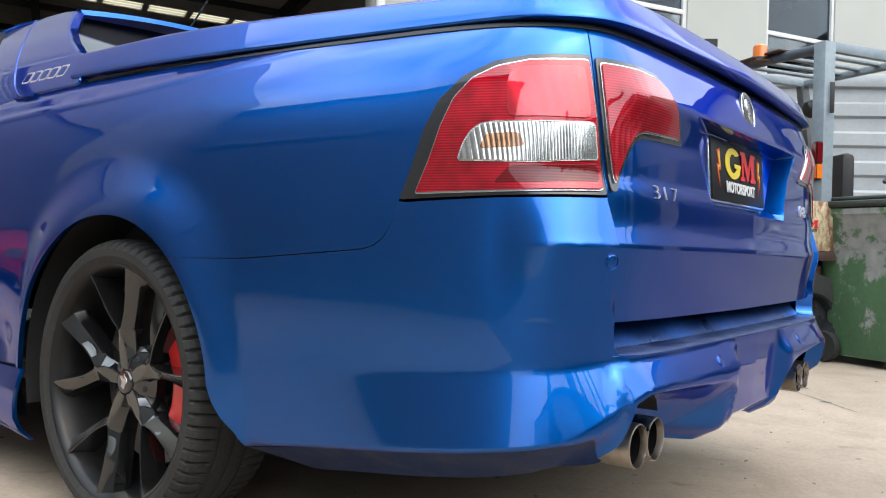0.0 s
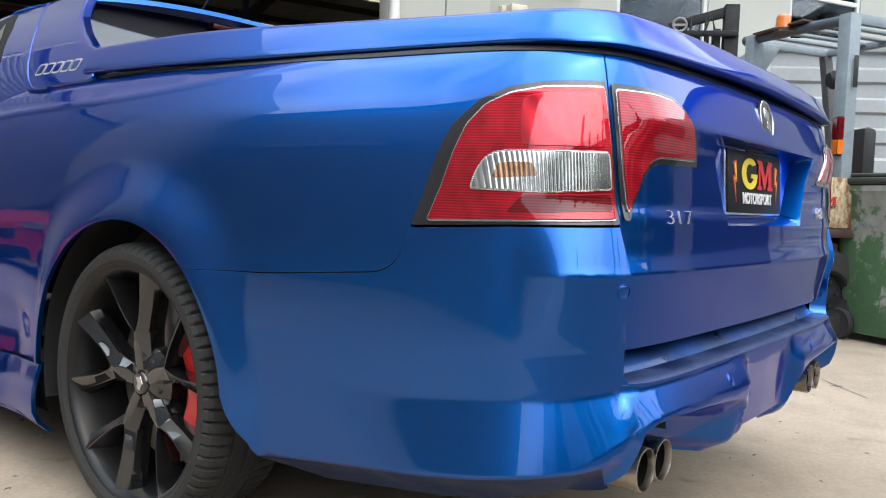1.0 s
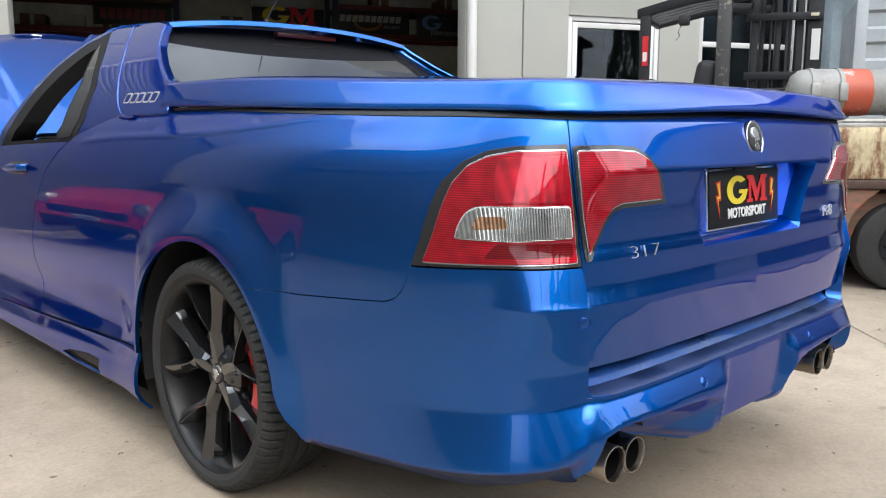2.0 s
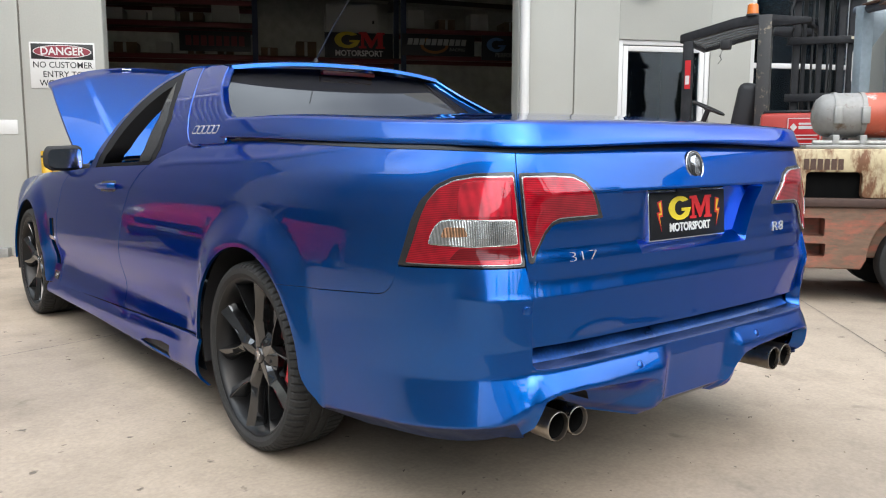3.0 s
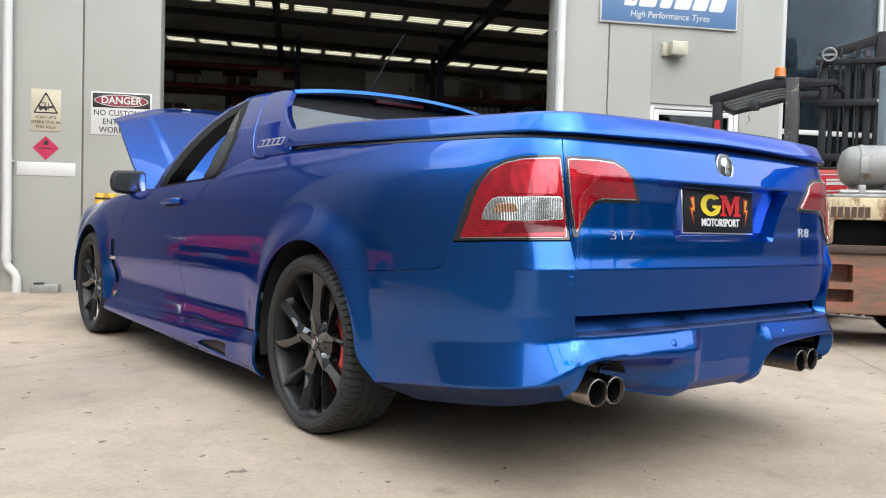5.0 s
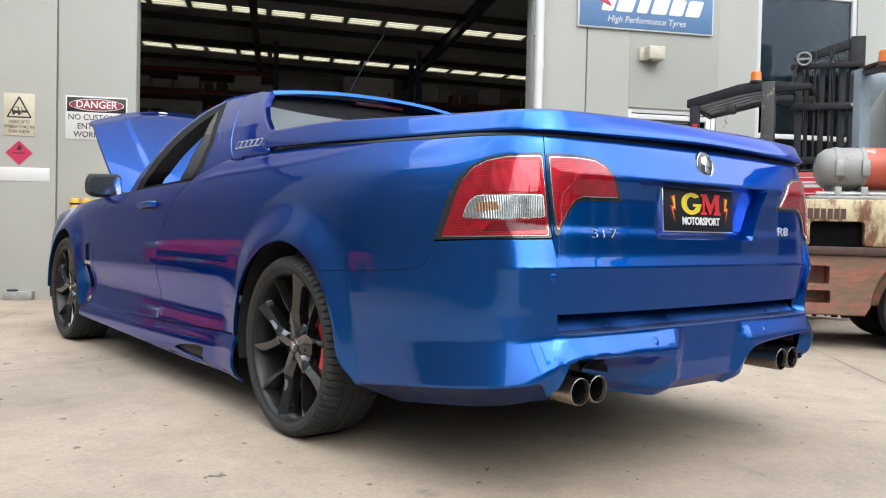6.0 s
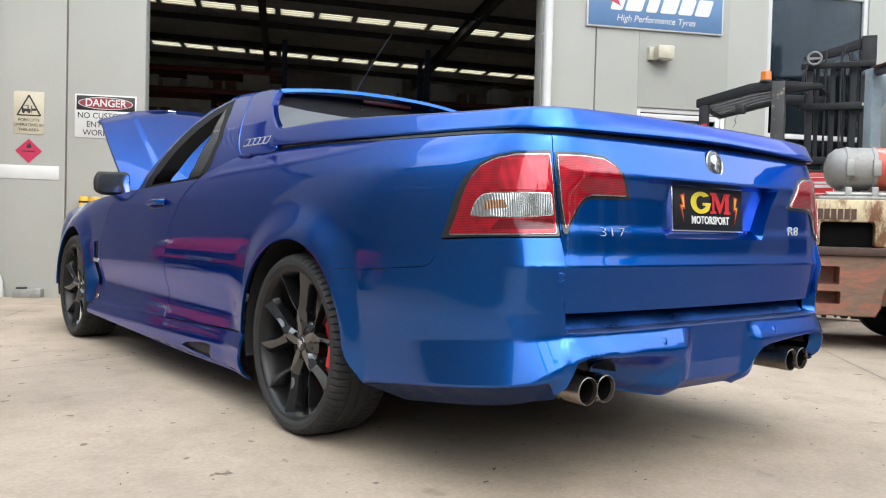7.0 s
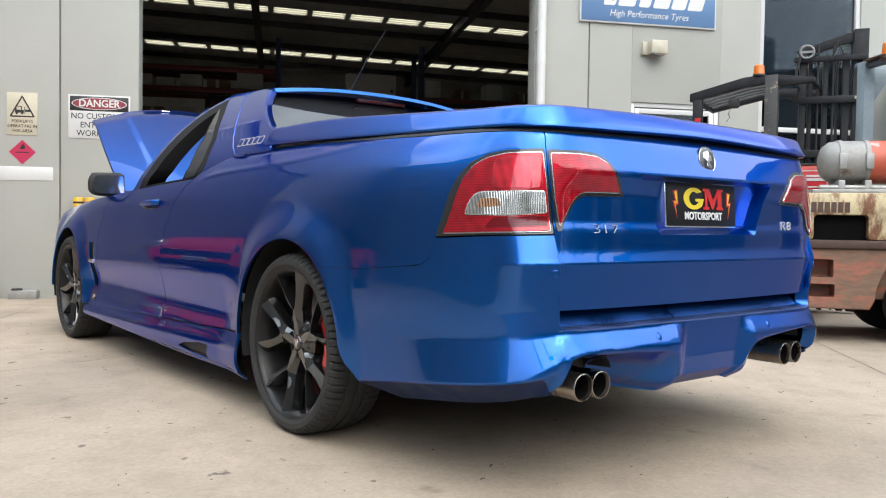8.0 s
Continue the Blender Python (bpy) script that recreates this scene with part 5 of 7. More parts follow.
lines = [[skin(s, lid_ring(s)[1].z + dz, d) for s in ss[:-6]] for d, dz in ((-0.004, -0.0105), (0.0018, -0.0095), (0.0028, -0.005), (0.0018, 0.0), (-0.006, 0.002))]
rows(bm, lines)
rows(bm, [[Vector((-p.x, p.y, p.z)) for p in r] for r in lines], True)
part("lid_gap_strip", bm, BLACK, car, "black strip in place of the dark gap under the lid")

# ---- cab ----
sail = soften([(0.345, 1.064), (0.690, 1.056), (0.735, 1.085), (0.775, 1.118), (0.83, 1.165), (0.945, 1.258), (1.05, 1.332), (1.11, 1.378), (1.04, 1.400), (0.90, 1.395), (0.815, 1.380), (0.775, 1.345), (0.69, 1.285), (0.563, 1.215), (0.47, 1.170), (0.405, 1.152), (0.375, 1.14)], 0.012)
sails = pair("sail_panel", sail, cab_side, BLUE, car, step=0.02, rim=0.03, out=0.015, bevel=0.008)
# tube added round the panel's front and lower rear edges to catch a highlight
for k, sail_ob in zip((1, -1), sails):
    for run in ([(0.56, 1.052), (0.62, 1.052), (0.655, 1.058), (0.69, 1.076), (0.73, 1.104), (0.82, 1.180), (0.94, 1.280), (1.04, 1.352), (1.10, 1.396)], [(0.338, 1.068), (0.350, 1.105), (0.366, 1.138), (0.392, 1.156)]):
        bm = bmesh.new()
        tube(bm, [Vector((k * cab_x(p.x, p.y, 0.0135), p.x, p.y)) for p in spline([Vector(q) for q in run], 6)], 0.0042, 8)
        bmesh.ops.recalc_face_normals(bm, faces=bm.faces[:])
        part("glint_bead", bm, BLUE, sail_ob)
cx, cz = 0.72, 1.22
# slightly larger black sheet behind the panel, its rim drawn as a dark gap
pair("sail_gap_sheet", [(cx + (y - cx) * 1.022, cz + (z - cz) * 1.035) for y, z in sail], cab_side, BLACK, car, step=0.03, rim=0.006, out=0.004)
pillar = [(0.30, 1.05), (0.66, 1.04), (1.00, 0.965), (1.055, 0.958), (0.998, 1.035), (1.035, 1.163), (1.205, 1.310), (1.35, 1.400), (1.30, 1.414), (1.12, 1.408), (1.12, 1.382), (1.05, 1.336), (0.945, 1.262), (0.83, 1.168), (0.775, 1.121), (0.735, 1.093), (0.69, 1.074), (0.345, 1.081)]
pair("rear_pillar", pillar, cab_side, BLUE, car, step=0.025, rim=0.02)
rail = [(1.36, 1.400), (1.50, 1.354), (1.61, 1.270), (1.705, 1.147), (1.81, 1.017), (1.96, 0.93), (2.16, 0.905), (1.95, 0.985), (1.80, 1.10), (1.69, 1.23), (1.58, 1.335), (1.47, 1.392), (1.36, 1.412)]
pair("front_pillar", rail, cab_side, BLUE, car, step=0.025, rim=0.03)
frame_loop = soften([(1.345, 1.397), (1.197, 1.308), (1.026, 1.163), (0.99, 1.04), (1.045, 0.960), (1.5, 0.942), (1.97, 0.918), (1.80, 1.013), (1.697, 1.14), (1.602, 1.260), (1.495, 1.347)], 0.008)
opening = soften([(1.79, 0.955), (1.65, 1.035), (1.55, 1.150), (1.46, 1.243), (1.385, 1.302), (1.325, 1.328), (1.19, 1.175), (1.185, 1.03), (1.235, 0.975)], 0.012)
quarter = soften([(1.325, 1.350), (1.20, 1.275), (1.065, 1.160), (1.035, 1.045), (1.075, 0.985), (1.205, 0.976), (1.168, 1.03), (1.172, 1.18)], 0.012)
FRAME_BLACK = material("dull_black_frame", (0.019, 0.019, 0.020), 0.85, grain=0.1, grain_scale=200, spec=0.08)
TINT = material("tinted_glass", (0.015, 0.015, 0.017), 0.05, coat=0.0, grain=0.02, spec=0.42)
for k, d in zip((1, -1), doors):
    f = sheet("window_frame", frame_loop, cab_side, FRAME_BLACK, d, step=0.025, rim=0.09, holes=[opening], sides=(k,), out=0.002)
    sheet("quarter_window", quarter, cab_side, TINT, f, step=0.025, rim=0.002, sides=(k,), out=0.005, label="dark striped quarter window")
    bm = bmesh.new()
    tube(bm, [Vector((-0.872 * 1, y, z)) + Vector((-o, 0, 0)) for y, z, o in ((1.40, 0.862, 0.006), (1.42, 0.862, 0.030), (1.46, 0.860, 0.036), (1.55, 0.856, 0.036), (1.60, 0.853, 0.028), (1.62, 0.852, 0.004))], [0.014, 0.015, 0.015, 0.015, 0.014, 0.012], 10)
    bmesh.ops.transform(bm, matrix=Matrix.Diagonal((k, 1, 1, 1)), verts=bm.verts[:])
    bmesh.ops.recalc_face_normals(bm, faces=bm.faces[:])
    part("door_handle", bm, BLUE, d)
    sheet("handle_cup", soften(sy((1.40, 0.835), (1.40, 0.885), (1.62, 0.878), (1.62, 0.828)), 0.02), skin, GLOSS_BLACK, d, step=0.02, sides=(k,), out=0.0015, rim=0.001)

# roof, screens
bm = bmesh.new()
xs = [i / 14 for i in range(-14, 15)]
lines = []
for y, z, w in ((0.80, 1.372, 0.555), (0.805, 1.388, 0.56), (0.83, 1.394, 0.555), (0.95, 1.402, 0.545), (1.10, 1.410, 0.535), (1.30, 1.420, 0.525), (1.42, 1.414, 0.525), (1.50, 1.402, 0.515)):
    lines.append([Vector((x * w, y - 0.03 * (1 - x * x) + 0.06 * (1 - x * x) * (y > 1.4), z + 0.035 * (1 - abs(x) ** 2.4))) for x in xs])
rows(bm, lines)
part("roof", bm, BLUE, car)
bm = bmesh.new()
rows(bm, [[Vector((x * w, y + 0.02 * (1 - x * x), z + 0.03 * (1 - x * x))) for x in xs] for y, z, w in ((0.86, 1.375, 0.56), (0.80, 1.33, 0.60), (0.66, 1.21, 0.69), (0.57, 1.13, 0.74))])
part("rear_window", bm, TINT, car, "dark tinted rear window")
for k in (1, -1):
    bm = bmesh.new()
    pts = [(0.80, 1.37), (0.775, 1.345), (0.69, 1.285), (0.563, 1.215), (0.47, 1.170), (0.405, 1.15)]
    ins = [(0.86, 1.375), (0.84, 1.35), (0.80, 1.30), (0.74, 1.24), (0.68, 1.19), (0.60, 1.13)]
    rows(bm, [[Vector((k * cab_x(y, z, 0.003), y, z)) for y, z in pts], [Vector((k * (cab_x(y, z) + 0.03), y + 0.02, z - 0.004)) for y, z in pts], [Vector((k * (cab_x(y, z) + 0.05), y, z)) for y, z in ins]], k < 0)
    part("sail_return", bm, BLUE, sails[0 if k > 0 else 1])
bm = bmesh.new()
box(bm, (-0.105, 0.812, 1.376), (0.185, 0.84, 1.396), 0.004)
part("stop_lamp", bm, DEEP_RED, car, "long red high stop lamp")
bm = bmesh.new()
tube(bm, [(-0.02, 1.02, 1.44), (-0.02, 1.02, 1.455), (-0.02, 1.018, 1.47)], [0.016, 0.012, 0.006], 12)
antenna = part("antenna_base", bm, BLACK, car)
bm = bmesh.new()
tube(bm, [(-0.02, 1.018, 1.465), (0.0, 0.90, 1.60), (0.03, 0.77, 1.74)], [0.0035, 0.003, 0.0022], 8)
part("antenna_mast", bm, BLACK, antenna)
SCREEN = glass("windscreen_glass", (0.95, 0.98, 0.97), 0.0, 1.03)
bm = bmesh.new()
rows(bm, [[Vector((x * w, y + 0.10 * (1 - x * x), z + 0.03 * (1 - x * x))) for x in xs] for y, z, w in ((1.55, 1.405, 0.545), (1.62, 1.30, 0.63), (1.80, 1.13, 0.735), (2.10, 0.95, 0.80))])
w = part("windscreen", bm, SCREEN, car)
w.visible_shadow = False

# cabin: floor, seats, dashboard
TRIM = material("cabin_trim", (0.028, 0.028, 0.031), 0.7, grain=0.2, grain_scale=150, bump=0.0005)
part("cabin_lining", boxed(((-0.70, 0.60, 0.32), (0.70, 0.66, 1.12)), ((-0.74, 0.6, 0.30), (0.74, 2.4, 0.34)), bevel=0.01), TRIM, car)
part("dashboard", boxed(((-0.70, 1.98, 0.70), (0.70, 2.30, 0.93)), bevel=0.05), TRIM, car)
for x in (-0.36, 0.36):
    bm = bmesh.new()
    box(bm, (x - 0.25, 1.02, 0.42), (x + 0.25, 1.56, 0.58), 0.05)
    box(bm, (-0.24, -0.07, 0.0), (0.24, 0.07, 0.62), 0.05, pose(x, 1.02, 0.52, 16))
    box(bm, (-0.13, -0.05, 0.62), (0.13, 0.05, 0.82), 0.04, pose(x, 1.02, 0.52, 14))
    part("seat", bm, TRIM, car, "dark fabric bucket seat")
bm = bmesh.new()
lathe(bm, [(0.185 + 0.013 * math.cos(a * math.pi / 5), 0.013 * math.sin(a * math.pi / 5)) for a in range(10)], "y", 32, closed=True)
bmesh.ops.transform(bm, matrix=pose(0.36, 1.85, 0.88, -25), verts=bm.verts[:])
part("steering_wheel", bm, TRIM, car)

# door mirrors
for k in (1, -1):
    bm = bmesh.new()
    prism(bm, soften([(-0.962, 0.930), (-0.966, 1.0), (-0.945, 1.044), (-0.785, 1.050), (-0.760, 1.035), (-0.757, 0.915), (-0.775, 0.902), (-0.925, 0.910)], 0.018), 0.11, pose(0, 2.315, 0), 0.022)
    for v in bm.verts:
        if v.co.y > 2.37:
            v.co.z = 0.975 + (v.co.z - 0.975) * 0.8
            v.co.x = -0.855 + (v.co.x + 0.855) * 0.85
    bmesh.ops.transform(bm, matrix=Matrix.Diagonal((k, 1, 1, 1)), verts=bm.verts[:])
    bmesh.ops.recalc_face_normals(bm, faces=bm.faces[:])
    mirror = part("door_mirror", bm, BLACK, doors[0 if k > 0 else 1], "black door mirror")
    bm = bmesh.new()
    box(bm, (-0.79, 2.30, 0.905), (-0.72, 2.38, 0.945), 0.012)
    bmesh.ops.transform(bm, matrix=Matrix.Diagonal((k, 1, 1, 1)), verts=bm.verts[:])
    bmesh.ops.recalc_face_normals(bm, faces=bm.faces[:])
    part("mirror_arm", bm, BLACK, mirror)
    bm = bmesh.new()
    prism(bm, soften([(-0.942, 0.936), (-0.945, 0.998), (-0.930, 1.026), (-0.795, 1.032), (-0.778, 1.020), (-0.776, 0.922), (-0.92, 0.926)], 0.012), 0.006, pose(-0.855, 2.295, 0, 0, 0, -8) @ Matrix.Translation((0.855, 0, 0)))
    bmesh.ops.transform(bm, matrix=Matrix.Diagonal((k, 1, 1, 1)), verts=bm.verts[:])
    bmesh.ops.recalc_face_normals(bm, faces=bm.faces[:])
    part("mirror_glass", bm, CHROME, mirror, "clear mirror glass")

# raised bonnet: hinged at the screen, its outside to the rear
bm = bmesh.new()
HINGE, LIFT = Vector((0, 2.42, 0.93)), radians(33)


def bonnet(x, t, thick=0.0):
    """x across (-1..1), t from hinge to nose."""
    half = 0.74 - 0.06 * t * t
    length = 1.02 + 0.16 * (1 - x * x)
    d = t * length
    h = 0.050 * (1 - abs(x) ** 2.5) + 0.012 * math.sin(math.pi * t) + 0.010 * smooth(0.70, 0.655, abs(x)) - 0.04 * smooth(0.85, 1.0, t) - thick
    return HINGE + Vector((x * half, d * math.cos(LIFT) - h * math.sin(LIFT), d * math.sin(LIFT) + h * math.cos(LIFT)))


grid = [[bonnet(-1 + 2 * i / 90, j / 24) for i in range(91)] for j in range(25)]
lining = [[bonnet(-1 + 2 * i / 90, j / 24, 0.02) for i in range(91)] for j in range(25)]
rows(bm, grid)
rows(bm, lining, True)
rows(bm, [[r[0] for r in grid], [r[0] for r in lining]])
rows(bm, [[r[-1] for r in grid], [r[-1] for r in lining]], True)
rows(bm, [grid[-1], lining[-1]])
bmesh.ops.remove_doubles(bm, verts=bm.verts[:], dist=1e-4)
bonnet_ob = part("bonnet", bm, BLUE, car, "blue bonnet propped open")
bm = bmesh.new()
p = bonnet(-0.25, 0.93)
box(bm, p - Vector((0.03, 0.012, 0.0)), p + Vector((0.03, 0.012, 0.014)), 0.004)
part("bonnet_nozzle", bm, CHROME, bonnet_ob)
bm = bmesh.new()
tube(bm, [(-0.62, 2.60, 0.86), (-0.64, 2.95, 1.22)], 0.010, 10)
part("bonnet_strut", bm, BLACK, bonnet_ob)

# engine bay top, underbody, wheel wells
part("engine_bay", boxed(((-0.72, 2.42, 0.55), (0.72, 3.7, 0.80)), bevel=0.02), BLACK, car)
part("underbody", boxed(((-0.66, -0.80, 0.27), (0.66, 3.70, 0.32)), ((-0.60, -0.98, 0.33), (0.60, -0.90, 0.52)), ((-0.62, 0.42, 0.2), (0.62, 2.5, 0.3)), bevel=0.01), BLACK, car)
part("tray_tub", boxed(((-0.70, -0.96, 0.50), (0.70, 0.56, 0.54)), ((-0.74, -0.95, 0.5), (-0.70, 0.56, 1.03)), ((0.70, -0.95, 0.5), (0.74, 0.56, 1.03)), ((-0.62, -0.99, 0.50), (0.62, -0.96, 1.03)), bevel=0.004), BLACK, car)
for y in (REAR_AXLE, FRONT_AXLE):
    for k in (1, -1):
        bm = bmesh.new()
        n = 36
        lines = []
        for x, r in ((0.905, ARCH + 0.012), (0.86, ARCH + 0.02), (0.60, ARCH + 0.02), (0.58, 0.02)):
            lines.append([Vector((-k * x, y + r * math.cos(radians(-15 + 193 * i / n)), HUB_Z + r * math.sin(radians(-15 + 193 * i / n)))) for i in range(n + 1)])
        rows(bm, lines, k < 0)
        part("wheel_well", bm, BLACK, car)
# plain nose, hidden behind the front wheels
loop = sy((3.705, 0.22), (3.705, 0.6)) + [(5.75, 0.75), (REACH[-1], 0.78), (REACH[-1], 0.20)]
sheet("front_bumper", loop, skin, BLUE, car, step=0.05, sides=(1, -1))

# exhaust tips
EXHAUST = material("heat_stained_steel", (0.34, 0.30, 0.26), 0.32, 1.0, grain=0.12, grain_scale=60, patch=0.15, patch_scale=12, rough_var=0.1)
for x in (-0.577, -0.502, 0.502, 0.577):
    bm = bmesh.new()
    lathe(bm, [(0.0352, 0.04), (0.0355, -0.005), (0.0368, -0.009), (0.039, -0.008), (0.040, 0.0), (0.0395, 0.01), (0.037, 0.30)], "y", 32, (x, -1.105, 0.330))
    pipe = part("exhaust_tip", bm, EXHAUST, car, "brushed steel exhaust tip")
    bm = bmesh.new()
    lathe(bm, [(0.0, 0.14), (0.0335, 0.14), (0.0346, 0.004)], "y", 24, (x, -1.105, 0.330))
    part("pipe_bore", bm, DARK, pipe)

# ---- wheels ----
CALIPER = material("red_caliper", (0.55, 0.015, 0.015), 0.35, coat=0.5, grain=0.06)
DISC = material("brake_disc", (0.30, 0.29, 0.28), 0.35, 1.0, grain=0.1, grain_scale=80)
BARREL = material("black_rim_barrel", (0.008, 0.008, 0.0085), 0.35, grain=0.1, grain_scale=60, spec=0.3)
SATIN = material("gloss_black_alloy", (0.007, 0.007, 0.0075), 0.07, 0.0, coat=1.0, spec=0.5, grain=0.08, grain_scale=60)


def tyre_mesh(y):
    """Outer side at -x."""
    bm = bmesh.new()
    prof = [(0.250, -0.112, 0), (0.262, -0.128, 0), (0.285, -0.1375, 0), (0.310, -0.138, 0), (0.326, -0.131, 1), (0.336, -0.121, 1), (0.3425, -0.106, 1), (0.345, -0.085, 1), (0.345, -0.068, 0), (0.338, -0.066, 0), (0.338, -0.058, 0), (0.3455, -0.056, 0),
            (0.346, -0.022, 0), (0.338, -0.020, 0), (0.338, -0.010, 0), (0.346, -0.008, 0), (0.346, 0.022, 0), (0.338, 0.024, 0), (0.338, 0.034, 0), (0.345, 0.036, 0), (0.344, 0.09, 1), (0.336, 0.121, 1), (0.326, 0.131, 1), (0.30, 0.138, 0), (0.250, 0.112, 0)]
    blocks, per = 76, 5
    n = blocks * per
    rings = []
    for r, h, cut in prof:
        r, h = (0.326 if y < 1 else 0.331) - (0.346 - r) * 0.66, h * 0.90 - 0.14 * max(h, 0.0)
        ring = []
        for k in range(n):
            dip = 0.0075 if cut and k % per == 0 else 0.0
            a = 2 * math.pi * (k + 0.8 * (h + 0.1) * 20) / n
            rr = r - dip
            ring.append(bm.verts.new((h + (0.003 if dip else 0) * (1 if h < 0 else -1), rr * math.cos(a), rr * math.sin(a))))
        rings.append(ring)
    for a, b in zip(rings, rings[1:]):
        for k in range(n):
            bm.faces.new((a[k], b[k], b[(k + 1) % n], a[(k + 1) % n]))
    bmesh.ops.recalc_face_normals(bm, faces=bm.faces[:])
    return bm


spoke_in = curve([(0.112, 0.0), (0.122, 3.6), (0.140, 8.2), (0.165, 11.6), (0.20, 13.8), (0.235, 15.0), (0.2490, 15.4)])
spoke_out = curve([(0.030, 33.0), (0.055, 25.0), (0.080, 20.0), (0.105, 18.2), (0.135, 19.5), (0.17, 22.3), (0.21, 24.4), (0.2490, 26.8)])


def spoke_mesh(a):
    """A Y spoke: ridges along the pocket between its arms, the outer flanks falling away."""
    bm = bmesh.new()

    def at(r, q, down):
        top = -0.084 - 0.034 * (r / 0.247) ** 1.5
        t = radians(a + q)
        return Vector((top + down, -r * math.cos(t), r * math.sin(t)))
    stations = [0.030, 0.055, 0.080, 0.100, 0.112, 0.117, 0.122, 0.131, 0.140, 0.152, 0.165, 0.182, 0.20, 0.218, 0.235, 0.2490]
    for k in (1, -1):
        lines = []
        for r in stations:
            i, o = (spoke_in(r) if r > 0.112 else 0.0), spoke_out(r)
            edge = math.degrees(0.0026 / r)
            if r <= 0.112:
                w = o * 0.42 * (1 - smooth(0.06, 0.112, r)) + edge
                row_ = [at(r, 0, 0.0), at(r, 0, 0.0), at(r, 0, 0.0), at(r, k * w, 0.0003), at(r, k * (w + edge), 0.0016)]
            else:
                row_ = [at(r, k * i * 0.80, 0.060), at(r, k * i, 0.006), at(r, k * min(i + edge * 0.4, i + 1), 0.0012), at(r, k * (i + edge * 1.2), 0.0), at(r, k * (i + edge * 2.4), 0.0012)]
            g = (i + (o - i) * 0.70) if r > 0.112 else o * 0.86
            row_ += [at(r, k * g, 0.0185), at(r, k * (g + edge), 0.0205), at(r, k * o, 0.044), at(r, k * (o - edge * 0.5), 0.060)]
            lines.append(row_)
        rows(bm, lines, k < 0)
    bmesh.ops.remove_doubles(bm, verts=bm.verts[:], dist=2e-5)
    bmesh.ops.dissolve_degenerate(bm, dist=1e-6, edges=bm.edges[:])
    bmesh.ops.recalc_face_normals(bm, faces=bm.faces[:])
    return bm


def wheel(y, side):
    """Built for the left side about its hub; mirrored by turning."""
    w = new("wheel")
    w.parent = car
    w.matrix_world = pose(side * -0.786, y, 0.3305 + rise(0.8, y) * 0.62, 0, 0, 0 if side > 0 else 180)
    w["label"] = "black twin-spoke alloy wheel with low tyre"
    part("tyre", tyre_mesh(y), RUBBER, w, "worn low-profile tyre", 18)
    bm = bmesh.new()
    lathe(bm, [(0.252, -0.112), (0.260, -0.120), (0.262, -0.124), (0.256, -0.125), (0.250, -0.120), (0.243, -0.105), (0.238, -0.06), (0.225, 0.02), (0.225, 0.10), (0.25, 0.112)], "x", 72)
    part("rim", bm, BARREL, w)
    for i in range(5):
        part("spoke", spoke_mesh(98 + 72 * i), SATIN, w, sharp=24)
    bm = bmesh.new()
    lathe(bm, [(0.0, -0.080), (0.030, -0.082), (0.05, -0.078), (0.078, -0.055), (0.08, -0.03)], "x", 40)
    part("hub", bm, SATIN, w)
    bm = bmesh.new()
    lathe(bm, [(0.0, -0.0905), (0.018, -0.0905), (0.024, -0.089), (0.027, -0.085), (0.0275, -0.078)], "x", 32)
    cap = part("centre_cap", bm, GLOSS_BLACK, w, "centre cap with pale emblem")
    bm = bmesh.new()
    prism(bm, [(-0.012, 0.012), (0.006, 0.016), (0.016, 0.002), (0.008, -0.006), (0.004, -0.016), (-0.010, -0.010), (-0.004, 0.0)], 0.0015, pose(-0.0915, 0, 0, 0, 0, -90) , 0.0003)
    part("cap_emblem", bm, SILVER, cap)
    for i in range(5):
        a = radians(98 + 36 + 72 * i)
        bm = bmesh.new()
        lathe(bm, [(0.0, -0.075), (0.007, -0.075), (0.010, -0.070), (0.011, -0.05)], "x", 8, (0, -0.052 * math.cos(a), 0.052 * math.sin(a)))
        part("wheel_nut", bm, BLACK, w)
    bm = bmesh.new()
    lathe(bm, [(0.07, -0.005), (0.185, -0.005), (0.188, 0.0), (0.188, 0.022), (0.185, 0.026), (0.07, 0.026)], "x", 56, closed=True)
    part("brake_disc", bm, DISC, w)
    bm = bmesh.new()
    pts = []
    for i in range(13):
        a = radians(-38 + 76 * i / 12)
        pts.append((0.205 * math.cos(a), 0.205 * math.sin(a)))
    for i in range(13):
        a = radians(38 - 76 * i / 12)
        pts.append((0.130 * math.cos(a), 0.130 * math.sin(a)))
    turn = pose(-0.055, 0, 0, 0, 0, -90)
    prism(bm, pts, 0.07, turn, 0.008)
    part("brake_caliper", bm, CALIPER, w, "red brake caliper")
    # large rims inside the low tyre
    for ob in w.children_recursive:
        if not ob.name.startswith("tyre"):
            ob.data.transform(Matrix.Diagonal((0.93, 1.055, 1.055, 1)))
    return w


for y in (REAR_AXLE, FRONT_AXLE):
    for side in (1, -1):
        wheel(y, side)
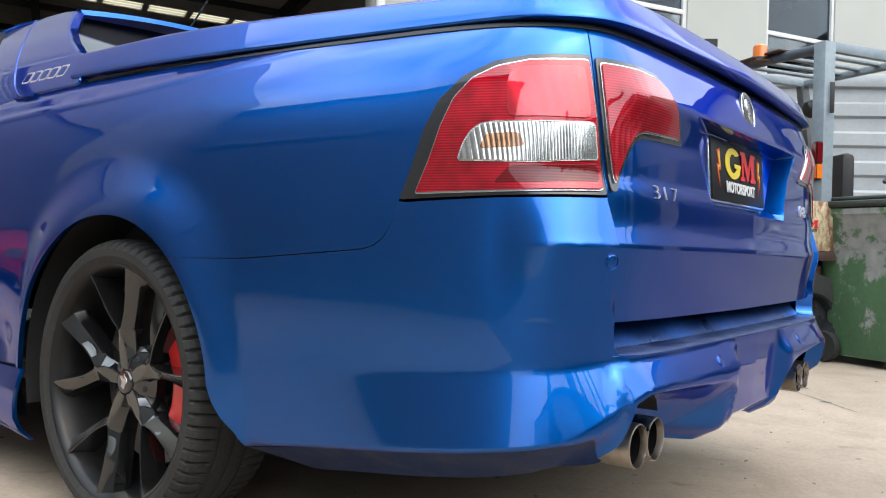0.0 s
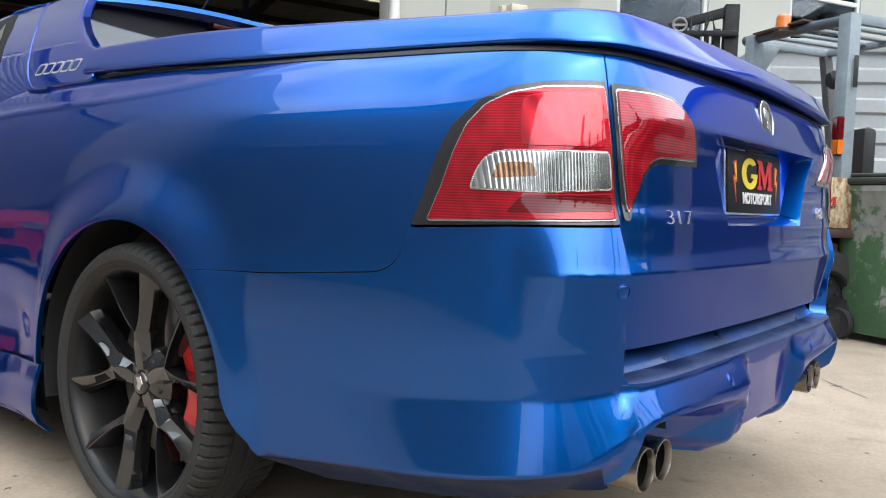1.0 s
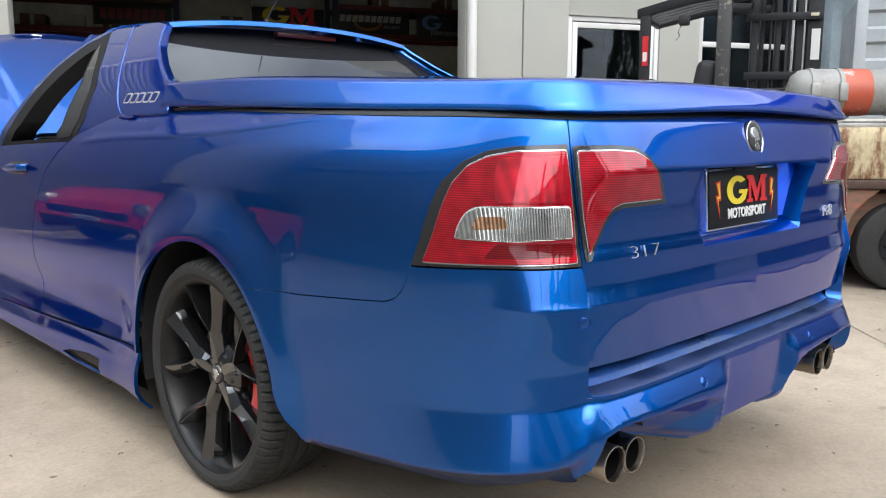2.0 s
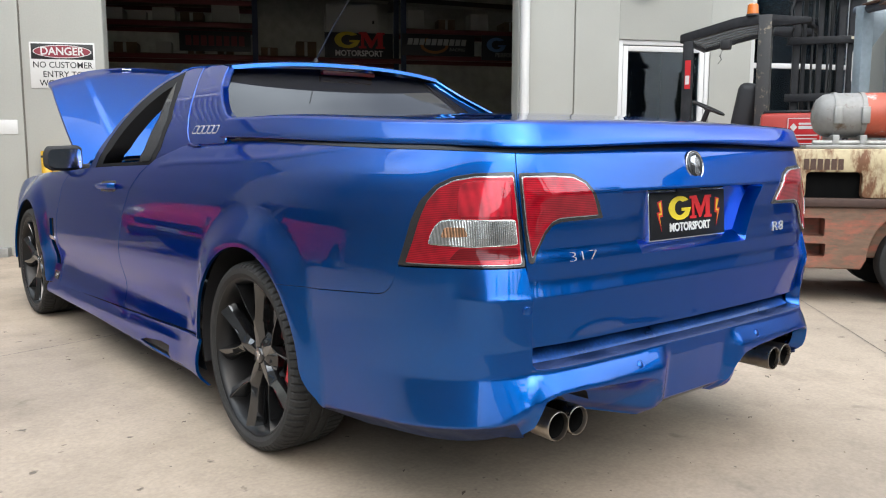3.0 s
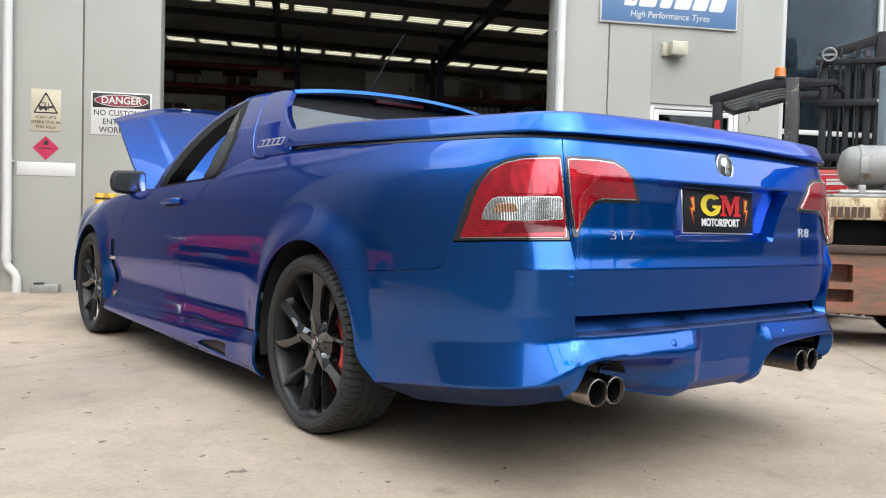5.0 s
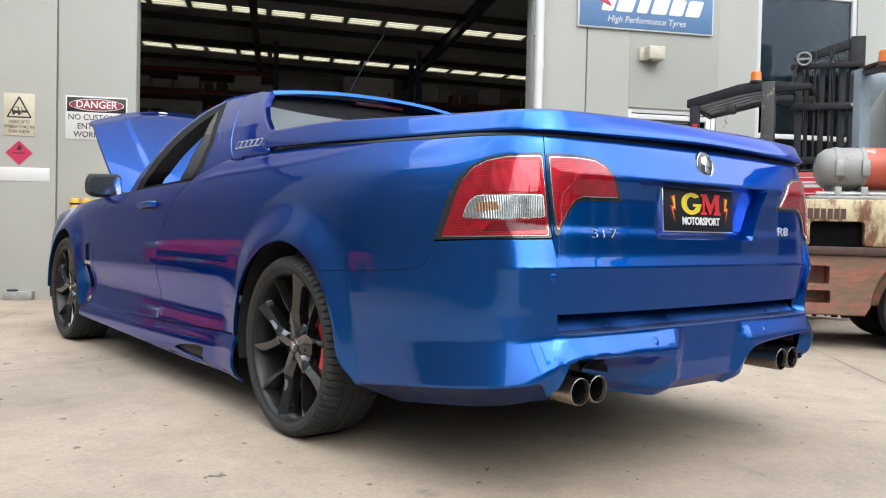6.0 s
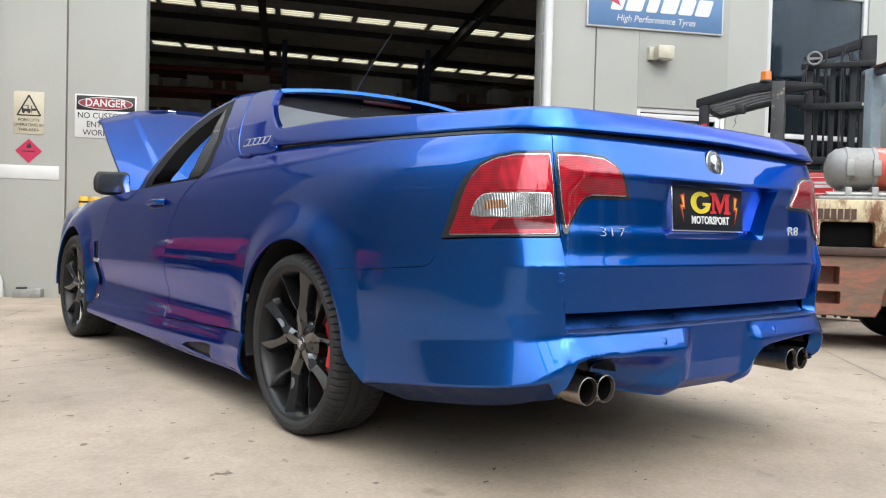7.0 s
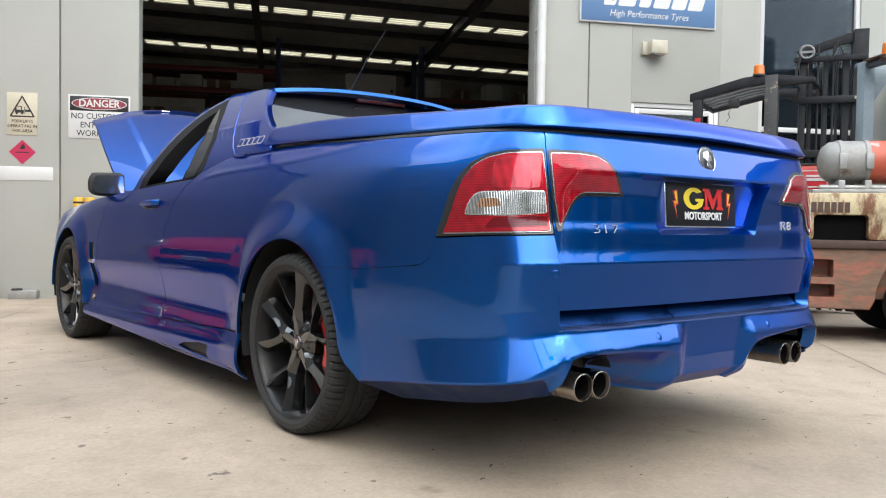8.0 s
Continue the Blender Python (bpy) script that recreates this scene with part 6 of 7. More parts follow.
# name on the sail panels
for k in (1, -1):
    mm = Matrix.Translation((k * cab_x(0.56, 1.11, 0.0165), 0.56, 1.112)) @ pose(0, 0, 0, 0, 0, -90 * k) @ pose(0, 0, 0, -22)
    # the model name as five slanted silver shapes
    for i in range(5):
        u = (i - 2) * 0.048
        ring = [(u - 0.025, -0.018), (u + 0.016, -0.018), (u + 0.028, 0.018), (u - 0.012, 0.018)]
        core = [(u - 0.018, -0.013), (u + 0.013, -0.013), (u + 0.021, 0.013), (u - 0.009, 0.013)]
        bm = bmesh.new()
        prism(bm, soften(ring, 0.008), 0.002, mm)
        mark = part("badge_shape", bm, BADGE, sails[0 if k > 0 else 1])
        bm = bmesh.new()
        prism(bm, soften(core, 0.006), 0.002, mm @ Matrix.Translation((0, -0.0008, 0)))
        part("badge_field", bm, BLUE, mark)

# ---- forklifts ----
GUARD = material("dark_guard_paint", (0.020, 0.0205, 0.0225), 0.5, grain=0.15, grain_scale=30, patch=0.25, patch_scale=6, spec=0.12)
FADED_RED = material("forklift_red", (0.3216, 0.03015, 0.0201), 0.45, grain=0.06, grain_scale=20, patch=0.12, patch_scale=4)
GREY_BLUE = material("grey_blue_paint", (0.1809, 0.2211, 0.2479), 0.55, 0.1, grain=0.08, grain_scale=30, patch=0.14, patch_scale=5, bump=0.0006)


def worn(name, base, under, scale, lo, hi, rough=0.6, grow=(1, 1, 1)):
    """Old paint worn through to rust in ragged patches."""
    m = material(name, base, rough, grain=0.08, grain_scale=40, patch=0.12, patch_scale=3, bump=0.001)
    n, l = m.node_tree.nodes, m.node_tree.links
    b = n["Principled BSDF"]
    was = b.inputs["Base Color"].links[0].from_socket
    c, t, r, mix, t2 = n.new("ShaderNodeTexCoord"), n.new("ShaderNodeTexNoise"), n.new("ShaderNodeMapRange"), n.new("ShaderNodeMixRGB"), n.new("ShaderNodeTexNoise")
    t.inputs["Scale"].default_value, t.inputs["Detail"].default_value, t.inputs["Roughness"].default_value = scale, 9, 0.72
    t2.inputs["Scale"].default_value, t2.inputs["Detail"].default_value = 14, 4
    r.inputs[1].default_value, r.inputs[2].default_value = lo, hi
    col = n.new("ShaderNodeMixRGB")
    col.inputs[1].default_value, col.inputs[2].default_value = (*under, 1), (under[0] * 0.4, under[1] * 0.4, under[2] * 0.45, 1)
    run = n.new("ShaderNodeMapping")
    run.inputs["Scale"].default_value = grow
    l.new(c.outputs["Object"], run.inputs["Vector"])
    for node in (t, t2):
        l.new(run.outputs[0], node.inputs["Vector"])
    l.new(t.outputs["Fac"], r.inputs[0])
    l.new(t2.outputs["Fac"], col.inputs[0])
    l.new(r.outputs[0], mix.inputs[0])
    l.new(was, mix.inputs[1])
    l.new(col.outputs[0], mix.inputs[2])
    l.new(mix.outputs[0], b.inputs["Base Color"])
    return m


RUSTY_CREAM = worn("worn_cream_paint", (0.44, 0.365, 0.225), (0.20, 0.085, 0.035), 6.0, 0.46, 0.57, 0.6, (1.3, 1.3, 0.55))
RUSTY_RED = worn("worn_red_paint", (0.25, 0.082, 0.050), (0.19, 0.115, 0.072), 4.0, 0.41, 0.53, 0.7, (0.8, 0.8, 2.6))
WORN_POST = worn("worn_dark_post", (0.03015, 0.03015, 0.03015), (0.25, 0.21, 0.14), 8.0, 0.55, 0.60)
RUST = worn("rusted_plate", (0.10, 0.055, 0.035), (0.05, 0.03, 0.02), 12, 0.45, 0.6, 0.8)
DARK_BLUE_PIPE = material("dark_blue_pipe", (0.055, 0.07, 0.095), 0.5, 0.1, grain=0.12, grain_scale=30, patch=0.2, patch_scale=6)
BEACON = material("amber_beacon", (0.5695, 0.134, 0.0067), 0.25, coat=0.8, grain=0.05)


GUARD_TOP = material("grey_guard_slat", (0.075, 0.08, 0.085), 0.5, grain=0.12, grain_scale=30, patch=0.2, patch_scale=6)


def plain_wheel(parent, x, y, r, w, name="wheel"):
    wh = new(name)
    wh.parent = parent
    wh.location = (x, y, r)
    bm = bmesh.new()
    lathe(bm, [(r * 0.55, -w / 2), (r * 0.9, -w / 2), (r * 0.98, -w * 0.42), (r, -w * 0.25), (r, w * 0.25), (r * 0.98, w * 0.42), (r * 0.9, w / 2), (r * 0.55, w / 2)], "y", 40)
    part("tyre", bm, RUBBER, wh)
    bm = bmesh.new()
    lathe(bm, [(0.0, -w * 0.30), (r * 0.16, -w * 0.30), (r * 0.18, -w * 0.2), (r * 0.42, -w * 0.12), (r * 0.5, -w * 0.42), (r * 0.58, -w * 0.46), (r * 0.58, w * 0.4)], "y", 32)
    part("rim", bm, GUARD, wh)
    for i in range(6):
        a = i * math.pi / 3
        bm = bmesh.new()
        lathe(bm, [(0, -w * 0.24), (0.012, -w * 0.24), (0.014, -w * 0.1)], "y", 6, (r * 0.3 * math.cos(a), 0, r * 0.3 * math.sin(a)))
        part("wheel_nut", bm, BLACK, wh)


def steering(parent, x, y, z, r, tilt):
    bm = bmesh.new()
    lathe(bm, [(r + 0.013 * math.cos(q * math.pi / 4), 0.013 * math.sin(q * math.pi / 4)) for q in range(8)], "z", 28, closed=True)
    box(bm, (-r, -0.012, -0.012), (r, 0.012, 0.004))
    box(bm, (-0.03, -0.03, -0.03), (0.03, 0.03, 0.012))
    bmesh.ops.transform(bm, matrix=pose(x, y, z, 0, tilt, 0), verts=bm.verts[:])
    part("steering_wheel", bm, BLACK, parent)
    bm = bmesh.new()
    tube(bm, [(x, y, z), (x + math.sin(radians(-tilt)) * 0.35, y, z - 0.4)], 0.025, 10)
    part("steering_column", bm, BLACK, parent)


def beacon(parent, x, y, z):
    bm = bmesh.new()
    lathe(bm, [(0.0, 0.095), (0.035, 0.093), (0.046, 0.082), (0.050, 0.02), (0.052, 0.0)], "z", 24, (x, y, z))
    b = part("beacon", bm, BEACON, parent, "amber warning beacon")
    bm = bmesh.new()
    lathe(bm, [(0.056, 0.004), (0.058, -0.012), (0.0, -0.014)], "z", 24, (x, y, z))
    part("beacon_base", bm, BLACK, b)


def forklift_red():
    """x from nose to tail, y across."""
    f = thing("forklift", "red forklift with black overhead guard and seat", "forklift", "forklifts", m=pose(4.78, 1.44, 0, 0, 0, -70))
    part("body", boxed(((-0.60, -0.42, 0.28), (0.10, 0.62, 0.95)), bevel=0.05), FADED_RED, f)
    part("counterweight", boxed(((0.10, -0.48, 0.25), (0.595, 0.68, 1.325)), bevel=0.04), FADED_RED, f)
    part("cowl", boxed(((0.12, -0.45, 1.322), (0.58, 0.64, 1.345)), bevel=0.01), GUARD, f)
    part("floor_plate", boxed(((-0.95, -0.38, 0.32), (-0.6, 0.58, 0.42)), bevel=0.01), GUARD, f)
    bm = bmesh.new()
    box(bm, (-0.38, 0.05, 0.95), (0.02, 0.55, 1.09), 0.04)
    box(bm, (-0.10, 0.06, 0), (0.10, 0.54, 0.56), 0.07, pose(-0.19, 0, 1.07, 0, 10), 3)
    part("seat", bm, BLACK, f, "black padded seat")
    steering(f, -0.50, 0.30, 1.41, 0.15, 25)
    part("guard_post", boxed(((-0.03, -0.003, 0.9), (0.085, 0.09, 2.205)), bevel=0.008), WORN_POST, f, "dark post with worn paint")
    part("guard_post", boxed(((-0.69, 0.0, 0.4), (-0.60, 0.06, 2.02)), bevel=0.008), GUARD, f)
    for y in (0.0, 0.86):
        bm = bmesh.new()
        prism(bm, soften([(-0.72, 2.0), (-0.72, 2.078), (-0.23, 2.197), (-0.12, 2.208), (0.09, 2.200), (0.40, 2.157), (0.40, 2.112), (0.09, 2.10), (-0.03, 2.128), (-0.23, 2.106)], 0.012), 0.07, Matrix.Translation((0, y, 0)), 0.006)
        part("guard_rail", bm, GUARD, f)
    for i in range(5):
        bm = bmesh.new()
        prism(bm, [(-0.70, 2.022), (-0.23, 2.128), (-0.02, 2.152), (-0.02, 2.176), (-0.23, 2.152), (-0.70, 2.046)], 0.055, Matrix.Translation((0, 0.15 + 0.145 * i, 0)), 0.003)
        part("guard_bar", bm, GUARD_TOP, f)
    part("guard_bar", boxed(((-0.715, 0.07, 2.002), (-0.675, 0.86, 2.06)), bevel=0.004), GUARD, f)
    part("guard_bar", boxed(((0.36, 0.07, 2.10), (0.40, 0.86, 2.135)), bevel=0.004), GUARD, f)
    beacon(f, -0.09, 0.035, 2.218)
    part("work_lamp", boxed(((-0.36, 0.02, 1.925), (-0.27, 0.11, 2.015)), bevel=0.015), BLACK, f)
    bm = bmesh.new()
    tube(bm, [(-0.34, 0.06, 1.93), (-0.365, 0.06, 1.87), (-0.35, 0.06, 1.84), (-0.38, 0.06, 1.80)], 0.004, 6)
    part("wire", bm, BLACK, f)
    part("post_label", boxed(((-0.662, -0.004, 1.58), (-0.61, -0.001, 1.84)), bevel=0), SIGN_RED, f)
    part("post_label", boxed(((-0.655, -0.006, 1.62), (-0.62, -0.003, 1.70)), bevel=0), SIGN_BOARD, f)
    s = part("side_sign", boxed(((0.325, -0.493, 1.068), (0.58, -0.481, 1.28)), bevel=0.003), SIGN_RED, f, "red hire sign with white bars")
    for a, b, c, d in ((0.325, 0.58, 1.273, 1.28), (0.325, 0.58, 1.068, 1.075), (0.325, 0.331, 1.068, 1.28), (0.574, 0.58, 1.068, 1.28), (0.41, 0.56, 1.225, 1.241), (0.41, 0.56, 1.190, 1.215), (0.35, 0.555, 1.135, 1.144), (0.35, 0.555, 1.105, 1.114)):
        part("sign_bar", boxed(((a, -0.497, c), (b, -0.4935, d)), bevel=0), SIGN_BOARD, s)
    bm = bmesh.new()
    prism(bm, [(0.343, 1.205), (0.372, 1.172), (0.401, 1.205), (0.372, 1.238)], 0.0035, Matrix.Translation((0, -0.497, 0)))
    part("sign_diamond", bm, SIGN_BOARD, s)
    for x, y in ((0.25, -0.38), (0.25, 0.55), (-0.75, -0.30), (-0.75, 0.50)):
        plain_wheel(f, x, y, 0.25, 0.16)


forklift_red()


def mast_thing():
    """Parallel uprights, crossbars, chains and hoses."""
    f = thing("lift_mast", "tall black forklift mast with chains and hoses", "mast", m=pose(5.3, 1.0, 0, 0, 0, -60))
    for a, b, y0, z1 in ((-0.37, -0.31, 0.0, 2.44), (-0.29, -0.255, 0.06, 2.40), (-0.165, -0.12, 0.03, 2.40), (-0.05, -0.03, 0.08, 2.38), (0.0, 0.06, 0.03, 2.42), (0.085, 0.21, 0.0, 2.63)):
        part("upright", boxed(((a, y0, 0.02), (b, y0 + 0.12, z1)), bevel=0.006), GUARD, f)
    for z, h in ((2.34, 0.05), (1.955, 0.065), (1.45, 0.07), (0.6, 0.12)):
        part("crossbar", boxed(((-0.42, -0.035, z), (0.20, -0.002, z + h)), bevel=0.006), GUARD, f)
    bm = bmesh.new()
    prism(bm, [(-0.40, 2.46), (-0.08, 2.56), (0.09, 2.61), (0.09, 2.52), (-0.36, 2.40)], 0.05, Matrix.Translation((0, 0.02, 0)), 0.004)
    part("top_plate", bm, GUARD, f)
    bm = bmesh.new()
    lathe(bm, [(0.058 + 0.010 * math.cos(q * math.pi / 4), 0.010 * math.sin(q * math.pi / 4)) for q in range(8)], "y", 28, (-0.31, -0.06, 2.43), closed=True)
    box(bm, (-0.36, -0.065, 2.42), (-0.26, -0.055, 2.44))
    part("hose_wheel", bm, material("dull_steel", (0.20, 0.20, 0.20), 0.5, 0.6, grain=0.15), f)
    for pts in ([(-0.36, -0.05, 2.40), (-0.40, -0.07, 2.25), (-0.37, -0.06, 2.1), (-0.42, -0.05, 1.95)], [(-0.10, -0.05, 2.36), (-0.04, -0.06, 2.52), (-0.01, -0.05, 2.40)]):
        bm = bmesh.new()
        tube(bm, pts, 0.010, 8)
        part("hose", bm, BLACK, f)
    for x in (-0.21, -0.08):
        bm = bmesh.new()
        tube(bm, [(x, 0.0, 0.5), (x, 0.0, 2.5)], 0.010, 8)
        part("chain", bm, BLACK, f)
    part("plate_label", boxed(((0.10, -0.040, 1.985), (0.165, -0.0355, 2.01)), bevel=0), CREAM, f)
    part("paper_label", boxed(((0.12, -0.006, 1.62), (0.19, -0.001, 1.88)), bevel=0), SIGN_BOARD, f)
    part("fork_carriage", boxed(((-0.36, -0.09, 0.25), (0.18, -0.04, 0.65)), bevel=0.01), GUARD, f)


mast_thing()


def forklift_old():
    """x ahead of the machine, y across it, away from the yard's open side."""
    f = thing("forklift", "old rusty cream and red forklift with a gas bottle", "forklift", "forklifts", m=pose(3.70, -0.46, 0, 0, 0, -51))
    bm = bmesh.new()
    prism(bm, soften([(-1.12, 0.71), (-1.12, 0.97), (-1.08, 1.03), (0.02, 1.035), (0.30, 0.98), (0.30, 0.71), (-0.455, 0.71), (-0.455, 0.88), (-0.80, 0.88), (-0.80, 0.71)], 0.03), 1.12, Matrix.Translation((0, 0, 0)), 0.012)
    hood = part("counterweight_top", bm, RUSTY_CREAM, f, "cream paint flaking to rust")
    # a solid near-black box gives the notch its shade
    part("hollow", boxed(((-0.81, 0.06, 0.69), (-0.44, 1.05, 0.9)), bevel=0), DARK, f)
    part("rub_band", boxed(((-1.13, -0.012, 0.650), (0.32, 1.13, 0.708)), bevel=0.008), material("brown_band", (0.0469, 0.02345, 0.01675), 0.7, grain=0.2, grain_scale=20), f)
    bm = bmesh.new()
    arch = [(-0.02 + 0.375 * math.cos(radians(a)), 0.30 + 0.375 * math.sin(radians(a))) for a in range(180, 60, -8)]
    prism(bm, [(-1.10, 0.65), (-1.14, 0.60), (-1.12, 0.27), (-1.06, 0.235), (-0.43, 0.235)] + [(x, z) for x, z in arch if 0.24 < z < 0.63] + [(-0.19, 0.65)], 1.10, Matrix.Translation((0, 0.01, 0)), 0.01)
    block = part("counterweight", bm, RUSTY_RED, f, "red paint flaking to rust", 20)
    cutter = new("slot_cutter", bpy.data.meshes.new("slot_cutter"))
    cutter.parent = f
    bm = boxed(((-0.90, -0.05, 0.315), (-0.655, 0.15, 0.405)), ((-0.90, -0.05, 0.450), (-0.665, 0.15, 0.575)), bevel=0.012)
    bm.to_mesh(cutter.data)
    bm.free()
    cut = block.modifiers.new("slots", "BOOLEAN")
    cut.object, cut.operation, cut.solver = cutter, "DIFFERENCE", "EXACT"
    keep = bpy.data.meshes.new_from_object(block.evaluated_get(bpy.context.evaluated_depsgraph_get()))
    block.modifiers.clear()
    block.data = keep
    bpy.data.objects.remove(cutter)
    part("chassis", boxed(((-0.4, 0.12, 0.30), (1.3, 1.0, 0.62)), ((0.3, 0.02, 0.35), (1.4, 1.1, 0.75)), bevel=0.02), RUSTY_RED, f)
    # maker's name as plain dark blocks
    MARK = worn("brown_stencil", (0.055, 0.026, 0.016), (0.40, 0.32, 0.19), 30, 0.60, 0.68)
    for i in range(6):
        a = -0.822 + 0.0425 * i
        part("mark_block", boxed(((a, -0.004, 0.896), (a + 0.033, -0.001, 0.968)), bevel=0), MARK, hood)
    workshop_mark(hood, Matrix.Translation((-0.10, -0.002, 0.87)), 0.17, YELLOW, SIGN_RED, INK)
    for y in (0.10, 1.0):
        plain_wheel(f, -0.03, y, 0.285, 0.17)
        plain_wheel(f, 1.35, y, 0.34, 0.22)
    # gas bottle lying in its cradle
    ALUM = worn("bottle_aluminium", (0.205, 0.20, 0.19), (0.14, 0.09, 0.055), 9.0, 0.55, 0.64, 0.5)
    bottle = new("gas_bottle")
    bottle.parent = f
    bm = bmesh.new()
    lathe(bm, [(0.0, -0.735), (0.06, -0.732), (0.11, -0.71), (0.140, -0.67), (0.150, -0.61), (0.150, -0.42)], "x", 40, (0, 0.24, 1.258))
    part("tank", bm, ALUM, bottle, "dull aluminium tank")
    bm = bmesh.new()
    lathe(bm, [(0.1505, -0.42), (0.1505, -0.27), (0.140, -0.225), (0.09, -0.19), (0.0, -0.185)], "x", 40, (0, 0.24, 1.258))
    part("tank_end", bm, worn("worn_orange_paint", (0.3685, 0.067, 0.0335), (0.5, 0.48, 0.44), 6.0, 0.60, 0.66, 0.5), bottle, "worn orange tank end")
    bm = bmesh.new()
    lathe(bm, [(0.142, -0.26), (0.146, -0.26), (0.146, -0.12), (0.151, -0.115), (0.146, -0.11), (0.138, -0.11), (0.138, -0.26)], "x", 40, (0, 0.24, 1.258))
    part("collar", bm, ALUM, bottle)
    part("valve", boxed(((-0.19, 0.20, 1.235), (-0.13, 0.28, 1.285)), bevel=0.01), STEEL, bottle)
    for x in (-0.62, -0.45):
        bm = bmesh.new()
        lathe(bm, [(0.1515, x), (0.1555, x), (0.1555, x + 0.028), (0.1515, x + 0.028)], "x", 40, (0, 0.24, 1.258), closed=True)
        part("strap", bm, ALUM, bottle)
        part("clamp", boxed(((x - 0.012, 0.075, 1.20), (x + 0.04, 0.10, 1.31)), bevel=0.006), PALE_STEEL, bottle)
        part("cradle_leg", boxed(((x - 0.01, 0.10, 1.03), (x + 0.035, 0.38, 1.125)), bevel=0.006), PALE_STEEL, f)
    part("cradle", boxed(((-0.80, 0.08, 1.033), (-0.06, 0.42, 1.06)), bevel=0.005), PALE_STEEL, f)
    bm = bmesh.new()
    tube(bm, [(-0.75, 0.12, 1.075), (-0.05, 0.12, 1.075), (0.02, 0.2, 1.09)], 0.018, 10)
    part("tow_bar", bm, PALE_STEEL, f)
    # overhead guard, skewed on the machine
    g = pose(0, 0, 0, 0, 0, 22)

    def bar(name, a, b, w, h, mat, label=""):
        """A square tube between two points of the guard's own frame."""
        a, b = Vector(a), Vector(b)
        d = b - a
        bm = bmesh.new()
        box(bm, (-w / 2, -h / 2, 0), (w / 2, h / 2, d.length), 0.006)
        up = d.to_track_quat("Z", "Y").to_matrix().to_4x4()
        bmesh.ops.transform(bm, matrix=g @ Matrix.Translation(a) @ up, verts=bm.verts[:])
        return part(name, bm, mat, f, label)
    bm = bmesh.new()
    box(bm, (0.0, 0.0, 0.72), (0.095, 0.095, 2.065), 0.008, g)
    box(bm, (0.004, 0.004, 2.065), (0.091, 0.091, 2.068), 0.0, g)
    part("guard_post", bm, GREY_BLUE, f, "pale grey-blue guard post")
    bm = bmesh.new()
    box(bm, (-0.02, 0.80, 0.72), (0.07, 0.89, 2.06), 0.008, g)
    part("guard_post", bm, GREY_BLUE, f, "pale grey-blue guard post")
    bar("guard_post", (0.745, 0.865, 2.0), (0.98, 0.865, 0.75), 0.06, 0.075, GUARD_TOP, "dark leaning guard post")
    bar("guard_post", (0.745, 0.03, 2.0), (0.86, 0.03, 0.75), 0.06, 0.075, GUARD_TOP, "dark leaning guard post")
    bm = bmesh.new()
    prism(bm, [(0.10, 2.02), (0.30, 2.02), (0.10, 1.74)], 0.04, g @ Matrix.Translation((-0.03, 0.825, 0)), 0.006)
    part("brace", bm, GREY_BLUE, f)
    bm = bmesh.new()
    tube(bm, [g @ Vector((0.045, 0.09, 2.035)), g @ Vector((0.03, 0.45, 2.04)), g @ Vector((0.02, 0.93, 2.04))], 0.034, 16)
    part("guard_rail", bm, DARK_BLUE_PIPE, f, "dark blue round rail")
    bar("guard_rail", (0.095, 0.045, 2.045), (0.80, 0.045, 2.045), 0.04, 0.07, GREY_BLUE)
    bar("guard_rail", (0.05, 0.86, 2.015), (0.77, 0.86, 2.015), 0.045, 0.055, GREY_BLUE)
    bar("guard_rail", (0.76, 0.08, 2.015), (0.76, 0.84, 2.015), 0.055, 0.045, GREY_BLUE)
    for y in (0.20, 0.365, 0.53, 0.695):
        bar("guard_bar", (0.05, y, 2.030), (0.74, y, 2.030), 0.045, 0.022, GREY_BLUE)
    bm = bmesh.new()
    box(bm, (-0.045, 0.27, 2.082), (0.085, 0.72, 2.094), 0.003, g @ pose(0, 0, 0, -2))
    part("rusty_plate", bm, RUST, f, "rusty steel plate")
    q = g @ Vector((-0.035, 0.52, 2.05))
    beacon(f, q.x, q.y, q.z)
    part("beacon_bracket", boxed(((q.x - 0.05, q.y - 0.06, q.z - 0.026), (q.x + 0.06, q.y + 0.06, q.z - 0.014)), bevel=0), RUST, f)
    tail = part("tail_light", boxed(((-0.035, 0.0, 1.17), (0.0, 0.07, 1.42)), bevel=0.008), BLACK, f)
    part("red_lens", boxed(((-0.043, 0.006, 1.28), (-0.0355, 0.064, 1.41)), ((-0.036, -0.006, 1.28), (-0.002, -0.001, 1.41)), bevel=0), DEEP_RED, tail)
    part("amber_lens", boxed(((-0.043, 0.006, 1.18), (-0.0355, 0.064, 1.27)), ((-0.036, -0.006, 1.18), (-0.002, -0.001, 1.27)), bevel=0), BEACON, tail)
    part("post_vent", boxed(((0.035, -0.006, 1.60), (0.065, -0.001, 1.80)), bevel=0.002), BLACK, f)
    bm = bmesh.new()
    box(bm, (0.35, 0.35, 0.85), (0.80, 0.85, 1.0), 0.04)
    box(bm, (0.32, 0.36, 0.95), (0.42, 0.84, 1.40), 0.04)
    part("seat", bm, BLACK, f)
    steering(f, 0.92, 0.55, 1.30, 0.18, -25)
    bm = bmesh.new()
    lathe(bm, [(0.0, -0.05), (0.05, -0.045), (0.07, -0.01), (0.07, 0.01), (0.0, 0.015)], "x", 20, (0.38, 0.95, 1.80))
    part("horn", bm, BLACK, f)
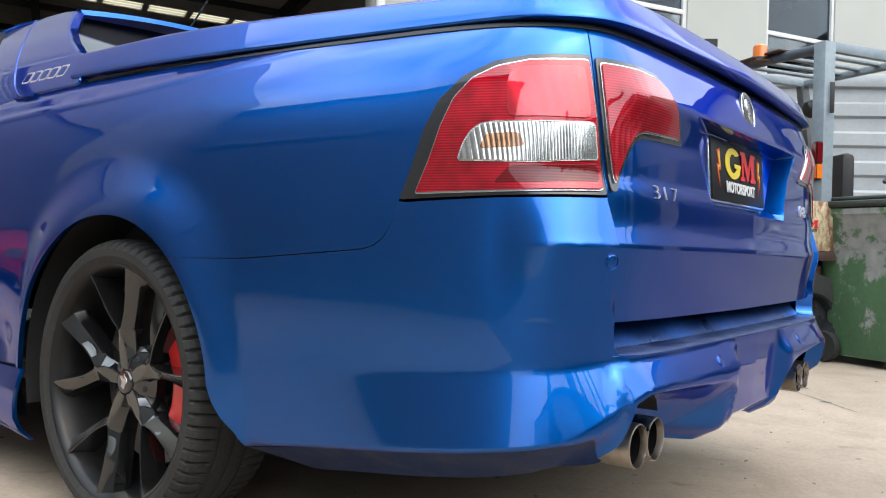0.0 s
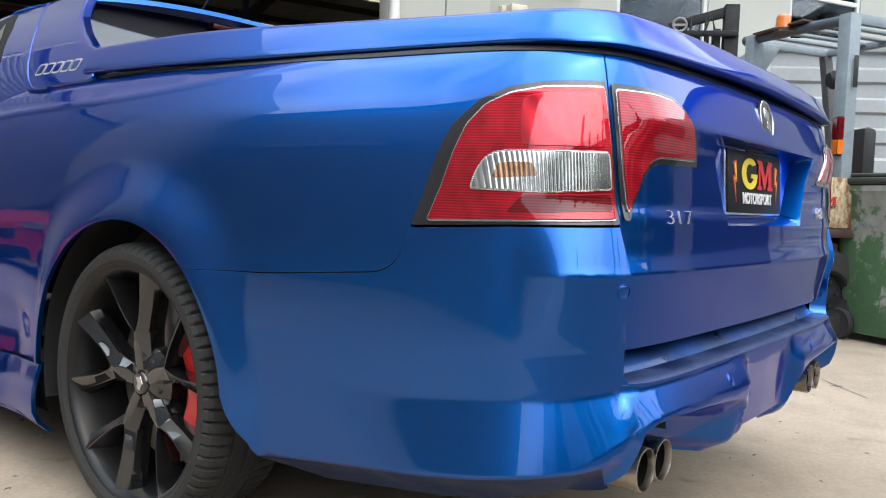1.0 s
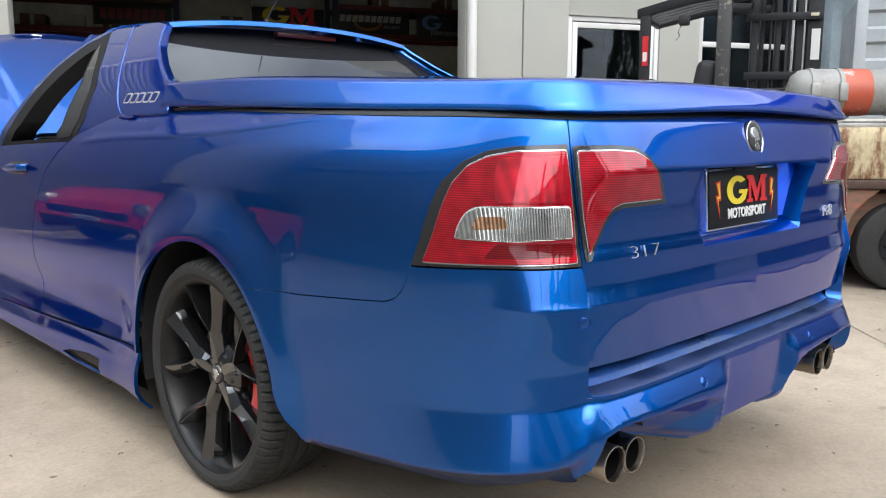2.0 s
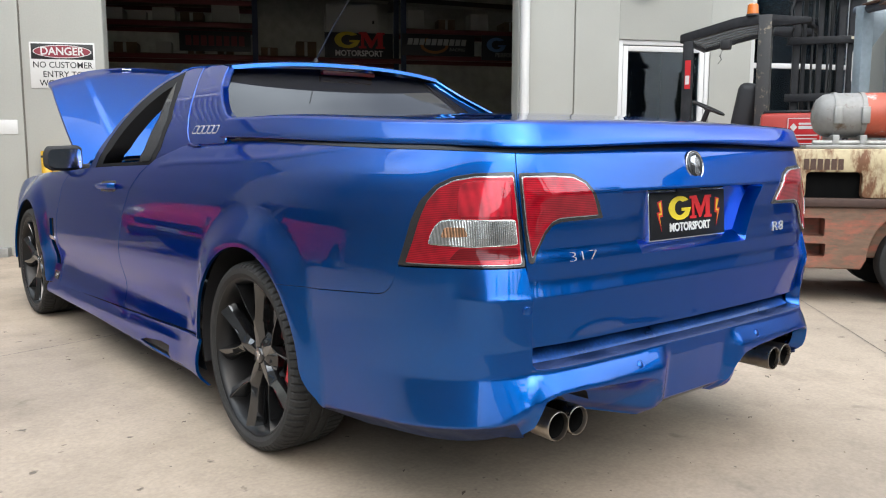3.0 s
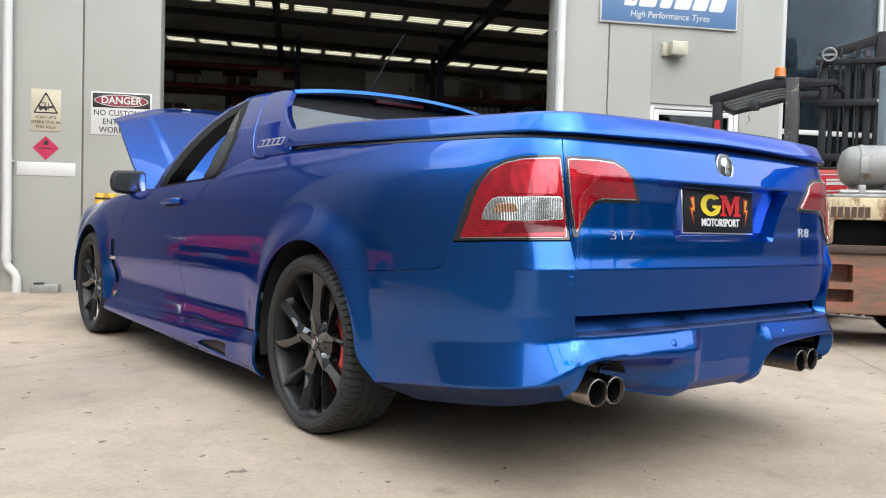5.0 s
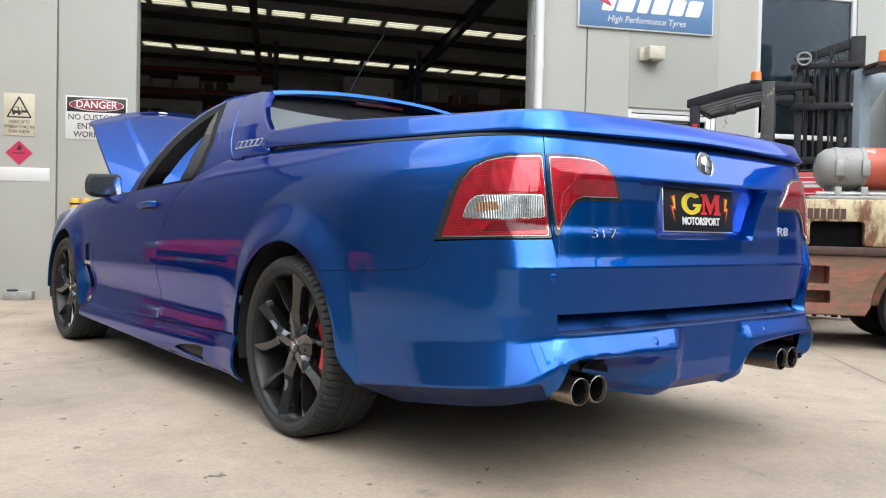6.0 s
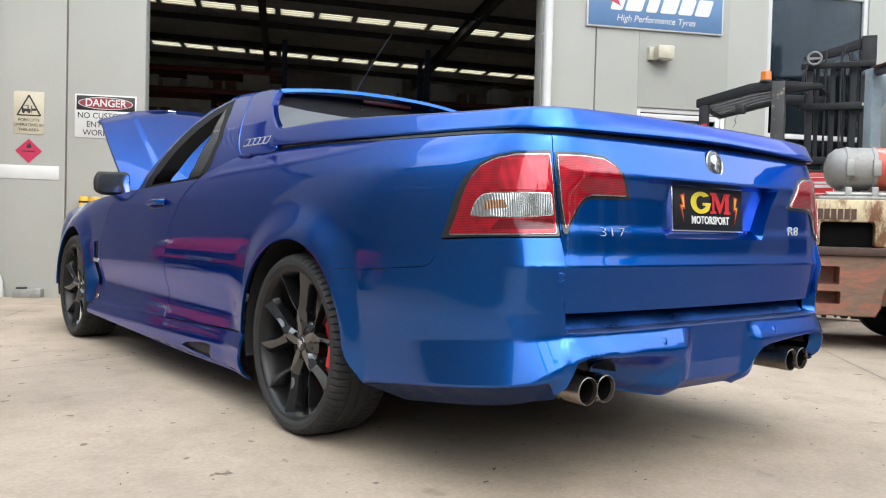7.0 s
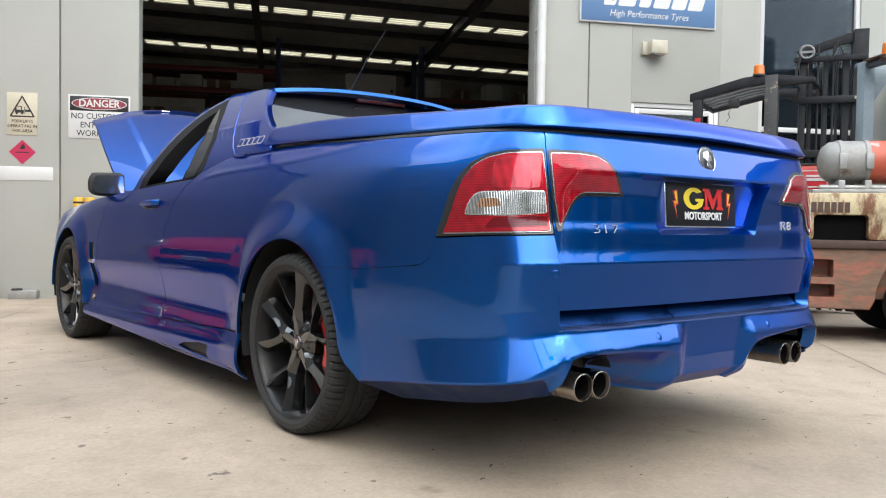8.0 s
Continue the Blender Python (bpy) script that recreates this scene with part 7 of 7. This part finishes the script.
    for y in (0.25, 0.95):
        part("mast_upright", boxed(((1.65, y, 0.05), (1.80, y + 0.10, 2.55)), bevel=0.008), GUARD, f)
    part("mast_crossbar", boxed(((1.66, 0.35, 2.3), (1.78, 0.95, 2.42)), ((1.66, 0.35, 1.2), (1.78, 0.95, 1.3)), bevel=0.008), GUARD, f)


forklift_old()

# ---- wheeled bin ----
BIN_GREEN = worn("scuffed_green_plastic", (0.050, 0.110, 0.050), (0.34, 0.35, 0.32), 2.3, 0.50, 0.545, 0.55)
BIN_LID = material("dark_bin_lid", (0.02345, 0.03015, 0.02345), 0.55, grain=0.15, grain_scale=40, patch=0.3, patch_scale=5)
wbin = thing("wheelie_bin", "scuffed green plastic wheelie bin with dark lid", "bin", m=pose(3.90, -0.82, 0, 0, 0, -28))
bm = bmesh.new()
lines = []
for z, hw, hd in ((0.05, 0.215, 0.25), (0.10, 0.225, 0.26), (0.55, 0.255, 0.30), (0.93, 0.275, 0.335), (0.95, 0.29, 0.35), (0.985, 0.29, 0.35)):
    r = 0.05
    ring = []
    for cx, cy, a0 in ((hw - r, hd - r, 0), (-hw + r, hd - r, 90), (-hw + r, -hd + r, 180), (hw - r, -hd + r, 270)):
        for k in range(5):
            a = radians(a0 + k * 22.5)
            ring.append(Vector((cx + r * math.cos(a), cy + r * math.sin(a), z)))
    lines.append(ring + [ring[0].copy()])
vs = [[bm.verts.new(p) for p in line[:-1]] for line in lines]
for a, b in zip(vs, vs[1:]):
    for i in range(len(a)):
        bm.faces.new((a[i], a[(i + 1) % len(a)], b[(i + 1) % len(a)], b[i]))
bm.faces.new(vs[0][::-1])
part("bin_body", bm, BIN_GREEN, wbin)
bm = bmesh.new()
box(bm, (-0.305, -0.375, 0.99), (0.305, 0.36, 1.035), 0.018)
box(bm, (-0.26, -0.32, 1.03), (0.26, 0.30, 1.065), 0.02)
part("bin_lid", bm, BIN_LID, wbin, "dark weathered lid")
part("label_plate", boxed(((-0.12, -0.345, 0.70), (0.12, -0.328, 0.84)), bevel=0.003), material("faded_label", (0.201, 0.2278, 0.1876), 0.6, grain=0.2, grain_scale=20), wbin)
bm = bmesh.new()
tube(bm, [(-0.22, 0.36, 0.93), (-0.22, 0.41, 0.95), (0.22, 0.41, 0.95), (0.22, 0.36, 0.93)], 0.016, 10)
part("bin_handle", bm, BIN_LID, wbin)
for x in (-0.26, 0.26):
    bm = bmesh.new()
    lathe(bm, [(0.0, -0.02), (0.07, -0.02), (0.095, -0.025), (0.10, 0.0), (0.095, 0.025), (0.0, 0.02)], "x", 28, (x, 0.24, 0.10))
    part("bin_wheel", bm, RUBBER, wbin)
part("bin_foot", boxed(((-0.18, -0.22, 0.0), (0.18, -0.12, 0.055)), bevel=0.005), BIN_LID, wbin)

# ---- steel container beyond the forklifts ----
PALE_GREY = material("pale_grey_container", (0.268, 0.2881, 0.3015), 0.5, 0.1, grain=0.05, grain_scale=20, patch=0.08, patch_scale=2)
cont = thing("shipping_container", "pale grey steel container beyond the forklifts", "container", m=pose(7.4, 1.25, 0, 0, 0, -58))
bm = bmesh.new()
pts = []
for i in range(7):
    a = 0.30 + i * 0.33
    pts += [(a, 0.03), (a + 0.13, 0.03), (a + 0.16, 0.06), (a + 0.30, 0.06)]
pts.append((2.60, 0.03))
rows_ = [[bm.verts.new((x, y, z)) for z, y in pts] for x in (0.12, 6.1)]
for i in range(len(pts) - 1):
    bm.faces.new((rows_[0][i], rows_[1][i], rows_[1][i + 1], rows_[0][i + 1]))
part("corrugated_side", bm, PALE_GREY, cont)
part("corner_post", boxed(((0.0, 0.0, 0.15), (0.12, 0.14, 2.75)), bevel=0.01), PALE_GREY, cont)
part("corner_post", boxed(((6.1, 0.0, 0.15), (6.22, 0.14, 2.75)), bevel=0.01), PALE_GREY, cont)
part("top_rail", boxed(((0.12, 0.005, 2.60), (6.1, 0.13, 2.74)), bevel=0.01), PALE_GREY, cont)
part("bottom_rail", boxed(((0.12, 0.005, 0.16), (6.1, 0.13, 0.30)), bevel=0.01), PALE_GREY, cont)
part("end_door", boxed(((0.01, 0.145, 0.2), (0.07, 1.22, 2.7)), ((0.01, 1.235, 0.2), (0.07, 2.3, 2.7)), bevel=0.01), PALE_GREY, cont)
part("roof_sheet", boxed(((0.06, 0.13, 2.66), (6.16, 2.35, 2.72)), bevel=0.01), PALE_GREY, cont)
part("back_side", boxed(((0.06, 2.31, 0.2), (6.16, 2.35, 2.66)), bevel=0.005), PALE_GREY, cont)
part("skid", boxed(((0.1, 0.05, 0.0), (0.4, 2.3, 0.16)), ((5.8, 0.05, 0.0), (6.1, 2.3, 0.16)), bevel=0.01), GUARD, cont)
for z in (0.6, 1.5, 2.35):
    part("hinge", boxed(((-0.012, 0.10, z), (0.10, 0.16, z + 0.09)), bevel=0.006), PALE_GREY, cont)

# ---- across the yard, behind the camera: pale sheds and cypresses that the glass and paint mirror ----
SHED = material("shed_wall", (0.25, 0.246, 0.234), 0.8, grain=0.04, grain_scale=3, patch=0.08, patch_scale=0.4)
SHED_DARK = material("shed_window", (0.03, 0.035, 0.04), 0.2, coat=0.3, grain=0.05)
# none is seen; the right-hand ones are added to darken the tail's reflections
for cx, cy, w, d, h, rz in ((-12, -27, 30, 10, 7.5, 2), (22, -25, 26, 10, 6.4, -5), (21, -3, 24, 10, 7.0, 90), (-14.5, 4.5, 19, 10, 7.8, -90)):
    shed = thing("reflection_shed", "pale concrete shed out of view, placed for the paint to mirror", "building", "sheds", m=pose(cx, cy, 0, 0, 0, rz))
    part("wall", boxed(((-w / 2, -d / 2, -0.1), (w / 2, d / 2, h)), bevel=0.02), SHED, shed)
    part("roof", boxed(((-w / 2 - 0.2, -d / 2 - 0.2, h), (w / 2 + 0.2, d / 2 + 0.2, h + 0.25)), bevel=0.02), GUARD, shed)
    for i in range(int(w / 4.5) if -14 < cx < 25 else 0):
        x = -w / 2 + 2 + i * 4.5
        part("roller_door", boxed(((x, d / 2, 0.0), (x + 2.8, d / 2 + 0.04, 3.4)), bevel=0.01), SHED_DARK, shed)


banner = thing("shed_sign", "long pale sign board with lettering on a factory shed", "sign", m=pose(-9.5, 4.5, 0, 0, 0, 90))
part("board", boxed(((-2.2, -0.05, 4.45), (7.9, -0.01, 5.15)), bevel=0.005), SIGN_BLUE, banner)
text("lettering", "TYRES", 0.62, SIGN_BOARD, banner, Matrix.Translation((-1.1, -0.055, 4.8)), 0.004, bold=0.01)
for i in range(14):
    a = 0.4 + 0.53 * i
    part("letter_bar", boxed(((a, -0.06, 4.62), (a + 0.36, -0.052, 4.98)), bevel=0.002), SIGN_BOARD, banner)
for z, n in ((7.25, 9), (6.9, 7), (6.55, 9)):
    for i in range(n):
        a = -3.2 + 0.42 * i
        part("letter_bar", boxed(((a, -0.02, z), (a + 0.3, -0.005, z + 0.2)), bevel=0.002), SIGN_BOARD, banner)


def cypress(m, first):
    if first is not None:
        return copy_thing(first, m)
    t = thing("cypress_tree", "tall dark green cypress tree across the yard", "tree", "cypresses", m=m)
    bm = bmesh.new()
    tube(bm, [(0, 0, -0.1), (0.02, 0, 1.5), (0, 0.02, 7.4)], [0.16, 0.12, 0.02], 8)
    part("trunk", bm, material("cypress_bark", (0.0603, 0.04355, 0.03015), 0.9, grain=0.3, grain_scale=30, bump=0.004), t)
    bm = bmesh.new()
    rng = random.Random(7)
    for i in range(2600):
        z = 0.5 + 8.0 * rng.random() ** 0.9
        k = (z - 0.5) / 8.0
        rad = 0.95 * (math.sin(math.pi * min(k * 1.15 + 0.10, 1.0)) ** 0.6) * (0.75 + 0.35 * noise.noise(Vector((z * 0.9, 3, 1))))
        a = rng.uniform(0, 6.283)
        r = max(rad, 0.05) * (0.55 + 0.5 * rng.random() ** 0.5)
        c = Vector((r * math.cos(a), r * math.sin(a), z))
        up = (Vector((math.cos(a) * 0.4, math.sin(a) * 0.4, 1)) + Vector([rng.uniform(-0.4, 0.4) for _ in range(3)])).normalized()
        side = up.cross(Vector((math.cos(a + 1.2), math.sin(a + 1.2), 0.2))).normalized()
        L, w = rng.uniform(0.18, 0.36), rng.uniform(0.06, 0.11)
        vs = [bm.verts.new(c + side * (-w) * 0.4), bm.verts.new(c + side * w * 0.4), bm.verts.new(c + up * L * 0.6 + side * w), bm.verts.new(c + up * L), bm.verts.new(c + up * L * 0.6 - side * w)]
        bm.faces.new(vs)
    part("crown", bm, material("cypress_leaf", (0.02345, 0.0402, 0.01876), 0.8, grain=0.3, grain_scale=12), t)
    return t


tree = None
for x, y, s in ((-7.5, -19.5, 1.0), (-5.0, -19.2, 0.9), (2.6, -19.0, 1.05), (4.6, -19.4, 0.9), (7.2, -17.8, 0.8), (9.2, -17.0, 0.85), (11.0, -16.0, 0.75), (13.0, -15.0, 0.85), (15.2, -13.6, 0.8), (17.2, -12.2, 0.75), (19.0, -10.4, 0.85), (-10.0, -12.4, 0.72), (-7.0, -14.2, 0.88), (-5.6, -14.6, 0.66), (-2.9, -15.4, 0.78)):
    got = cypress(pose(x, y, 0, 0, 0, x * 40), tree)
    got.scale = (s, s, s)
    tree = tree or got


# ---- red hatchback beside the shutter, mirrored in the ute's flank ----
CAR_RED = material("red_paint", (0.58, 0.012, 0.040), 0.35, 0.0, coat=1.0, grain=0.03, grain_scale=300)


def red_car():
    """Nose towards -y of its own frame."""
    ob = thing("hatchback", "red parked hatchback beside the closed shutter", "car", m=pose(-2.72, 5.72, -0.03, 0, 0, 70))
    stations = ((0.0, 0.62, 0.30, 0.56), (0.05, 0.76, 0.24, 0.66), (0.2, 0.86, 0.20, 0.74), (0.5, 0.89, 0.20, 0.86), (1.0, 0.90, 0.20, 0.94), (1.4, 0.90, 0.20, 0.97), (2.6, 0.905, 0.20, 0.98), (3.6, 0.89, 0.20, 0.98), (4.0, 0.85, 0.24, 0.96), (4.15, 0.76, 0.34, 0.90))
    bm = bmesh.new()
    lines = []
    for y, hw, z0, z1 in stations:
        half = [(hw * 0.90, z0), (hw * 0.985, z0 + 0.10), (hw, z0 + (z1 - z0) * 0.45), (hw * 0.99, z0 + (z1 - z0) * 0.75), (hw * 0.94, z1 - 0.03), (hw * 0.82, z1), (hw * 0.4, z1 + 0.03), (0, z1 + 0.035)]
        lines.append([Vector((-x, y, z)) for x, z in half] + [Vector((x, y, z)) for x, z in half[-2::-1]])
    rows(bm, lines, True)
    bm.faces.new([v for v in bm.verts[:len(lines[0])]])
    part("body", bm, CAR_RED, ob)
    bm = bmesh.new()
    lines = []
    for y, hw, z in ((1.15, 0.74, 0.97), (1.75, 0.66, 1.34), (2.1, 0.62, 1.45), (3.0, 0.62, 1.46), (3.6, 0.64, 1.36), (4.05, 0.72, 0.98)):
        lines.append([Vector((-0.80, y, 0.95)), Vector((-hw, y, z - 0.04)), Vector((-hw * 0.9, y, z)), Vector((0, y, z + 0.03)), Vector((hw * 0.9, y, z)), Vector((hw, y, z - 0.04)), Vector((0.80, y, 0.95))])
    rows(bm, lines, True)
    part("cabin", bm, TINT, ob, "dark glass cabin")
    bm = bmesh.new()
    rows(bm, [[Vector((x * w, y, z + 0.03 * (1 - x * x))) for x in (-1, -0.5, 0, 0.5, 1)] for y, z, w in ((1.95, 1.425, 0.60), (2.2, 1.475, 0.60), (3.2, 1.475, 0.60), (3.55, 1.395, 0.60))])
    part("roof", bm, CAR_RED, ob)
    part("grille", boxed(((-0.50, -0.012, 0.50), (0.50, 0.03, 0.60)), bevel=0.01), BLACK, ob)
    part("air_intake", boxed(((-0.62, -0.008, 0.28), (0.62, 0.05, 0.42)), bevel=0.02), BLACK, ob)
    part("number_plate", boxed(((-0.186, -0.02, 0.42), (0.186, -0.009, 0.50)), bevel=0.002), SIGN_BOARD, ob)
    for i in range(6):
        part("plate_bar", boxed(((-0.15 + 0.052 * i, -0.023, 0.435), (-0.115 + 0.052 * i, -0.02, 0.485)), bevel=0), SIGN_BLUE, ob)
    for k in (1, -1):
        bm = bmesh.new()
        box(bm, (0.52, -0.0, 0.60), (0.82, 0.25, 0.72), 0.04)
        bmesh.ops.transform(bm, matrix=Matrix.Diagonal((k, 1, 1, 1)), verts=bm.verts[:])
        bmesh.ops.recalc_face_normals(bm, faces=bm.faces[:])
        part("headlight", bm, CLEAR, ob)
        for y in (0.85, 3.35):
            wh = new("wheel")
            wh.parent = ob
            wh.location = (k * 0.80, y, 0.31)
            bm = bmesh.new()
            lathe(bm, [(0.2, -0.11), (0.29, -0.11), (0.31, -0.08), (0.31, 0.08), (0.29, 0.11), (0.2, 0.11)], "x", 36)
            part("tyre", bm, RUBBER, wh)
            bm = bmesh.new()
            lathe(bm, [(0.0, k * 0.09), (0.19, k * 0.095), (0.205, k * 0.11), (0.205, 0.0)], "x", 24)
            part("rim", bm, STEEL, wh)


red_car()
